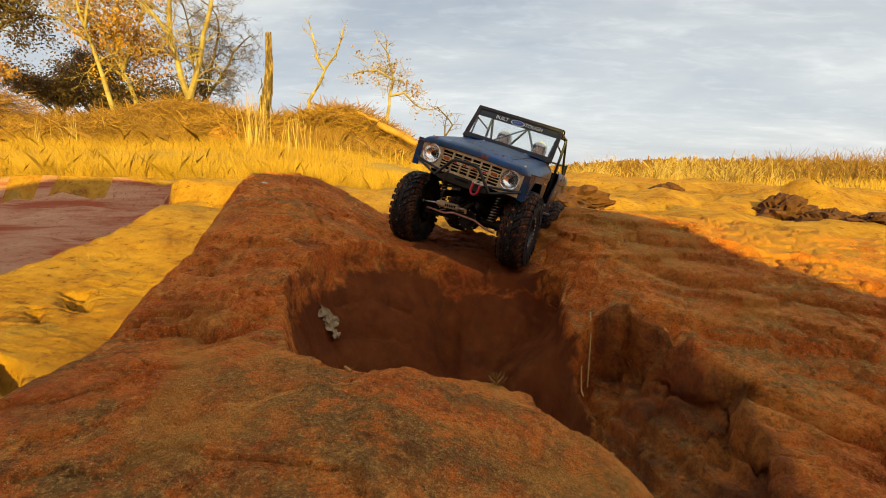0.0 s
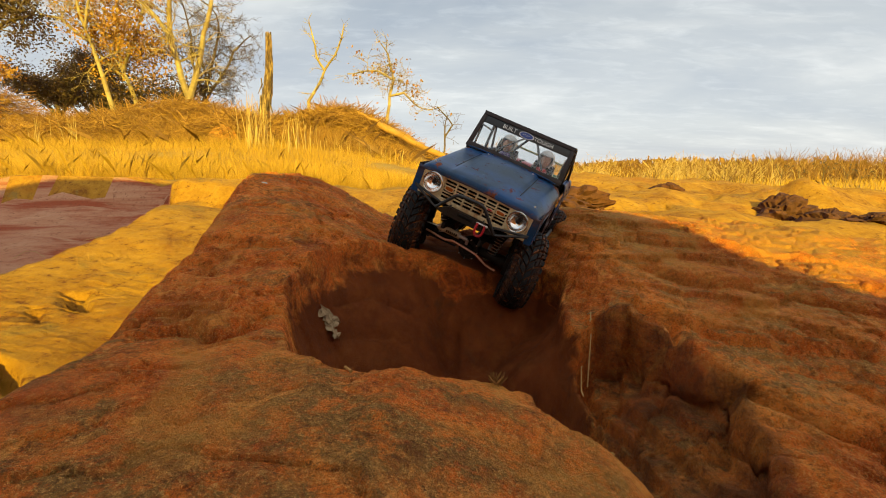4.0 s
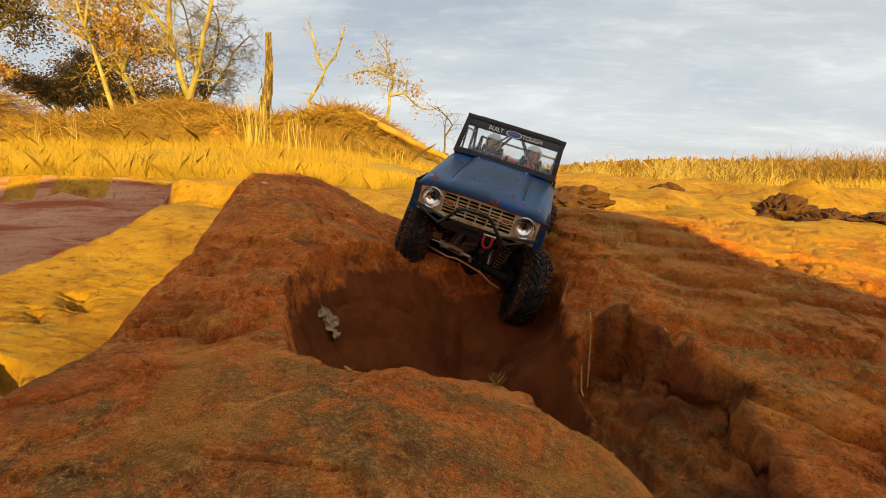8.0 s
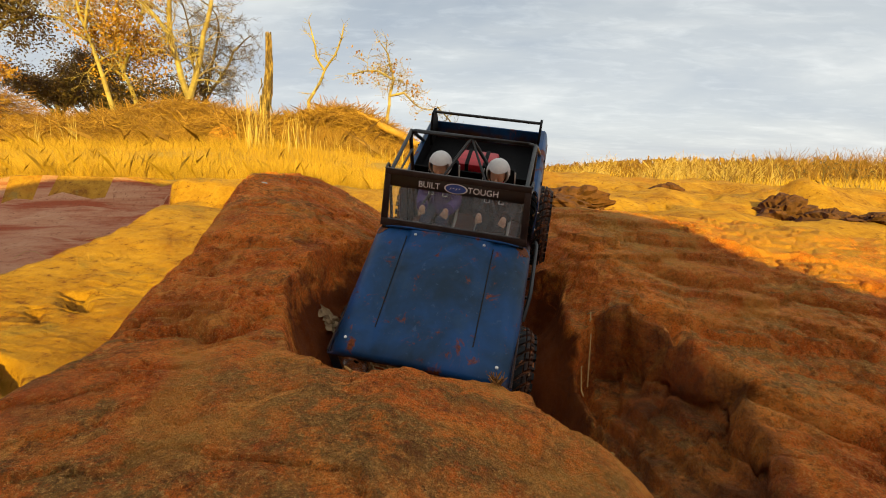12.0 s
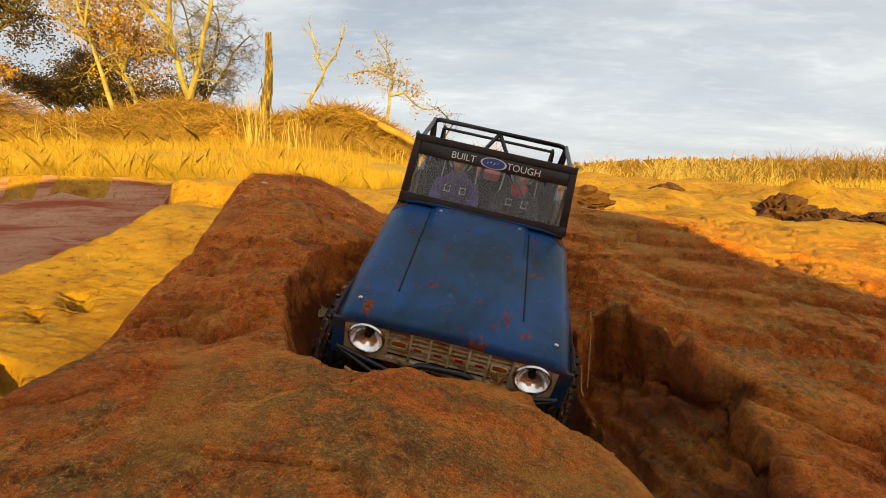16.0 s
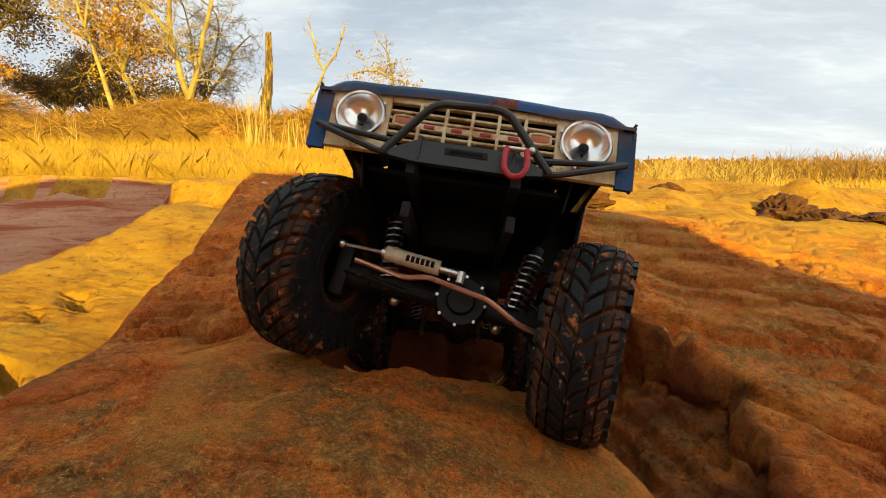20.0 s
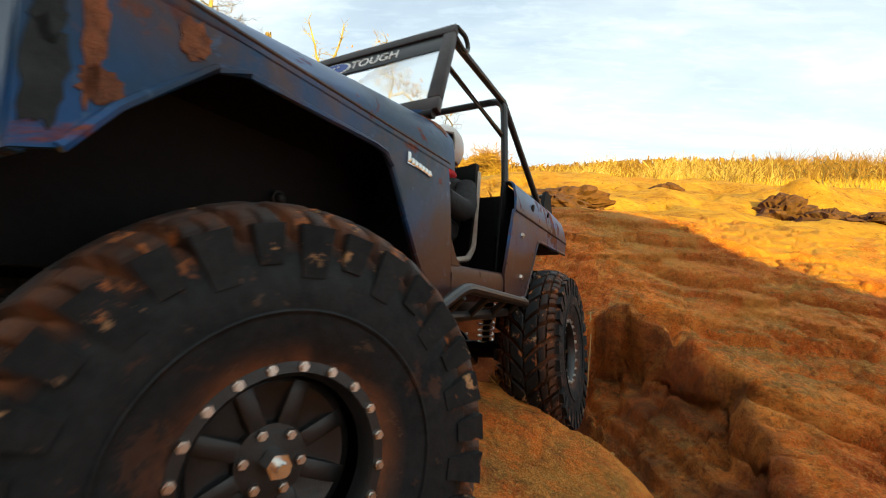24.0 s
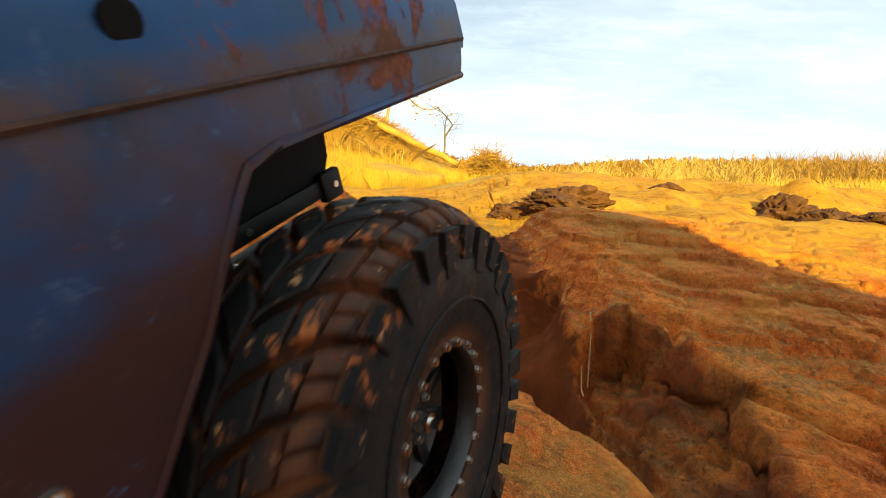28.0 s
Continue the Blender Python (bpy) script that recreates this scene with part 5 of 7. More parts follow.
def interior():
    for s in (1, -1):
        # bucket seat
        bm = bmesh.new()
        box(bm, -0.055, 0.000, s * 0.0420 - 0.0235, s * 0.0420 + 0.0235, 0.1640, 0.1720, 0.0035)
        seat = part("seat", bm, BLACK, truck, "black bucket seat with a grey edge")
        bm = bmesh.new()
        rows = [[(-0.052 - 0.022 * u + 0.006 * abs(v) ** 2, s * 0.0420 + v * (0.0240 - 0.006 * max(0, u - 0.6)), 0.170 + 0.085 * u) for v in np.linspace(-1, 1, 9)] for u in np.linspace(0, 1, 8)]
        sheet(bm, rows, 0.0075, (-1, 0, 0))
        part("backrest", bm, BLACK, seat)
        for q in (1, -1):
            bm = bmesh.new()
            y = s * 0.042 + q * 0.0248
            tube(bm, rounded([(0.001, y, 0.1660), (-0.045, y, 0.1720), (-0.056, y, 0.1820), (-0.0735, y - q * 0.003, 0.2480)], 0.004), 0.0024, 8)
            part("seat_edge", bm, SEATC, seat)
        bm = bmesh.new(); box(bm, -0.050, -0.004, s * 0.042 - 0.018, s * 0.042 + 0.018, 0.1425, 0.1640, 0.001); part("seat_base", bm, BLACK, seat)
        seat.location = (-0.016, 0, 0.001)
    # steering wheel
    bm = bmesh.new()
    ring = [(0.0, 0.0185 * math.cos(a), 0.0185 * math.sin(a)) for a in np.linspace(0, math.tau, 28, endpoint=False)]
    tube(bm, ring, 0.0018, 8, True)
    for a in (math.pi / 2, math.pi * 7 / 6, math.pi * 11 / 6):
        tube(bm, [(0.004, 0, 0), (0.0, 0.0185 * math.cos(a), 0.0185 * math.sin(a))], 0.0012, 6)
    cyl(bm, (0.002, 0, 0), (0.040, 0, 0), 0.0022)
    bmesh.ops.transform(bm, matrix=Matrix.Translation((0.022, 0.042, 0.2200)) @ Matrix.Rotation(radians(28), 4, "Y"), verts=bm.verts)
    part("steering_wheel", bm, BLACK, truck)
    bm = bmesh.new(); tube(bm, rounded([(0.004, -0.002, 0.142), (-0.002, -0.002, 0.170), (0.002, -0.002, 0.196)], 0.01), 0.0012, 6); ball(bm, (0.002, -0.002, 0.197), 0.0030); part("gear_lever", bm, STEEL, truck)
    # red fuel can in the bed
    bm = bmesh.new(); box(bm, -0.150, -0.110, -0.030, 0.034, 0.2010, 0.2380, 0.004); can = part("cargo_case", bm, RED, truck, "red case strapped in the bed")
    for y in (-0.012, 0.016):
        bm = bmesh.new(); box(bm, -0.1512, -0.1088, y - 0.003, y + 0.003, 0.2008, 0.2392, 0.001); part("strap", bm, BLACK, can)


def sliders():
    for s in (1, -1):
        bm = bmesh.new()
        tube(bm, rounded([(0.0860, s * 0.1090, 0.1320), (0.0510, s * 0.1140, 0.1475), (-0.0560, s * 0.1140, 0.1400), (-0.0640, s * 0.1110, 0.1385)], 0.008), 0.0030, 10)
        rail = part("rock_slider", bm, TUBE, truck, "black tube rock slider")
        bm = bmesh.new()
        tube(bm, [(0.0845, s * 0.0985, 0.1310), (-0.0600, s * 0.0985, 0.1330)], 0.0030, 10)
        part("slider_tube", bm, TUBE, rail)
        for x in (0.052, 0.016, -0.020, -0.055):
            bm = bmesh.new(); tube(bm, [(x, s * 0.1130, 0.1430), (x - 0.004, s * 0.0985, 0.1315)], 0.0022, 8); part("slider_rung", bm, TUBE, rail)
        bm = bmesh.new(); tube(bm, [(0.0860, s * 0.1090, 0.1320), (0.0845, s * 0.0960, 0.1310)], 0.0030, 10); part("slider_tube", bm, TUBE, rail)


def coil(p0, p1, r, turns, wire):
    bm = bmesh.new()
    p0, p1 = Vector(p0), Vector(p1)
    q = (p1 - p0).to_track_quat("Z", "Y")
    n = int(turns * 10)
    tube(bm, [p0 + (p1 - p0) * (k / n) + q @ Vector((r * math.cos(k * math.tau / 10), r * math.sin(k * math.tau / 10), 0)) for k in range(n + 1)], wire, 5)
    return bm


AXLES = {}


def running_gear():
    for s in (1, -1):
        bm = bmesh.new(); box(bm, -0.200, 0.225, s * 0.0330 - 0.003, s * 0.0330 + 0.003, 0.1290, 0.1400, 0.001); part("frame_rail", bm, GRIME, truck)
    bm = bmesh.new(); box(bm, -0.045, 0.045, -0.036, 0.036, 0.1130, 0.1285, 0.003); part("skid_plate", bm, BLACK, truck)
    bm = bmesh.new(); box(bm, 0.060, 0.150, -0.030, 0.030, 0.1320, 0.1750, 0.004); part("motor_box", bm, BLACK, truck)
    bm = bmesh.new(); box(bm, 0.178, 0.216, -0.064, 0.064, 0.160, 0.164, 0.001); part("front_skid", bm, BLACK, truck)
    bm = bmesh.new(); cyl(bm, (0.095, 0.008, 0.118), (0.095, 0.040, 0.118), 0.016, None, 24); part("motor_can", bm, GRIME, truck)
    for x0, dirn, key in ((0.153, 1, "front"), (-0.145, -1, "rear")):
        bm = bmesh.new()
        cyl(bm, (0, -0.078, 0), (0, 0.078, 0), 0.0080, None, 16)
        for s in (1, -1):
            cyl(bm, (0, s * 0.060, 0), (0, s * 0.080, 0), 0.0105, None, 16)
        ball(bm, (0, 0.010, 0.0), 0.0200, 0.85, 1.0, 1.0, 20)
        ax = part(key + "_axle", bm, GRIME, truck, "grimy black solid axle")
        ax.matrix_basis = pose(x0, 0, 0.095)
        AXLES[key] = (ax, x0)
        bm = bmesh.new()
        cyl(bm, (dirn * 0.010, 0.010, 0), (dirn * 0.0195, 0.010, 0), 0.0195, 0.0170, 24)
        cyl(bm, (dirn * 0.0190, 0.010, 0), (dirn * 0.0235, 0.010, 0.0), 0.0110, 0.0090, 20)
        cover = part("diff_cover", bm, GRIME, ax)
        for k in range(8):
            a = k * math.tau / 8
            bm = bmesh.new(); cyl(bm, (dirn * 0.0180, 0.010 + 0.0175 * math.cos(a), 0.0175 * math.sin(a)), (dirn * 0.0212, 0.010 + 0.0175 * math.cos(a), 0.0175 * math.sin(a)), 0.0012, None, 6)
            part("bolt", bm, STEEL, ax)
        for s in (1, -1):
            bm = bmesh.new(); box(bm, -0.011, 0.012, s * 0.082 - 0.006, s * 0.082 + 0.006, -0.019, 0.019, 0.003); part("knuckle", bm, GRIME, ax)
            bm = bmesh.new(); tube(bm, [(dirn * -0.006, s * 0.040, -0.010), (dirn * -0.110, s * 0.026, 0.022)], 0.0028, 8); ball(bm, (dirn * -0.006, s * 0.040, -0.010), 0.0045); part("lower_link", bm, STEEL, ax)
            bm = bmesh.new(); tube(bm, [(dirn * -0.004, s * 0.022, 0.020), (dirn * -0.090, s * 0.022, 0.040)], 0.0024, 8); part("upper_link", bm, GRIME, ax)
            bm = bmesh.new(); cyl(bm, (dirn * 0.004, s * 0.047, -0.006), (dirn * -0.004, s * 0.057, 0.058), 0.0034, None, 12); cyl(bm, (dirn * 0.0, s * 0.052, 0.026), (dirn * -0.004, s * 0.057, 0.058), 0.0050, None, 14); part("shock", bm, GRIME, ax)
            part("coil_spring", coil((dirn * 0.003, s * 0.048, 0.004), (dirn * -0.003, s * 0.056, 0.052), 0.0072, 9, 0.0009), STEEL, ax, "bright coil spring")
        bm = bmesh.new(); tube(bm, [(dirn * -0.018, 0.008, 0.004), (dirn * -0.115, 0.004, 0.026)], 0.0035, 10); part("drive_shaft", bm, GRIME, ax)
    ax = AXLES["front"][0]
    bm = bmesh.new(); tube(bm, rounded([(0.034, -0.068, 0.006), (0.034, -0.030, 0.003), (0.035, -0.016, 0.0075), (0.035, 0.028, 0.003), (0.034, 0.052, -0.008), (0.032, 0.068, -0.010)], 0.005), 0.0020, 8); part("tie_rod", bm, COPPER, ax, "copper-coloured bent tie rod")
    bm = bmesh.new(); tube(bm, [(0.028, -0.082, 0.016), (0.026, -0.050, 0.018)], 0.0013, 8); ball(bm, (0.028, -0.082, 0.016), 0.0035); part("drag_link", bm, STEEL, ax)
    bm = bmesh.new(); cyl(bm, (0.026, -0.050, 0.0180), (0.026, -0.010, 0.0170), 0.0056, None, 18); damper = part("steering_damper", bm, TAN, ax, "cream steering damper with a printed label")
    bm = bmesh.new()
    for k in range(6):
        box(bm, 0.0312, 0.0318, -0.0345 + 0.0036 * k, -0.0320 + 0.0036 * k, 0.0152, 0.0196)
    part("label_bar", bm, BLACK, damper)
    bm = bmesh.new(); cyl(bm, (0.026, -0.053, 0.018), (0.026, -0.050, 0.018), 0.0038, None, 14); part("damper_end", bm, STEEL, damper)
    bm = bmesh.new(); cyl(bm, (0.026, -0.010, 0.017), (0.026, 0.004, 0.0168), 0.0030, None, 12); part("damper_end", bm, STEEL, damper)
    bm = bmesh.new(); tube(bm, [(0.030, -0.074, -0.002), (0.022, -0.030, -0.004), (0.020, -0.012, -0.004)], 0.0018, 8); ball(bm, (0.032, -0.062, -0.003), 0.0028); part("panhard_rod", bm, GRIME, ax)
    bm = bmesh.new(); cyl(bm, (0.030, 0.006, 0.010), (0.030, 0.006, 0.0180), 0.0028, None, 10); part("rod_end", bm, STEEL, ax)


R_TYRE, W_TYRE = 0.0705, 0.0238


def carcass(u):
    """Radius of the casing across the tread; u from -1 to 1."""
    return 0.0652 - 0.0075 * abs(u) ** 3.5


def make_casing():
    bm = bmesh.new()
    prof = []
    for k in range(13):
        u = -1 + k / 6
        prof.append((carcass(u), u * W_TYRE * 0.94))
    side = [(0.052, W_TYRE * 1.03), (0.045, W_TYRE * 1.05), (0.038, W_TYRE * 1.02), (0.032, W_TYRE * 0.96), (0.0275, W_TYRE * 0.86), (0.0265, W_TYRE * 0.70)]
    prof = [(r, -y) for r, y in reversed(side)] + prof + side
    spin_profile(bm, prof, 72)
    # raised ring where the side wall meets the rim
    for s in (1, -1):
        tube(bm, [(0.0405 * math.sin(a), s * W_TYRE * 1.045, 0.0405 * math.cos(a)) for a in np.linspace(0, math.tau, 60, endpoint=False)], 0.0006, 5, True)
    return bm


def lug(s0, s1, u0, u1, lead0, lead1, top, taper):
    """One tread block: from u0 to u1 across, swept by lead, s0 to s1 round."""
    bm = bmesh.new()
    lo, hi = [], []
    n = 5
    for i in range(n):
        u = u0 + (u1 - u0) * i / (n - 1)
        ld = lead0 + (lead1 - lead0) * (i / (n - 1)) ** 0.8
        inset = 0.015 * math.copysign(1, u1 - u0) * (1 if i == 0 else -1 if i == n - 1 else 0)
        for s in (s0, s1):
            sm = (s0 + s1) / 2
            for ring, rr, sc in ((lo, carcass(u) - 0.002, 1.0), (hi, carcass(u) + top, taper)):
                a = sm + (s - sm) * sc + ld
                y = u * W_TYRE * 0.94 if ring is lo else (u + inset) * W_TYRE * 0.95
                ring.append(bm.verts.new((rr * math.sin(a), y, rr * math.cos(a))))
    for j in range(n - 1):
        a, b = 2 * j, 2 * j + 2
        bm.faces.new((hi[a], hi[a + 1], hi[b + 1], hi[b]))
        bm.faces.new((lo[a], hi[a], hi[b], lo[b]))
        bm.faces.new((lo[a + 1], lo[b + 1], hi[b + 1], hi[a + 1]))
    e = 2 * n - 2
    bm.faces.new((lo[0], lo[1], hi[1], hi[0]))
    bm.faces.new((lo[e], hi[e], hi[e + 1], lo[e + 1]))
    edges = [g for g in bm.edges if all(v in hi for v in g.verts)]
    bmesh.ops.bevel(bm, geom=edges, offset=0.0006, segments=1, affect="EDGES", profile=0.5)
    return bm


def side_lug(sd, wide, low):
    """A shoulder block that reaches down the side wall."""
    bm = bmesh.new()
    pts = []
    for rr, y in ((carcass(1) + 0.0050, W_TYRE * 0.965), (low - 0.003, W_TYRE * 1.035)):
        for s in (-1, 1):
            for dy in (-0.0015, 0.0026 if rr > 0.06 else 0.0005):
                a = -0.055 + s * wide * (0.9 if rr > 0.06 else 0.75)
                pts.append(bm.verts.new((rr * math.sin(a), sd * (y + dy), rr * math.cos(a))))
    for q in ((0, 1, 3, 2), (4, 6, 7, 5), (1, 5, 7, 3), (0, 4, 5, 1), (2, 3, 7, 6)):
        bm.faces.new([pts[i] for i in q])
    bmesh.ops.recalc_face_normals(bm, faces=bm.faces)
    return bm


LUG_COUNT = 30


def lug_kinds():
    """The tread's blocks as (mesh, side, which of two turns it serves)."""
    p = math.tau / LUG_COUNT
    out = []
    for sd in (1, -1):
        # long swept centre block, stepped middle block, shoulder blocks beside a slit, side blocks
        out += [(lug(-p * 0.43, p * 0.40, sd * 0.015, sd * 0.46, 0.215, 0.070, 0.0056, 0.90), sd, (0, 1)),
                (lug(-p * 0.42, p * 0.38, sd * 0.49, sd * 0.73, 0.058, 0.0, 0.0059, 0.88), sd, (0, 1)),
                (lug(-p * 0.44, -p * 0.03, sd * 0.755, sd * 1.0, -0.010, -0.050, 0.0056, 0.86), sd, (0, 1)),
                (lug(p * 0.02, p * 0.38, sd * 0.755, sd * 0.97, -0.010, -0.050, 0.0060, 0.86), sd, (0, 1)),
                (side_lug(sd, p * 0.40, 0.0520), sd, (0,)), (side_lug(sd, p * 0.34, 0.0555), sd, (1,))]
    return out


def wheel_parts():
    """The meshes of one wheel; outside is +y."""
    rim = bmesh.new()
    spin_profile(rim, [(0.0322, -0.0230), (0.0300, -0.0225), (0.0285, 0.0), (0.0285, 0.0090), (0.0255, 0.0100), (0.0215, 0.0078), (0.0125, 0.0070), (0.0120, 0.0100), (0.0060, 0.0105), (0.0001, 0.0105)], 48)
    ring = bmesh.new()
    spin_profile(ring, [(0.0285, 0.0165), (0.0290, 0.0215), (0.0305, 0.0238), (0.0340, 0.0236), (0.0352, 0.0215), (0.0352, 0.0180)], 48)
    bolt = bmesh.new()
    cyl(bolt, (0, 0.0, 0), (0, 0.0012, 0), 0.0016, 0.0014, 6)
    cyl(bolt, (0, 0.0010, 0), (0, 0.0020, 0), 0.0010, 0.0009, 8)
    for shrunk in (rim, ring):
        bmesh.ops.transform(shrunk, matrix=Matrix.Diagonal((0.81, 0.87, 0.81, 1)), verts=shrunk.verts)
    hub = bmesh.new()
    cyl(hub, (0, 0.0095, 0), (0, 0.0150, 0), 0.0036, 0.0034, 6)
    cyl(hub, (0, 0.0145, 0), (0, 0.0185, 0), 0.0017, 0.0017, 12)
    return rim, ring, bolt, hub


WHEELS = {}


def wheels():
    holder = part("tyre", make_casing(), RUBBER, None)
    casing = holder.data
    bpy.data.objects.remove(holder)
    kinds = []
    for bm, sd, turns in lug_kinds():
        holder = part("tread_lug", bm, RUBBER, None, "", False)
        kinds.append((holder.data, sd, turns))
        bpy.data.objects.remove(holder)
    rs = random.Random(4)
    bm = bmesh.new()
    box(bm, -0.0026, 0.0026, 0.0057, 0.0090, 0.0093, 0.0222, 0.0008)
    holder = part("spoke", bm, TUBE, None)
    spoke_mesh = holder.data
    bpy.data.objects.remove(holder)
    meshes = []
    for nm, bm, mat in zip(("rim", "beadlock_ring", "bolt", "hub_nut"), wheel_parts(), (TUBE, TUBE, STEEL, CHROME)):
        holder = part(nm, bm, mat, None)
        meshes.append(holder.data)
        bpy.data.objects.remove(holder)
    for nm, x, y in (("FR", 0.153, -0.1030), ("FL", 0.153, 0.1030), ("RR", -0.145, -0.1065), ("RL", -0.145, 0.1065)):
        left = y > 0
        turn = Matrix.Identity(4) if left else Matrix.Rotation(math.pi, 4, "Z")
        w = new("wheel", meshes[0])
        w.parent = truck
        w.matrix_basis = pose(x, y, 0.095)
        tagged(w, "black beadlock wheel with silver bolts")
        if not left:
            me = meshes[0].copy()
            me.transform(turn)
            w.data = me
        t = new("tyre", casing); t.parent = w; tagged(t, "mud-caked black tyre with chevron lugs")
        for me, sd, turns in kinds:
            for k in range(LUG_COUNT):
                if k % 2 in turns:
                    o = new("tread_lug", me); o.parent = w
                    o.matrix_basis = Matrix.Rotation((k + (0.5 if sd < 0 else 0) + rs.uniform(-0.03, 0.03)) * math.tau / LUG_COUNT, 4, "Y")
        for me, n_ in ((meshes[1], "beadlock_ring"), (meshes[3], "hub_nut")):
            o = new(n_, me); o.parent = w; o.matrix_basis = turn
        for k in range(8):
            o = new("spoke", spoke_mesh); o.parent = w
            o.matrix_basis = turn @ Matrix.Rotation(k * math.tau / 8, 4, "Y")
        for k in range(20):
            a = k * math.tau / 20 + 0.1
            o = new("bolt", meshes[2]); o.parent = w
            o.matrix_basis = turn @ Matrix.Translation((0.0262 * math.sin(a), 0.0204, 0.0262 * math.cos(a)))
        for k in range(6):
            a = k * math.tau / 6
            o = new("lug_nut", meshes[2]); o.parent = w
            o.matrix_basis = turn @ Matrix.Translation((0.0078 * math.sin(a), 0.0092, 0.0078 * math.cos(a)))
        WHEELS[nm] = (w, x, y)


body_shell()
before = set(truck.children)
front_face()
for ob in set(truck.children) - before:
    ob.location = (0.0010, 0.0, 0.0038)
windshield()
cage()
interior()
sliders()
running_gear()
wheels()


# ---- the two seated dolls: one plain mesh each ----
SKIN = simple("doll_vinyl", (0.52, 0.29, 0.18), 0.5, 0.0, 90, 0.12)
SUIT = simple("black_doll_suit", (0.012, 0.012, 0.014), 0.85, 0.0, 140, 0.4, 0.4)
SCARF = simple("red_cloth", (0.50, 0.012, 0.018), 0.8, 0.0, 120, 0.3, 0.4)
PURPLE = simple("purple_cloth", (0.085, 0.045, 0.19), 0.85, 0.0, 120, 0.3, 0.4)
HELMET = simple("grey_helmet_shell", (0.58, 0.57, 0.55), 0.35, 0.0, 80, 0.12)
DENIM = simple("blue_cloth", (0.03, 0.045, 0.085), 0.85, 0.0, 120, 0.3, 0.4)


def doll(label, suit, scarf, trousers, y):
    """A seated doll in an open helmet: hips at the seat."""
    bm = bmesh.new()
    ball(bm, (-0.034, 0, 0.188), 0.017, 0.9, 1.05, 0.8, 16, 0)
    cyl(bm, (-0.036, 0, 0.184), (-0.046, 0, 0.222), 0.0155, 0.0185, 16, 0)
    ball(bm, (-0.046, 0, 0.222), 0.0185, 0.8, 1.15, 0.62, 16, 0)
    ball(bm, (-0.0425, 0, 0.2345), 0.0105, 1.0, 1.15, 0.55, 14, 2)
    ball(bm, (-0.0335, 0, 0.2310), 0.0075, 0.8, 1.4, 0.9, 12, 2)
    ball(bm, (-0.0400, 0, 0.2540), 0.0125, 0.95, 0.86, 1.18, 18, 1)
    ball(bm, (-0.0270, 0, 0.2530), 0.0028, 1.0, 0.8, 1.1, 8, 1)
    # helmet: a cut shell, open at the face
    tmp = bmesh.new()
    bmesh.ops.create_uvsphere(tmp, u_segments=26, v_segments=20, radius=0.0182)
    bmesh.ops.delete(tmp, geom=[f_ for f_ in tmp.faces if (f_.calc_center_median().x > 0.0075 and f_.calc_center_median().z < 0.0085) or f_.calc_center_median().z < -0.0130], context="FACES")
    r = bmesh.ops.solidify(tmp, geom=tmp.faces[:], thickness=0.0016)
    absorb(bm, tmp, 3, Matrix.Translation((-0.0430, 0, 0.2580)) @ Matrix.Diagonal((1.04, 0.94, 1.06, 1)))
    for s in (1, -1):
        tube(bm, rounded([(-0.044, s * 0.0200, 0.2230), (-0.030, s * 0.0270, 0.1990), (-0.006, s * 0.0195, 0.2060)], 0.010, 5), 0.0088, 12, False, 0)
        ball(bm, (0.004, s * 0.0175, 0.2085), 0.0056, 1.3, 0.8, 1.0, 12, 1)
        for k in range(4):
            tube(bm, [(0.007, s * (0.0140 + 0.0025 * k), 0.2100 - 0.0014 * k), (0.0125, s * (0.0125 + 0.0022 * k), 0.2085 - 0.0016 * k)], 0.0014, 6, False, 1)
        tube(bm, rounded([(-0.032, s * 0.0100, 0.1850), (0.014, s * 0.0130, 0.1930), (0.026, s * 0.0130, 0.1560)], 0.012, 5), 0.0085, 10, False, 4)
        box(bm, 0.020, 0.044, s * 0.013 - 0.005, s * 0.013 + 0.005, 0.1465, 0.1545, 0.002, 0)
        # harness strap with a buckle
        tube(bm, [(-0.0340, s * 0.0105, 0.2270), (-0.0255, s * 0.0095, 0.2120), (-0.0215, s * 0.0075, 0.1930)], 0.0020, 6, False, 0)
        q = [(-0.0270, s * 0.0105 - 0.0036, 0.2230), (-0.0270, s * 0.0105 + 0.0036, 0.2230), (-0.0225, s * 0.0105 + 0.0036, 0.2160), (-0.0225, s * 0.0105 - 0.0036, 0.2160)]
        tube(bm, q, 0.0010, 6, True, 3)
    me = bpy.data.meshes.new("doll")
    bmesh.ops.recalc_face_normals(bm, faces=bm.faces)
    bm.to_mesh(me); bm.free()
    me.polygons.foreach_set("use_smooth", np.ones(len(me.polygons), bool))
    me.set_sharp_from_angle(angle=radians(40))
    for m in (suit, SKIN, scarf, HELMET, trousers):
        me.materials.append(m)
    me.transform(Matrix.Translation((-0.022, y, 0.008)))
    return tagged(new("doll", me), label, "doll", group="dolls in the truck")


DOLLS = [doll("driver doll in black with red scarf and grey helmet", SUIT, SCARF, SUIT, 0.042),
         doll("passenger doll in purple and blue with grey helmet", PURPLE, PURPLE, DENIM, -0.042)]
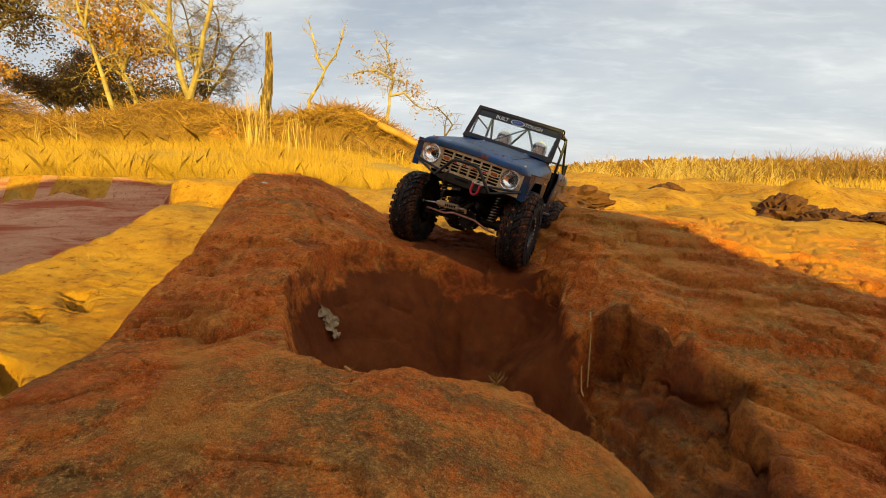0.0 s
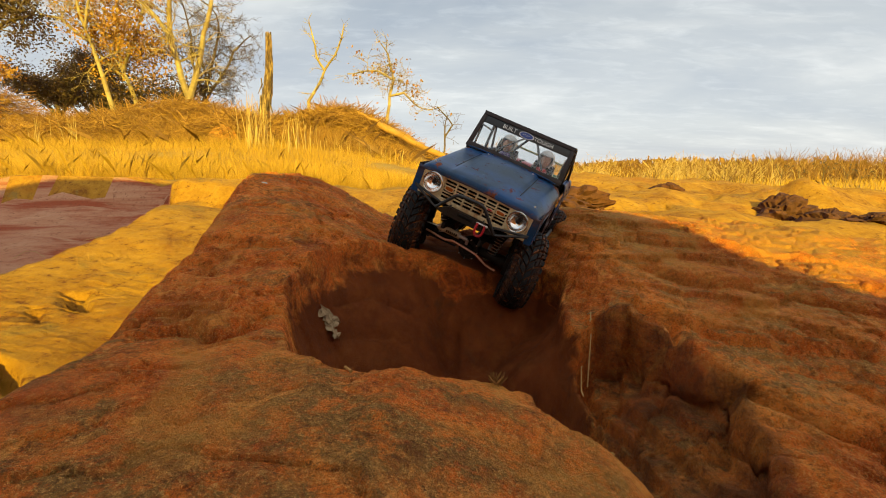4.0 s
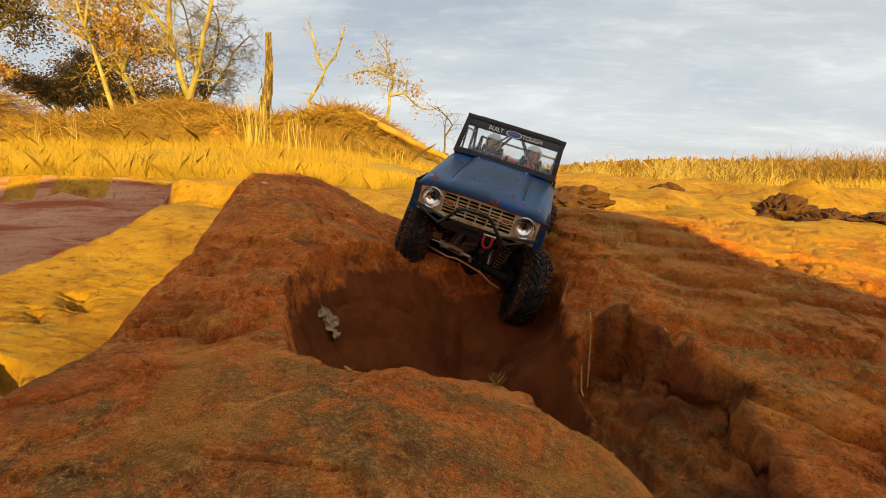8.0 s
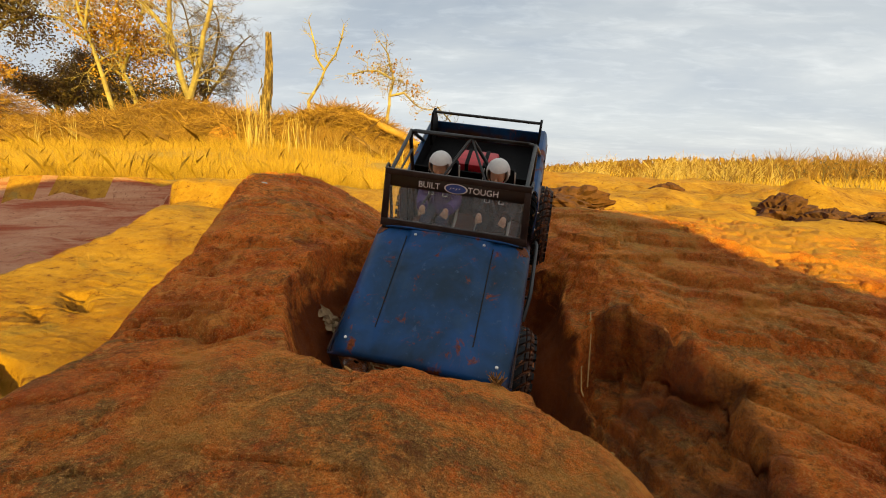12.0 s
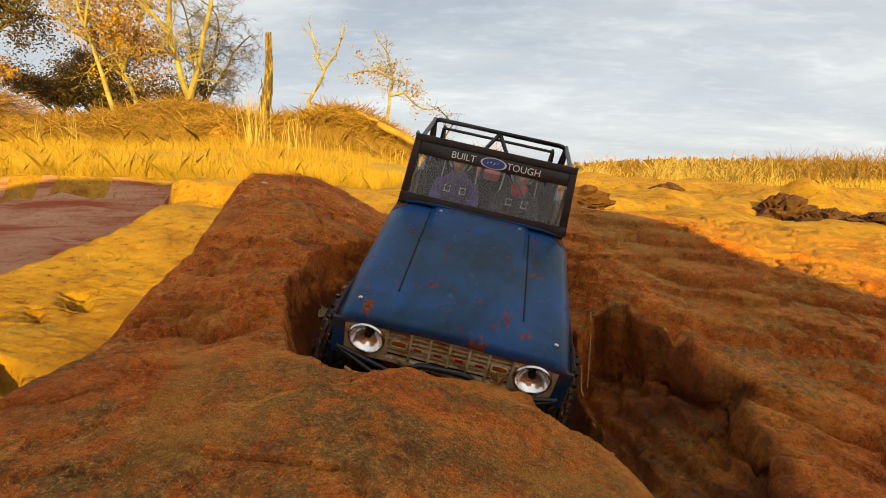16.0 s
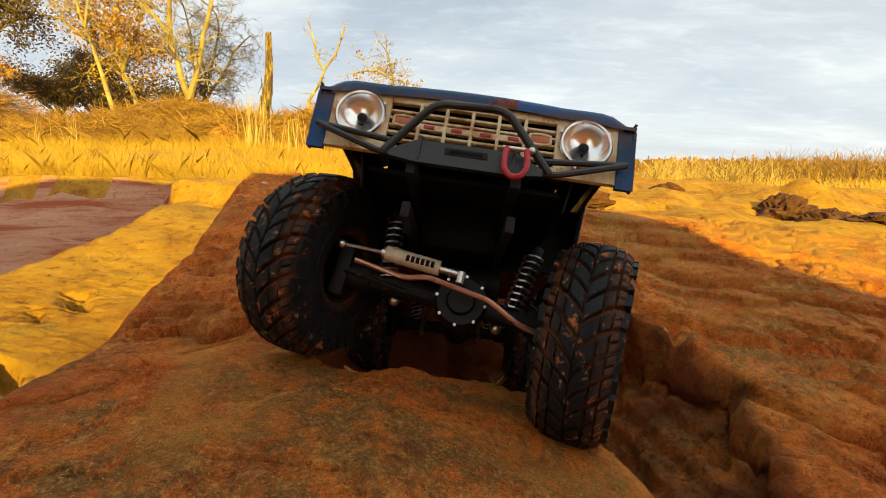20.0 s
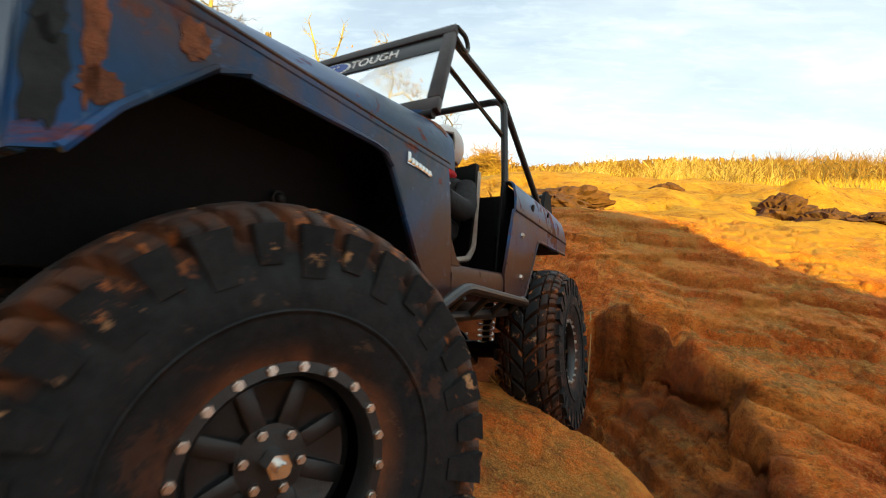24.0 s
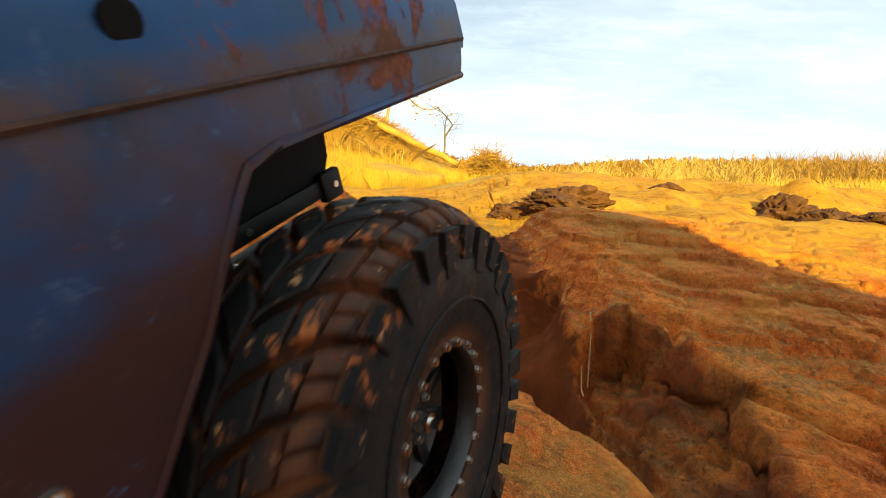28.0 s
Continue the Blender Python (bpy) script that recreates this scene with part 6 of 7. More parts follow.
# ---- plants, dead wood and loose bits ----
class Soup:
    """Collects many small faces quickly."""

    def __init__(self):
        self.v, self.f = [], []

    def limb(self, p0, p1, r0, r1, seg=5):
        p0, p1 = Vector(p0), Vector(p1)
        d = p1 - p0
        if d.length < 1e-5:
            return
        u = d.orthogonal().normalized()
        w = d.cross(u).normalized()
        base = len(self.v)
        for p, r in ((p0, r0), (p1, r1)):
            for k in range(seg):
                a = k * math.tau / seg
                self.v.append(p + u * (r * math.cos(a)) + w * (r * math.sin(a)))
        for k in range(seg):
            j = (k + 1) % seg
            self.f.append((base + k, base + j, base + seg + j, base + seg + k))

    def quad(self, c, u, w):
        b = len(self.v)
        self.v += [c - u, c + w, c + u, c - w]
        self.f.append((b, b + 1, b + 2, b + 3))

    def mesh(self, name, mats):
        me = bpy.data.meshes.new(name)
        me.from_pydata(self.v, [], self.f)
        for m in mats:
            me.materials.append(m)
        return me


def plant_material(name, a, b, rough=0.85, trans=0.0):
    m, n, l, bs = material(name, rough)
    geo = n.new("ShaderNodeNewGeometry")
    c = ramp_node(n, l, geo.outputs["Random Per Island"], [(0.0, a), (1.0, b)])
    co = n.new("ShaderNodeTexCoord").outputs["Object"]
    g = ramp_node(n, l, noise_node(n, l, co, 3.0, 4, 0.6), [(0.35, 0.65), (0.65, 1.1)])
    l.new(mix_node(n, l, 1.0, c, g, "MULTIPLY"), bs.inputs["Base Color"])
    bs.inputs["Specular IOR Level"].default_value = 0.15
    return m


BARK = plant_material("pale_bark", (0.30, 0.20, 0.10), (0.42, 0.30, 0.16))
DARKBARK = plant_material("dark_bark", (0.10, 0.065, 0.04), (0.18, 0.12, 0.075))
ORANGE_LEAF = plant_material("rusty_oak_leaf", (0.34, 0.14, 0.025), (0.50, 0.26, 0.05))
CEDAR_LEAF = plant_material("brown_cedar_foliage", (0.085, 0.055, 0.028), (0.15, 0.085, 0.04))
STRAW = plant_material("dry_straw", (0.34, 0.175, 0.026), (0.54, 0.31, 0.060))
REED = plant_material("pale_reed", (0.44, 0.27, 0.10), (0.60, 0.40, 0.17))
STICK = plant_material("dead_stick", (0.19, 0.085, 0.024), (0.46, 0.235, 0.065))
HAZE_TWIG = plant_material("far_scrub", (0.17, 0.082, 0.032), (0.34, 0.18, 0.06))
PEBBLE = simple("pale_stone", (0.55, 0.48, 0.40), 0.8, 0.0, 120, 0.2, 0.3)


def ground_z(x, y):
    i, j = np.searchsorted(GX, x) - 1, np.searchsorted(GY, y) - 1
    u, v = (x - GX[i]) / (GX[i + 1] - GX[i]), (y - GY[j]) / (GY[j + 1] - GY[j])
    k = j * nx + i
    a, b = g_co[k, 2] * (1 - u) + g_co[k + 1, 2] * u, g_co[k + nx, 2] * (1 - u) + g_co[k + nx + 1, 2] * u
    return float(a * (1 - v) + b * v)


def grow(soup, rnd, p, d, length, r, depth, spread, droop, tips, seg):
    """One limb and its branches."""
    steps = 4 if depth > 1 else 3
    for k in range(steps):
        d2 = (d + Vector((rnd.gauss(0, 1), rnd.gauss(0, 1), rnd.gauss(0, 1))) * 0.20 + Vector((0, 0, droop))).normalized()
        q = p + d2 * (length / steps)
        r2 = r * (1 - 0.6 / steps)
        soup.limb(p, q, r, r2, seg)
        p, d, r = q, d2, r2
        if depth > 0 and k >= 1:
            for _ in range(2):
                side = Vector((rnd.gauss(0, 1), rnd.gauss(0, 1), rnd.gauss(0, 0.7))).normalized()
                nd = (d * (1 - spread) + side * spread).normalized()
                grow(soup, rnd, p, nd, length * rnd.uniform(0.45, 0.68), max(0.006, r * 0.55), depth - 1, spread, droop, tips, max(3, seg - 2))
    tips.append(p)


def tree(name, label, at, limbs, r, twig, depth, spread, seed, bark, leaf=None, leaves=0, leaf_size=0.06, crown=0.6, droop=0.02):
    """A tapered trunk and boughs (each a short run of side and height offsets in metres, its thickness share first), twigs on all of them, leaves at the tips."""
    rnd = random.Random(seed)
    x, y = at
    base = Vector((x, y, ground_z(x, y) - 0.05))
    wood, tips = Soup(), []
    for share, run in limbs:
        rr, p = r * share, base + Vector((run[0][0], 0, run[0][1]))
        for k, (dx, dz) in enumerate(run[1:]):
            q = base + Vector((dx, rnd.uniform(-0.12, 0.12) * dz * 0.3, dz))
            mid_ = (p + q) / 2 + Vector((rnd.uniform(-0.05, 0.05), 0, 0)) * (q - p).length
            wood.limb(p, mid_, rr, rr * 0.92, 8)
            wood.limb(mid_, q, rr * 0.92, rr * 0.82, 8)
            rr *= 0.82
            if k or share < 1:
                for _ in range(3):
                    side = Vector((rnd.gauss(0, 1), rnd.gauss(0, 0.7), rnd.uniform(-0.1, 1.0))).normalized()
                    grow(wood, rnd, rnd.choice((mid_, q)), side, twig * rnd.uniform(0.7, 1.2), max(0.008, rr * 0.4), depth, spread, droop, tips, 5)
            p = q
        grow(wood, rnd, p, (q - mid_).normalized(), twig * 1.2, rr, depth, spread, droop, tips, 6)
    ob = tagged(new(name), label, "tree")
    ob.location = base
    t = new("trunk", wood.mesh("trunk", [bark]))
    t.parent, t.location = ob, -base
    if leaf:
        rs = np.random.RandomState(seed)
        tp = np.array([tuple(v) for v in tips])
        c = tp[rs.randint(0, len(tp), leaves)] + rs.normal(0, 1, (leaves, 3)) * np.array([crown, crown, crown * 0.7])
        u = rs.normal(0, 1, (leaves, 3)); u /= np.linalg.norm(u, axis=1)[:, None]
        w = np.cross(u, rs.normal(0, 1, (leaves, 3))); w /= np.linalg.norm(w, axis=1)[:, None]
        s_ = leaf_size * rs.uniform(0.5, 1.3, (leaves, 1))
        u, w = u * s_, w * s_ * 0.55
        co = np.stack([c - u, c + w, c + u, c - w], 1).reshape(-1, 3)
        me = quad_mesh("crown", co, np.arange(leaves * 4).reshape(-1, 4))
        me.materials.append(leaf)
        cr = new("crown", me)
        cr.parent, cr.location = ob, -base
    return ob


def spot(u, v, dist):
    """Ground place seen at the bearing u and distance."""
    return ((u - 784) / 807.6 * dist, dist)


tree("bare_tree", "leaning pale bare tree on the grassy bank", spot(226, 0, 15.5), [(1, [(0, 0), (-0.2, 0.95), (-0.4, 1.9), (-0.7, 2.9), (-0.9, 3.9), (-1.2, 4.8)]), (0.6, [(-0.6, 2.5), (-1.4, 3.2), (-2.1, 3.35)]), (0.5, [(-0.7, 2.9), (-0.4, 3.8), (-0.1, 4.6)])], 0.085, 0.8, 2, 0.5, 3, BARK)
tree("oak_tree", "oak with rusty orange leaves on the bank", spot(258, 0, 16.5), [(1, [(0, 0), (0.08, 0.8), (-0.25, 1.8), (-0.35, 2.9), (-0.2, 4.1)]), (0.7, [(-0.25, 1.8), (0.25, 2.8), (0.65, 4.0)]), (0.6, [(-0.1, 1.4), (-0.9, 2.2), (-1.2, 3.2)])], 0.085, 1.0, 2, 0.6, 8, BARK, ORANGE_LEAF, 9000, 0.055, 0.24)
tree("bare_tree", "tall forked bare tree with golden bark", spot(350, 0, 15), [(1, [(0, 0), (0.04, 0.75), (-0.22, 1.85), (-0.37, 2.6), (-0.93, 3.35), (-1.6, 3.9)]), (0.8, [(0.03, 0.7), (0.46, 1.85), (0.65, 2.6), (0.95, 3.4)]), (0.6, [(-0.37, 2.6), (-0.28, 3.8), (-0.1, 4.6)])], 0.125, 0.9, 2, 0.5, 12, BARK)
tree("bare_tree", "bare bushy tree with dense fine twigs", spot(372, 0, 17.5), [(1, [(0, 0), (0.1, 0.8), (0.25, 1.6)]), (0.8, [(0.1, 0.8), (0.8, 1.7), (1.2, 2.4)]), (0.8, [(0.15, 1.0), (-0.2, 2.2), (-0.1, 3.1)]), (0.7, [(0.2, 1.2), (0.6, 2.4), (0.9, 3.3)])], 0.07, 0.95, 3, 0.6, 21, DARKBARK, droop=-0.01)
tree("cedar_tree", "flat-topped brown cedar on the bank", spot(128, 0, 19), [(1, [(0, 0), (0.05, 0.6), (-0.1, 1.1)]), (0.8, [(0, 0.5), (-0.8, 1.3), (-1.5, 1.7)]), (0.8, [(0, 0.5), (0.7, 1.3), (1.2, 1.9)])], 0.09, 0.75, 2, 0.75, 31, DARKBARK, CEDAR_LEAF, 9000, 0.05, 0.16, -0.01)
tree("cedar_tree", "dark grey-brown cedar behind the bank", spot(198, 0, 22), [(1, [(0, 0), (0.05, 1.0), (0.1, 2.2)]), (0.8, [(0, 0.6), (-0.8, 1.6), (-0.9, 2.4)]), (0.8, [(0, 0.6), (0.8, 1.6), (0.9, 2.3)])], 0.10, 0.9, 2, 0.75, 37, DARKBARK, CEDAR_LEAF, 11000, 0.06, 0.22)
tree("cedar_tree", "large dark cedar with spreading boughs", spot(-75, 0, 15), [(1, [(0, 0), (0.1, 1.5), (0.2, 3.0), (0.3, 4.5)]), (0.6, [(0.1, 1.8), (1.2, 2.6), (2.2, 2.8)]), (0.6, [(0.2, 2.8), (1.4, 3.4), (2.5, 3.5)]), (0.6, [(0.3, 3.6), (1.0, 4.4), (1.8, 4.9)]), (0.6, [(0.1, 2.0), (-1.2, 2.8), (-2.2, 3.2)])], 0.16, 1.0, 2, 0.7, 43, DARKBARK, CEDAR_LEAF, 17000, 0.05, 0.20)
tree("oak_sapling", "low oak sapling with orange leaves", spot(8, 0, 14), [(1, [(0, 0), (0.03, 0.6), (0.1, 1.2)])], 0.045, 0.6, 2, 0.6, 47, BARK, ORANGE_LEAF, 1500, 0.05, 0.14)
tree("bushy_shrub", "brown leafy shrub between the trees", spot(300, 0, 17), [(1, [(0, 0), (-0.2, 0.4), (-0.6, 0.8)]), (1, [(0, 0), (0.3, 0.5), (0.7, 0.8)])], 0.05, 0.8, 2, 0.7, 49, DARKBARK, CEDAR_LEAF, 5000, 0.05, 0.2)
tree("dead_tree", "crooked dead tree with a forked top", spot(560, 0, 14), [(1, [(0, 0), (-0.09, 0.69), (0.20, 1.10), (0.43, 1.56)]), (0.6, [(0.43, 1.56), (0.2, 1.95), (0.1, 2.55)]), (0.6, [(0.43, 1.56), (0.75, 1.95), (0.95, 2.45)])], 0.060, 0.34, 1, 0.5, 52, BARK)
tree("oak_sapling", "thin tree with a few orange leaves", spot(686, 0, 14), [(1, [(0, 0), (0.06, 0.65), (0.12, 1.15), (0.25, 1.6), (0.15, 2.05)]), (0.6, [(0.12, 1.15), (0.55, 1.25), (0.85, 0.95)]), (0.6, [(0.25, 1.6), (-0.2, 1.85), (-0.5, 1.85)])], 0.055, 0.5, 2, 0.65, 58, BARK, ORANGE_LEAF, 260, 0.05, 0.12)
tree("dead_tree", "small bare dead tree beside the brush", spot(786, 0, 14), [(1, [(0, 0), (0.02, 0.55), (0.02, 1.0)]), (0.8, [(0.02, 0.8), (0.25, 1.15), (0.0, 1.45)])], 0.032, 0.35, 1, 0.5, 63, DARKBARK)


def snag_material():
    m, n, l, b = material("peeling_dead_bark", 0.9)
    co = n.new("ShaderNodeTexCoord").outputs["Object"]
    mp = n.new("ShaderNodeMapping"); mp.inputs["Scale"].default_value = (9, 9, 2.2); l.new(co, mp.inputs[0])
    f = noise_node(n, l, mp.outputs[0], 1.6, 7, 0.7, 0.6)
    l.new(ramp_node(n, l, f, [(0.36, (0.06, 0.030, 0.014)), (0.50, (0.20, 0.11, 0.045)), (0.62, (0.46, 0.29, 0.11))]), b.inputs["Base Color"])
    bump_node(n, l, b, f, 1.0, 0.05)
    return m


SNAGWOOD = snag_material()


def snag(at, h, r, tilt, seed, label):
    """A broken-off trunk with a splintered top and hanging bark."""
    rnd = random.Random(seed)
    base = Vector((at[0], at[1], ground_z(*at) - 0.1))
    bm = bmesh.new()
    rings, n = [], 14
    for k in range(13):
        u = k / 12
        c = base + Vector((tilt * u * h + 0.05 * math.sin(5 * u + seed), 0, h * u))
        ring = []
        for j in range(n):
            a = j * math.tau / n
            rr = r * (1.35 - 0.75 * u) * (1 + 0.20 * math.sin(3 * a + seed + 2 * u) + rnd.uniform(-0.14, 0.14))
            z = rnd.uniform(-0.30, 0.22) if k == 12 else 0
            ring.append(bm.verts.new(c + Vector((rr * math.cos(a), rr * math.sin(a), z))))
        rings.append(ring)
    for a, b in zip(rings, rings[1:]):
        for j in range(n):
            bm.faces.new((a[j], a[(j + 1) % n], b[(j + 1) % n], b[j]))
    bm.faces.new(rings[-1])
    ob = tagged(new("tree_stump"), label, "tree stump")
    ob.location = base
    bmesh.ops.translate(bm, verts=bm.verts, vec=-base)
    part("stump_wood", bm, SNAGWOOD, ob)
    soup = Soup()
    for k in range(26):
        a = rnd.uniform(0, math.tau)
        z = h * rnd.uniform(0.05, 0.8)
        p = Vector((tilt * z + r * 1.1 * math.cos(a), r * 1.1 * math.sin(a), z))
        soup.limb(p, p + Vector((rnd.uniform(-0.12, 0.12), rnd.uniform(-0.1, 0), -rnd.uniform(0.2, 0.5))), 0.02, 0.006, 4)
    o = new("torn_bark", soup.mesh("torn_bark", [DARKBARK])); o.parent = ob


snag(spot(474, 0, 12.5), 2.45, 0.115, 0.13, 5, "tall broken trunk with torn bark")
snag(spot(632, 0, 13.5), 0.62, 0.07, -0.08, 9, "short broken stub in the brush")


def brush_pile(at, wide, deep, tall, count, seed, label, log=None):
    """Heaped dead branches, some of them bent."""
    rnd = random.Random(seed)
    base = Vector((at[0], at[1], ground_z(*at)))
    soup = Soup()
    for k in range(count):
        a = rnd.gauss(0, 0.42)
        x, y = a * wide, rnd.gauss(0, 0.3) * deep
        z = max(0.02, tall * math.exp(-(a / 0.62) ** 2) * rnd.random() ** 0.7)
        z += ground_z(base.x + x, base.y + y) - base.z
        d = Vector((rnd.gauss(0, 1), rnd.gauss(0, 0.6), rnd.gauss(0, 0.38))).normalized()
        ln = rnd.uniform(0.25, 1.0)
        r = rnd.uniform(0.004, 0.012)
        p = Vector((x, y, z)) - d * ln / 2
        for s in range(3):
            q = p + d * ln / 3
            soup.limb(p, q, r, r * 0.8, 4)
            p, r = q, r * 0.8
            d = (d + Vector((rnd.gauss(0, 1), rnd.gauss(0, 1), rnd.gauss(0, 1))) * 0.22).normalized()
    ob = tagged(new("brush_pile", soup.mesh("brush_pile", [STICK])), label, "brush pile")
    ob.location = base
    ob["kind"] = "stuff"
    return ob


brush_pile(spot(610, 0, 13.0), 2.9, 1.6, 0.55, 3000, 3, "heap of dead branches on the bank")
brush_pile(spot(330, 0, 14.5), 3.6, 1.6, 0.65, 2000, 11, "tangled dead brush under the trees")
brush_pile(spot(862, 0, 12.0), 0.75, 0.8, 0.75, 700, 5, "small heap of sunlit dead branches")
brush_pile(spot(180, 0, 11.0), 3.2, 1.6, 0.5, 1800, 23, "tangled dead brush on the bank")
brush_pile(spot(420, 0, 11.0), 2.0, 1.4, 0.55, 1500, 29, "tangled dead brush on the bank")
brush_pile(spot(20, 0, 14.5), 2.0, 1.2, 0.9, 1100, 17, "dark heap of cut brush")


def fallen_log(p0, p1, r, seed, label):
    rnd = random.Random(seed)
    p0, p1 = Vector(p0), Vector(p1)
    bm = bmesh.new()
    n = 10
    pts = [p0 + (p1 - p0) * (k / n) + Vector((0, rnd.uniform(-0.02, 0.02), rnd.uniform(-0.02, 0.02))) for k in range(n + 1)]
    tube(bm, pts, r, 10)
    base = Vector(p0)
    bmesh.ops.translate(bm, verts=bm.verts, vec=-base)
    me = bpy.data.meshes.new("fallen_log"); bm.to_mesh(me); bm.free(); me.materials.append(STICK)
    me.polygons.foreach_set("use_smooth", np.ones(len(me.polygons), bool))
    ob = tagged(new("fallen_log", me), label, "log")
    ob.location = base


for (u0, v0, u1, v1, d, r, sd) in ((672, 225, 812, 292, 12.2, 0.075, 1), (560, 215, 700, 262, 12.6, 0.045, 2), (640, 205, 735, 250, 12.4, 0.04, 3)):
    fallen_log(((u0 - 784) / 807.6 * d, d, 0.3 + (303 - v0) / 807.6 * d), ((u1 - 784) / 807.6 * (d - 0.4), d - 0.4, 0.3 + (303 - v1) / 807.6 * (d - 0.4)), r, sd, "sunlit fallen trunk in the brush")


def blades(name, label, n, area, lo, hi, width, lean, mat, seed, mask=None):
    """Dry grass: each blade a bent sliver."""
    rs = np.random.RandomState(seed)
    y = area[2] + (area[3] - area[2]) * rs.rand(n) ** 1.6
    x = (area[0] + (area[1] - area[0]) * rs.rand(n)) * y
    keep = np.ones(n, bool) if mask is None else mask(x, y)
    x, y = x[keep], y[keep]
    n = len(x)
    z = height(x, y) - 0.01
    h = lo + (hi - lo) * rs.rand(n) ** 1.8
    h = h * (0.6 + 0.8 * vnoise(x * 1.1, y * 1.1, 5))
    w = width * (0.6 + 0.8 * rs.rand(n)) * (0.5 + y / 9)
    dx, dy = rs.normal(0, lean, n) * h, rs.normal(0, lean, n) * h
    a = rs.rand(n) * math.pi
    cx, cy = np.cos(a) * w, np.sin(a) * w * 0.4
    p = np.stack([np.stack([x - cx, y - cy, z], 1), np.stack([x + cx, y + cy, z], 1),
                  np.stack([x + dx * 0.4 + cx * 0.6, y + dy * 0.4, z + h * 0.6], 1), np.stack([x + dx, y + dy, z + h], 1), np.stack([x + dx * 0.4 - cx * 0.6, y + dy * 0.4, z + h * 0.6], 1)], 1).reshape(-1, 3)
    me = bpy.data.meshes.new(name)
    loops = (np.arange(n)[:, None] * 5 + np.arange(5)[None, :]).ravel()
    me.vertices.add(len(p)); me.vertices.foreach_set("co", p.ravel())
    me.loops.add(len(loops)); me.loops.foreach_set("vertex_index", loops)
    me.polygons.add(n); me.polygons.foreach_set("loop_start", np.arange(0, n * 5, 5))
    me.update(calc_edges=True)
    me.materials.append(mat)
    return tagged(new(name, me), label, "grass", kind="stuff")


blades("dry_grass", "golden dry grass on the rising bank", 90000, (-1.25, 0.05, 4.7, 10.2), 0.05, 0.25, 0.0016, 0.45, STRAW, 2,
       lambda x, y: (fbm(x * 0.7, y * 0.7, 33, 3) + 0.25 > 0) & (y > 4.9 + 0.5 * fbm(x, y, 90, 2)) & (x < 0.4 + 0.02 * y))
blades("tall_grass", "tangled brown brush below the trees", 44000, (-1.25, -0.06, 9.2, 16.5), 0.10, 0.45, 0.0018, 0.85, STICK, 6)
blades("dry_grass", "sparse dry grass behind the sandstone", 6000, (0.0, 1.05, 6.5, 14), 0.05, 0.20, 0.004, 0.3, STRAW, 8)


def reeds(at, n, lo, hi, wide, seed, label):
    rnd = random.Random(seed)
    base = Vector((at[0], at[1], ground_z(*at)))
    soup = Soup()
    for k in range(n):
        x, y = rnd.gauss(0, wide), rnd.gauss(0, wide)
        p = Vector((x, y, ground_z(base.x + x, base.y + y) - base.z - 0.02))
        h = rnd.uniform(lo, hi)
        d = Vector((rnd.gauss(0.03, 0.10), rnd.gauss(0, 0.08), 1)).normalized()
        q = p + d * h * 0.6
        soup.limb(p, q, 0.007, 0.005, 4)
        d = (d + Vector((rnd.gauss(0, 0.12), 0, 0))).normalized()
        soup.limb(q, q + d * h * 0.4, 0.005, 0.002, 4)
        if rnd.random() < 0.4:
            s = q + d * h * 0.1
            soup.limb(s, s + Vector((rnd.choice((-1, 1)) * 0.10, 0, 0.10)), 0.003, 0.002, 3)
    ob = tagged(new("reed_clump", soup.mesh("reed_clump", [REED])), label, "reeds", kind="stuff")
    ob.location = base


for k, (u, d, n, lo, hi, w) in enumerate(((452, 8.2, 26, 0.5, 1.05, 0.13), (472, 8.0, 12, 0.5, 0.9, 0.08), (525, 8.0, 26, 0.3, 0.72, 0.16), (146, 9.0, 9, 0.35, 0.70, 0.06), (85, 9.0, 8, 0.3, 0.6, 0.12), (600, 9.0, 12, 0.2, 0.42, 0.25), (690, 8.6, 14, 0.15, 0.36, 0.3))):
    reeds(spot(u, 0, d), n, lo, hi, w, 70 + k, "clump of tall pale dry stalks")


def scrub(at, wide, tall, n, seed, mat, label):
    """A leafless bush: many thin stems fanning out."""
    rnd = random.Random(seed)
    base = Vector((at[0], at[1], ground_z(*at) - 0.03))
    soup = Soup()
    for k in range(n):
        p = Vector((rnd.gauss(0, wide * 0.4), rnd.gauss(0, wide * 0.3), 0))
        d = Vector((rnd.gauss(0, 0.45), rnd.gauss(0, 0.3), 1)).normalized()
        ln = tall * rnd.uniform(0.5, 1.0)
        r = 0.006 + 0.0012 * at[1] ** 0.8
        for s in range(3):
            q = p + d * ln / 3
            soup.limb(p, q, r, r * 0.7, 3)
            if s:
                e = (d + Vector((rnd.gauss(0, 0.7), rnd.gauss(0, 0.5), 0))).normalized()
                soup.limb(q, q + e * ln * 0.3, r * 0.6, r * 0.3, 3)
            p, r = q, r * 0.7
            d = (d + Vector((rnd.gauss(0, 0.3), rnd.gauss(0, 0.3), 0.05))).normalized()
    ob = tagged(new("bare_bush", soup.mesh("bare_bush", [mat])), label, "bush", group="bare bushes beyond the rock")
    ob.location = base


rnd_b = random.Random(15)
for k in range(44):
    d = rnd_b.uniform(9, 22)
    u = 985 + (1620 - 985) * (k + rnd_b.random()) / 44
    scrub(spot(u, 0, d), rnd_b.uniform(0.6, 1.3), (0.042 + 0.020 * rnd_b.random()) * d * (0.8 + 0.4 * (u - 985) / 600), 44, 200 + k, rnd_b.choice((STICK, REED, HAZE_TWIG)), "leafless sunlit bush with pale stems")


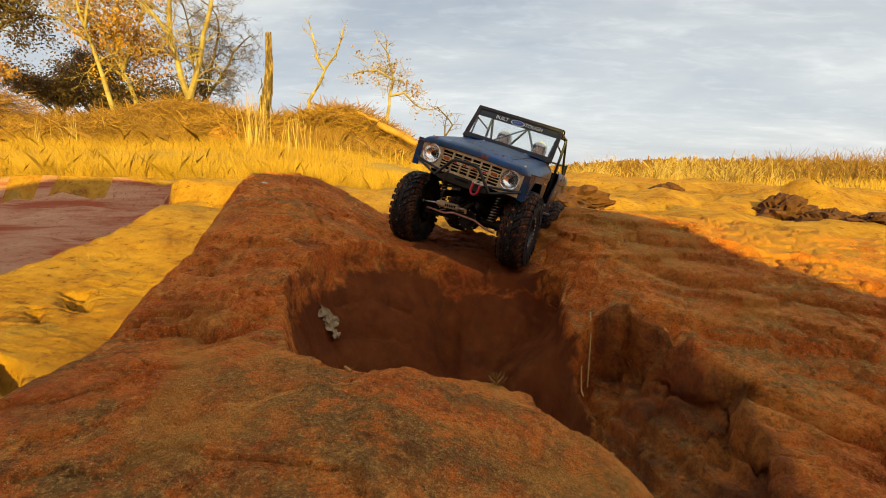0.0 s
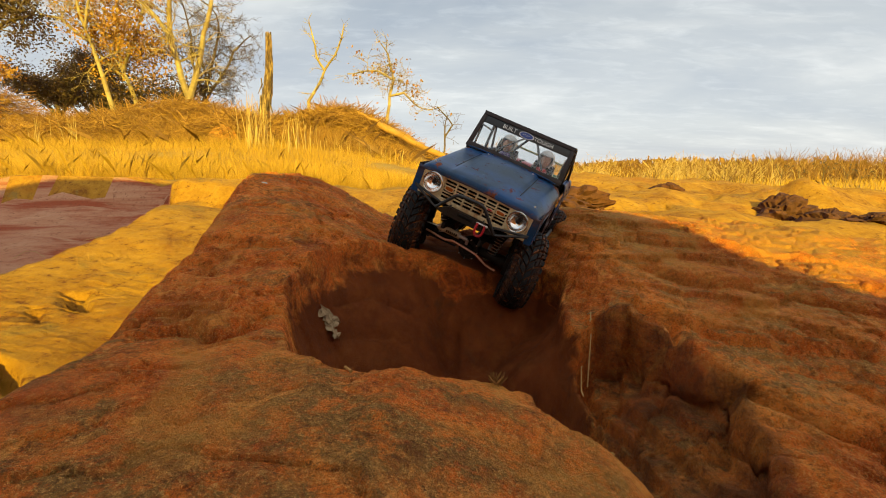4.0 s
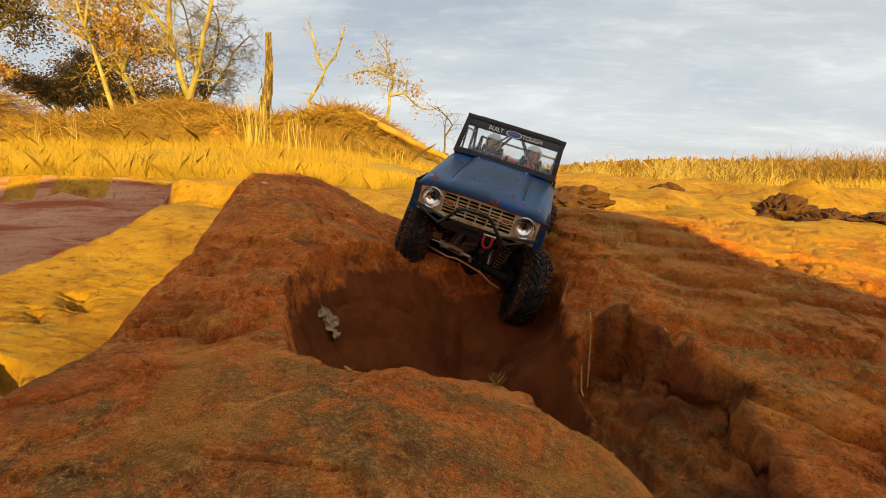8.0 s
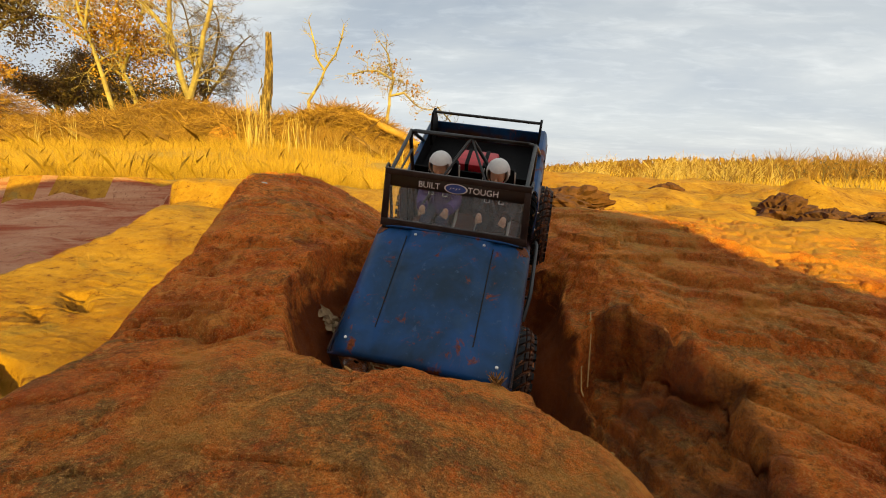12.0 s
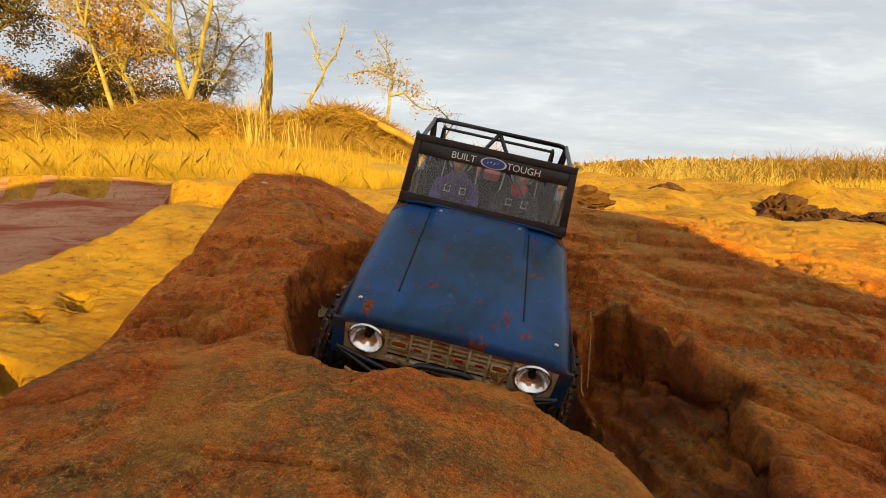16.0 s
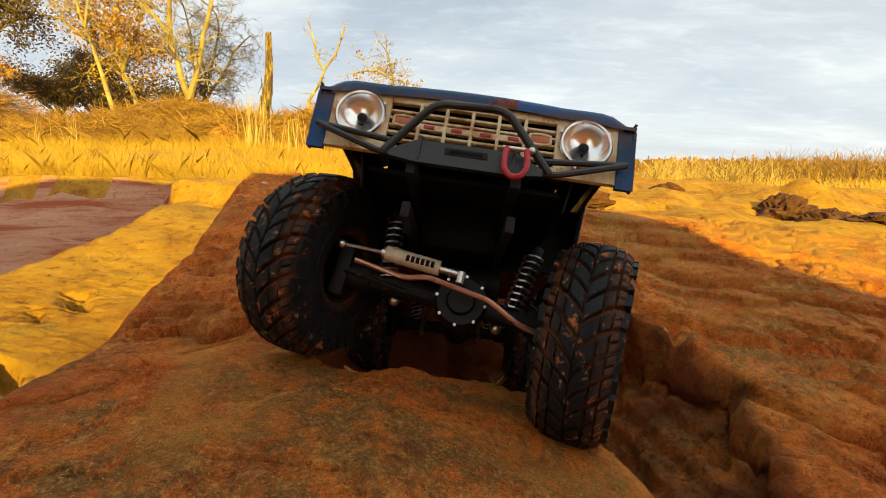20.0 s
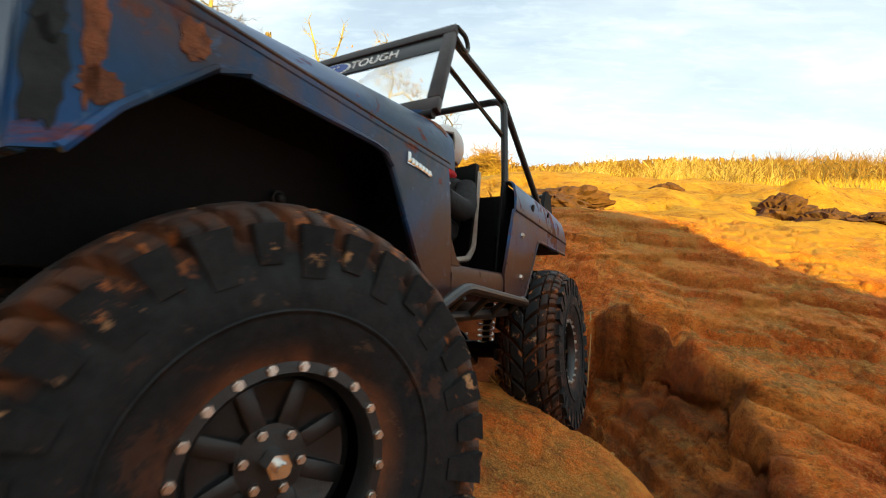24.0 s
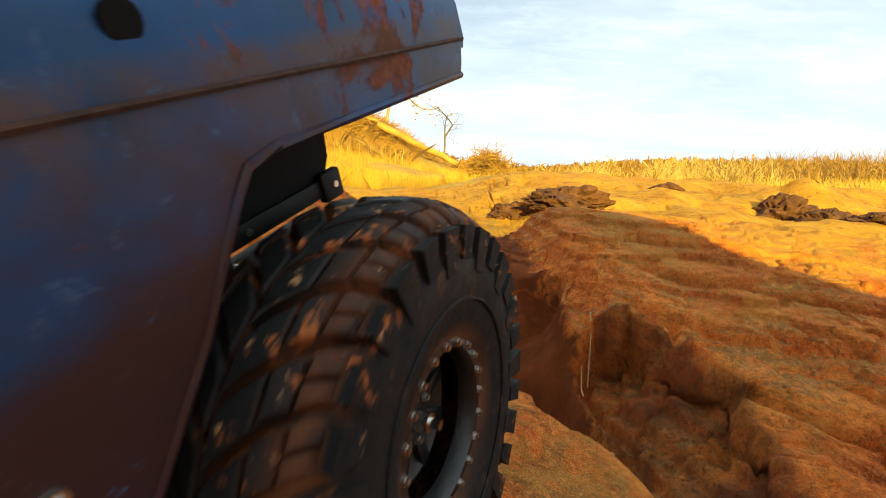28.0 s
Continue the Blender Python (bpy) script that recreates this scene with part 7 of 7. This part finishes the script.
def far_wood():
    """Distant leafless woods as a ragged band of stems and twig clumps."""
    rnd = random.Random(77)
    soup = Soup()
    for k in range(10000):
        d = rnd.uniform(55, 85)
        x = rnd.uniform(-0.30, 1.15) * d
        p = Vector((x, d, ground_z(x, d)))
        h = (0.9 + 1.2 * (0.5 + 0.5 * math.sin(x * 0.21 + 2 * math.sin(x * 0.083)))) * rnd.uniform(0.5, 1.0)
        c = p + Vector((0, 0, h))
        u = Vector((rnd.gauss(0, 0.22), 0, rnd.gauss(0, 0.30)))
        soup.quad(p + Vector((rnd.gauss(0, 0.5), 0, h * (0.15 + 0.85 * rnd.random() ** 0.8))), u, Vector((rnd.uniform(-0.12, 0.12), 0.1, -h * rnd.uniform(0.06, 0.18))))
        if k % 6 == 0:
            soup.limb(p, c, 0.06, 0.02, 3)
    tagged(new("far_woods", soup.mesh("far_woods", [HAZE_TWIG])), "distant brown leafless woods", "woods", kind="stuff")


far_wood()


SHALE = simple("dark_red_shale", (0.105, 0.040, 0.026), 0.9, 0.0, 30, 0.5, 0.8, 0.2)
LEAFY = simple("bleached_dead_leaf", (0.33, 0.23, 0.13), 0.85, 0.0, 160, 0.25, 0.3, 0.2)


def outcrop(at, sx, sy, sz, seed, label):
    """A broken ledge of darker rock, layered and jagged."""
    bm = bmesh.new()
    bmesh.ops.create_icosphere(bm, subdivisions=5, radius=1.0)
    co = np.array([v.co[:] for v in bm.verts])
    k = 1 + 0.34 * fbm(co[:, 0] * 2.2 + co[:, 2] * 3, co[:, 1] * 2.2 + seed, seed, 4)
    v, e = cells(co[:, 0] * 3.0 + co[:, 1] * 1.3, co[:, 2] * 4.0 + co[:, 1] * 1.1, seed)
    k = k + 0.22 * v - 0.14 * sstep(0.10, 0.0, e)
    co = co * k[:, None] * np.array([sx, sy, sz])
    co[:, 2] = np.floor(co[:, 2] / sz * 4) / 4 * sz * 0.10 + co[:, 2] * 0.90
    for w, c in zip(bm.verts, co):
        w.co = c
    me = bpy.data.meshes.new("rock_outcrop"); bm.to_mesh(me); bm.free(); me.materials.append(SHALE)
    me.polygons.foreach_set("use_smooth", np.ones(len(me.polygons), bool)); me.set_sharp_from_angle(angle=radians(30))
    ob = tagged(new("rock_outcrop", me), label, "rock")
    ob.location = (at[0], at[1], ground_z(*at) - sz * 0.22)


outcrop((0.60, 2.22), 0.19, 0.16, 0.090, 3, "dark red broken rock ledge beside the pit")
outcrop((0.38, 2.40), 0.13, 0.09, 0.075, 4, "dark red broken rock ledge beside the pit")
outcrop((2.16, 2.88), 0.20, 0.16, 0.16, 5, "dark shaded outcrop in the sunlit sandstone")
outcrop((2.24, 2.62), 0.15, 0.14, 0.11, 6, "dark shaded outcrop in the sunlit sandstone")
outcrop((2.36, 2.42), 0.17, 0.10, 0.065, 8, "low dark outcrop in the sunlit sandstone")
outcrop((2.50, 2.36), 0.10, 0.08, 0.045, 12, "low dark outcrop in the sunlit sandstone")
SHALE = simple("orange_subsoil", (0.52, 0.22, 0.05), 0.9, 0.0, 12, 0.3, 0.8, 0.2)
outcrop(spot(408, 0, 10.4), 0.42, 0.25, 0.42, 9, "bare orange dirt face in the bank")
SHALE = simple("dark_brown_shale", (0.105, 0.040, 0.026), 0.9, 0.0, 30, 0.5, 0.8, 0.2)
outcrop((1.76, 3.60), 0.13, 0.09, 0.07, 7, "small dark ledge on the sandstone crest")


def stem(name, pts, r, mat, label, category):
    bm = bmesh.new()
    base = Vector(pts[0])
    tube(bm, [Vector(p) - base for p in pts], r, 6)
    me = bpy.data.meshes.new(name); bm.to_mesh(me); bm.free(); me.materials.append(mat)
    ob = tagged(new(name, me), label, category)
    ob.location = base


def on(x, y, up=0.0):
    return (x, y, ground_z(x, y) + up)


stem("twig", [on(-0.080, 0.336, 0.001), on(-0.074, 0.326, 0.004), on(-0.068, 0.318, 0.001)], 0.0012, STICK, "short dry twig on the pit's edge", "twig")
stem("dry_stalk", [on(0.198, 0.600, 0.004), on(0.199, 0.592, 0.010), on(0.197, 0.580, 0.012), on(0.193, 0.570, 0.008)], 0.0010, REED, "thin pale dry stalk against the pit wall", "stalk")
stem("dry_stalk", [on(0.182, 0.565, 0.004), on(0.178, 0.548, 0.012), on(0.172, 0.520, 0.008)], 0.0009, REED, "thin pale dry stalk against the pit wall", "stalk")
stem("twig", [on(0.112, 0.300, 0.002), on(0.113, 0.292, 0.006), on(0.116, 0.284, 0.002)], 0.0016, STICK, "dry twig lodged in the slot", "twig")
stem("twig", [on(0.110, 0.312, 0.002), on(0.106, 0.300, 0.006)], 0.0013, REED, "dry twig lodged in the slot", "twig")
for k, (x, y, dx, dy) in enumerate(((-1.95, 2.6, 0.22, 0.05), (-2.2, 2.9, -0.15, 0.1), (-2.0, 2.3, 0.16, -0.06), (-1.85, 2.9, 0.14, 0.1), (-2.35, 2.45, 0.12, 0.02))):
    stem("straw_stalk", [on(x, y, 0.008), on(x + dx * 0.5, y + dy * 0.5, 0.035), on(x + dx * 0.8, y + dy * 1.6, 0.03), on(x + dx * 1.3, y + dy, 0.008)], 0.0016, REED, "pale straw stalk lying on the red ground", "stalk")


def dead_leaves(at, n, size, seed, label, normal):
    """A clot of curled dead leaves clinging to the wall."""
    rs = random.Random(seed)
    bm = bmesh.new()
    q = Vector(normal).normalized().to_track_quat("Z", "Y")
    for k in range(n):
        c = Vector((rs.gauss(0, size * 0.5), rs.gauss(0, size * 1.0), 0.002 + 0.003 * rs.random()))
        w, h, a = size * rs.uniform(0.3, 0.7), size * rs.uniform(0.4, 0.9), rs.uniform(0, 6.3)
        ring = [Vector((w * math.cos(t) * (1 + 0.25 * math.sin(3 * t + a)), h * math.sin(t), 0.0025 * math.sin(2 * t + a))) for t in np.linspace(0, math.tau, 9, endpoint=False)]
        m = Matrix.Rotation(a, 3, "Z")
        top = [bm.verts.new(q @ (c + m @ p)) for p in ring]
        low = [bm.verts.new(q @ (c + m @ p - Vector((0, 0, 0.0007)))) for p in ring]
        bm.faces.new(top); bm.faces.new(low[::-1])
        for i in range(9):
            bm.faces.new((top[i], low[i], low[(i + 1) % 9], top[(i + 1) % 9]))
    me = bpy.data.meshes.new("dead_leaf_clump"); bm.to_mesh(me); bm.free(); me.materials.append(LEAFY)
    ob = tagged(new("dead_leaf_clump", me), label, "dead leaves")
    ob.location = at


dead_leaves(on(-0.146, 0.556, 0.003), 30, 0.0085, 4, "bleached dead leaves stuck on the pit wall", (0.72, -0.40, 0.55))


def tuft(at, n, h, seed, label):
    rs = random.Random(seed)
    soup = Soup()
    for k in range(n):
        d = Vector((rs.gauss(0, 0.7), rs.gauss(0, 0.7), 1)).normalized()
        q = d * h * rs.uniform(0.5, 1)
        soup.limb(Vector((rs.gauss(0, h * 0.15), rs.gauss(0, h * 0.15), 0)), q, 0.0008, 0.0003, 3)
    ob = tagged(new("dry_tuft", soup.mesh("dry_tuft", [STICK])), label, "grass tuft")
    ob.location = at


tuft(on(0.042, 0.336), 40, 0.012, 6, "small dark dry tuft on the pit's lip")


def seed_heads(at, h, n, seed):
    """Tall dead stalks that end in dark seed heads."""
    rs = random.Random(seed)
    ob = tagged(new("seed_head_plant"), "tall dead plant with dark round seed heads", "plant", group="dead seed-head plants")
    base = Vector(on(*at))
    ob.location = base
    soup = Soup()
    heads = []
    soup.limb(Vector((0, 0, -0.02)), Vector((0.01, 0, h * 0.6)), 0.006, 0.004, 5)
    for k in range(n):
        p = Vector((0.01 * k / n, 0, h * (0.45 + 0.15 * rs.random())))
        q = p + Vector((rs.uniform(-0.22, 0.22), rs.uniform(-0.05, 0.05), h * rs.uniform(0.15, 0.45)))
        soup.limb(p, q, 0.003, 0.002, 4)
        heads.append(q)
    o = new("stalk", soup.mesh("stalk", [DARKBARK])); o.parent = ob
    for q in heads:
        bm = bmesh.new(); ball(bm, q, 0.014, 1, 1, 0.8, 8)
        part("seed_head", bm, DARKBARK, ob)


for k, (u, h, n) in enumerate(((1375, 0.42, 5), (1405, 0.36, 4), (1448, 0.50, 7), (1490, 0.44, 6), (1515, 0.34, 5))):
    seed_heads(spot(u, 0, 7.2 + 0.2 * k), h, n, 60 + k)


def pebble(at, r, seed, label):
    rs = random.Random(seed)
    bm = bmesh.new()
    bmesh.ops.create_icosphere(bm, subdivisions=2, radius=r)
    for v in bm.verts:
        v.co = Vector((v.co.x * 1.3, v.co.y, v.co.z * 0.7)) * rs.uniform(0.85, 1.12)
    me = bpy.data.meshes.new("pebble"); bm.to_mesh(me); bm.free(); me.materials.append(PEBBLE)
    ob = tagged(new("pebble", me), label, "stone")
    ob.location = (at[0], at[1], at[2] + r * 0.4)


pebble(on(-0.335, 0.860), 0.0055, 3, "small pale pebble on the rock ridge")
# seconds, place and turn of the chassis, hub heights (front right, front left, rear right, rear left), steering
TRUCK_ROWS = [
    (0.00, 0.0685, 1.0024, -0.1894, -18.20, -3.62, -111.50, 0.085, 0.111, 0.090, 0.100, 0),
    (2.00, 0.0645, 0.9946, -0.1897, -20.52, -2.95, -111.68, 0.088, 0.112, 0.090, 0.100, -5),
    (2.50, 0.0617, 0.9863, -0.1921, -24.31, -1.13, -112.08, 0.088, 0.113, 0.090, 0.100, -7),
    (3.00, 0.0582, 0.9804, -0.1959, -25.91, -0.19, -111.36, 0.089, 0.113, 0.090, 0.100, -8),
    (3.50, 0.0569, 0.9613, -0.2029, -25.21, 1.93, -110.72, 0.092, 0.108, 0.090, 0.100, -9),
    (5.50, 0.0583, 0.9488, -0.2109, -20.46, 4.75, -107.59, 0.104, 0.087, 0.090, 0.100, -15),
    (8.00, 0.0567, 0.9400, -0.2144, -17.77, 7.23, -104.30, 0.098, 0.076, 0.090, 0.099, -15),
    (8.30, 0.0555, 0.9222, -0.2207, -15.86, 8.18, -103.56, 0.102, 0.081, 0.090, 0.099, -14),
    (8.50, 0.0560, 0.9197, -0.2284, -12.81, 13.71, -103.59, 0.105, 0.084, 0.090, 0.099, -14),
    (8.60, 0.0514, 0.8927, -0.2416, -9.63, 19.22, -103.73, 0.104, 0.085, 0.090, 0.099, -12),
    (8.70, 0.0393, 0.8700, -0.2549, -9.98, 31.54, -105.55, 0.103, 0.086, 0.090, 0.099, -10),
    (9.00, 0.0375, 0.8434, -0.2473, -8.55, 37.47, -106.35, 0.100, 0.090, 0.090, 0.099, -5),
    (11.00, 0.0323, 0.8221, -0.2447, -9.01, 38.48, -105.98, 0.102, 0.093, 0.090, 0.099, -2),
    (12.50, 0.0243, 0.7490, -0.2472, -8.85, 34.71, -106.61, 0.104, 0.095, 0.090, 0.099, -0),
    (14.50, 0.0258, 0.6943, -0.2581, -6.39, 27.93, -101.41, 0.106, 0.098, 0.090, 0.099, 2),
    (15.00, 0.0153, 0.6701, -0.2561, -10.05, 24.16, -99.79, 0.107, 0.099, 0.090, 0.099, 3),
    (15.50, 0.0080, 0.6509, -0.2598, -12.40, 20.26, -98.68, 0.107, 0.099, 0.090, 0.099, 3),
    (16.00, 0.0102, 0.6531, -0.2579, -13.38, 19.65, -100.20, 0.108, 0.100, 0.090, 0.099, 4),
    (16.50, 0.0014, 0.6232, -0.2659, -16.04, 11.47, -98.56, 0.113, 0.103, 0.090, 0.099, 6),
    (17.00, -0.0031, 0.5983, -0.2695, -16.11, 4.66, -97.04, 0.117, 0.107, 0.090, 0.099, 7),
    (17.50, -0.0009, 0.5587, -0.2817, -8.17, -6.03, -93.87, 0.122, 0.110, 0.090, 0.099, 9),
    (18.00, 0.0024, 0.5421, -0.2811, -4.99, -10.50, -93.60, 0.119, 0.107, 0.090, 0.099, 10),
    (18.50, -0.0018, 0.5251, -0.2780, -5.81, -12.53, -92.47, 0.116, 0.105, 0.090, 0.098, 10),
    (19.00, -0.0029, 0.4927, -0.2725, -5.58, -19.53, -91.76, 0.107, 0.100, 0.090, 0.098, 11),
    (19.50, 0.0004, 0.4685, -0.2525, -5.25, -23.51, -92.12, 0.105, 0.082, 0.090, 0.098, 13),
    (20.00, -0.0082, 0.4348, -0.2412, -8.88, -24.12, -91.40, 0.103, 0.080, 0.090, 0.098, 18),
    (20.50, -0.0154, 0.3991, -0.2332, -8.08, -25.57, -94.13, 0.096, 0.085, 0.090, 0.098, 23),
    (21.00, -0.0190, 0.3855, -0.2199, -2.58, -23.25, -97.88, 0.093, 0.085, 0.090, 0.098, 27),
    (21.50, -0.0281, 0.3658, -0.2136, -0.98, -18.66, -104.23, 0.091, 0.087, 0.090, 0.098, 28),
    (23.50, -0.0692, 0.2833, -0.2320, 4.30, -19.01, -117.45, 0.095, 0.097, 0.090, 0.098, 25),
    (24.00, -0.0706, 0.2761, -0.2250, 6.40, -14.71, -117.25, 0.095, 0.097, 0.090, 0.098, 25),
    (24.50, -0.0791, 0.2642, -0.2188, 6.19, -7.57, -118.30, 0.095, 0.099, 0.090, 0.097, 24),
    (25.00, -0.0816, 0.2572, -0.2161, 5.70, -3.74, -118.36, 0.095, 0.101, 0.090, 0.096, 22),
    (26.00, -0.0834, 0.2436, -0.2092, 4.66, 1.06, -119.04, 0.095, 0.106, 0.090, 0.094, 20),
    (26.30, -0.0968, 0.2435, -0.2006, -0.42, 5.25, -119.87, 0.095, 0.106, 0.090, 0.093, 19),
    (26.50, -0.1017, 0.2189, -0.1972, -2.22, 9.17, -119.44, 0.095, 0.106, 0.090, 0.093, 19),
    (26.70, -0.1141, 0.1977, -0.1945, -3.06, 13.03, -118.49, 0.095, 0.107, 0.091, 0.095, 18),
    (27.00, -0.1437, 0.1236, -0.2120, 1.82, 17.25, -115.14, 0.095, 0.107, 0.092, 0.097, 18),
    (27.50, -0.1451, 0.1141, -0.2163, 2.06, 17.47, -115.65, 0.095, 0.107, 0.095, 0.101, 16),
    (28.00, -0.1593, 0.0906, -0.2194, -0.42, 19.07, -115.62, 0.095, 0.108, 0.095, 0.100, 15),
]


# ---- motion ----
def motions():
    rows = [(r[0], pose(r[1], r[2], r[3] + EYE[2], r[4], r[5], r[6])) for r in TRUCK_ROWS]
    walk(truck, rows)
    for d in DOLLS:
        walk(d, rows)
    tilt = {"front": [], "rear": []}
    for r in TRUCK_ROWS:
        for key, a, b, x0 in (("front", r[7], r[8], 0.153), ("rear", r[9], r[10], -0.145)):
            tilt[key].append((r[0], pose(x0, 0, (a + b) / 2, math.degrees(math.atan2(b - a, 0.216)))))
    for key, (ax, x0) in AXLES.items():
        walk(ax, tilt[key])
    for i, key in enumerate(("FR", "FL", "RR", "RL")):
        w, x, y = WHEELS[key]
        spin, last, out = 0.0, None, []
        for (t, m), r in zip(rows, TRUCK_ROWS):
            c = m @ Vector((x, y, r[7 + i]))
            if last is not None:
                step = c - last
                spin += math.copysign(step.length, step.dot(m.to_3x3() @ Vector((1, 0, 0)))) / R_TYRE
            last = c
            lean = math.atan2(r[8] - r[7], 0.216) if i < 2 else math.atan2(r[10] - r[9], 0.216)
            steer = -r[11] if i < 2 else 0.0
            pin = math.copysign(0.076, y) if i < 2 else y
            out.append((t, pose(x, pin, r[7 + i], math.degrees(lean), 0, steer) @ Matrix.Translation((0, y - pin, 0)) @ Matrix.Rotation(spin, 4, "Y")))
        walk(w, out)


motions()
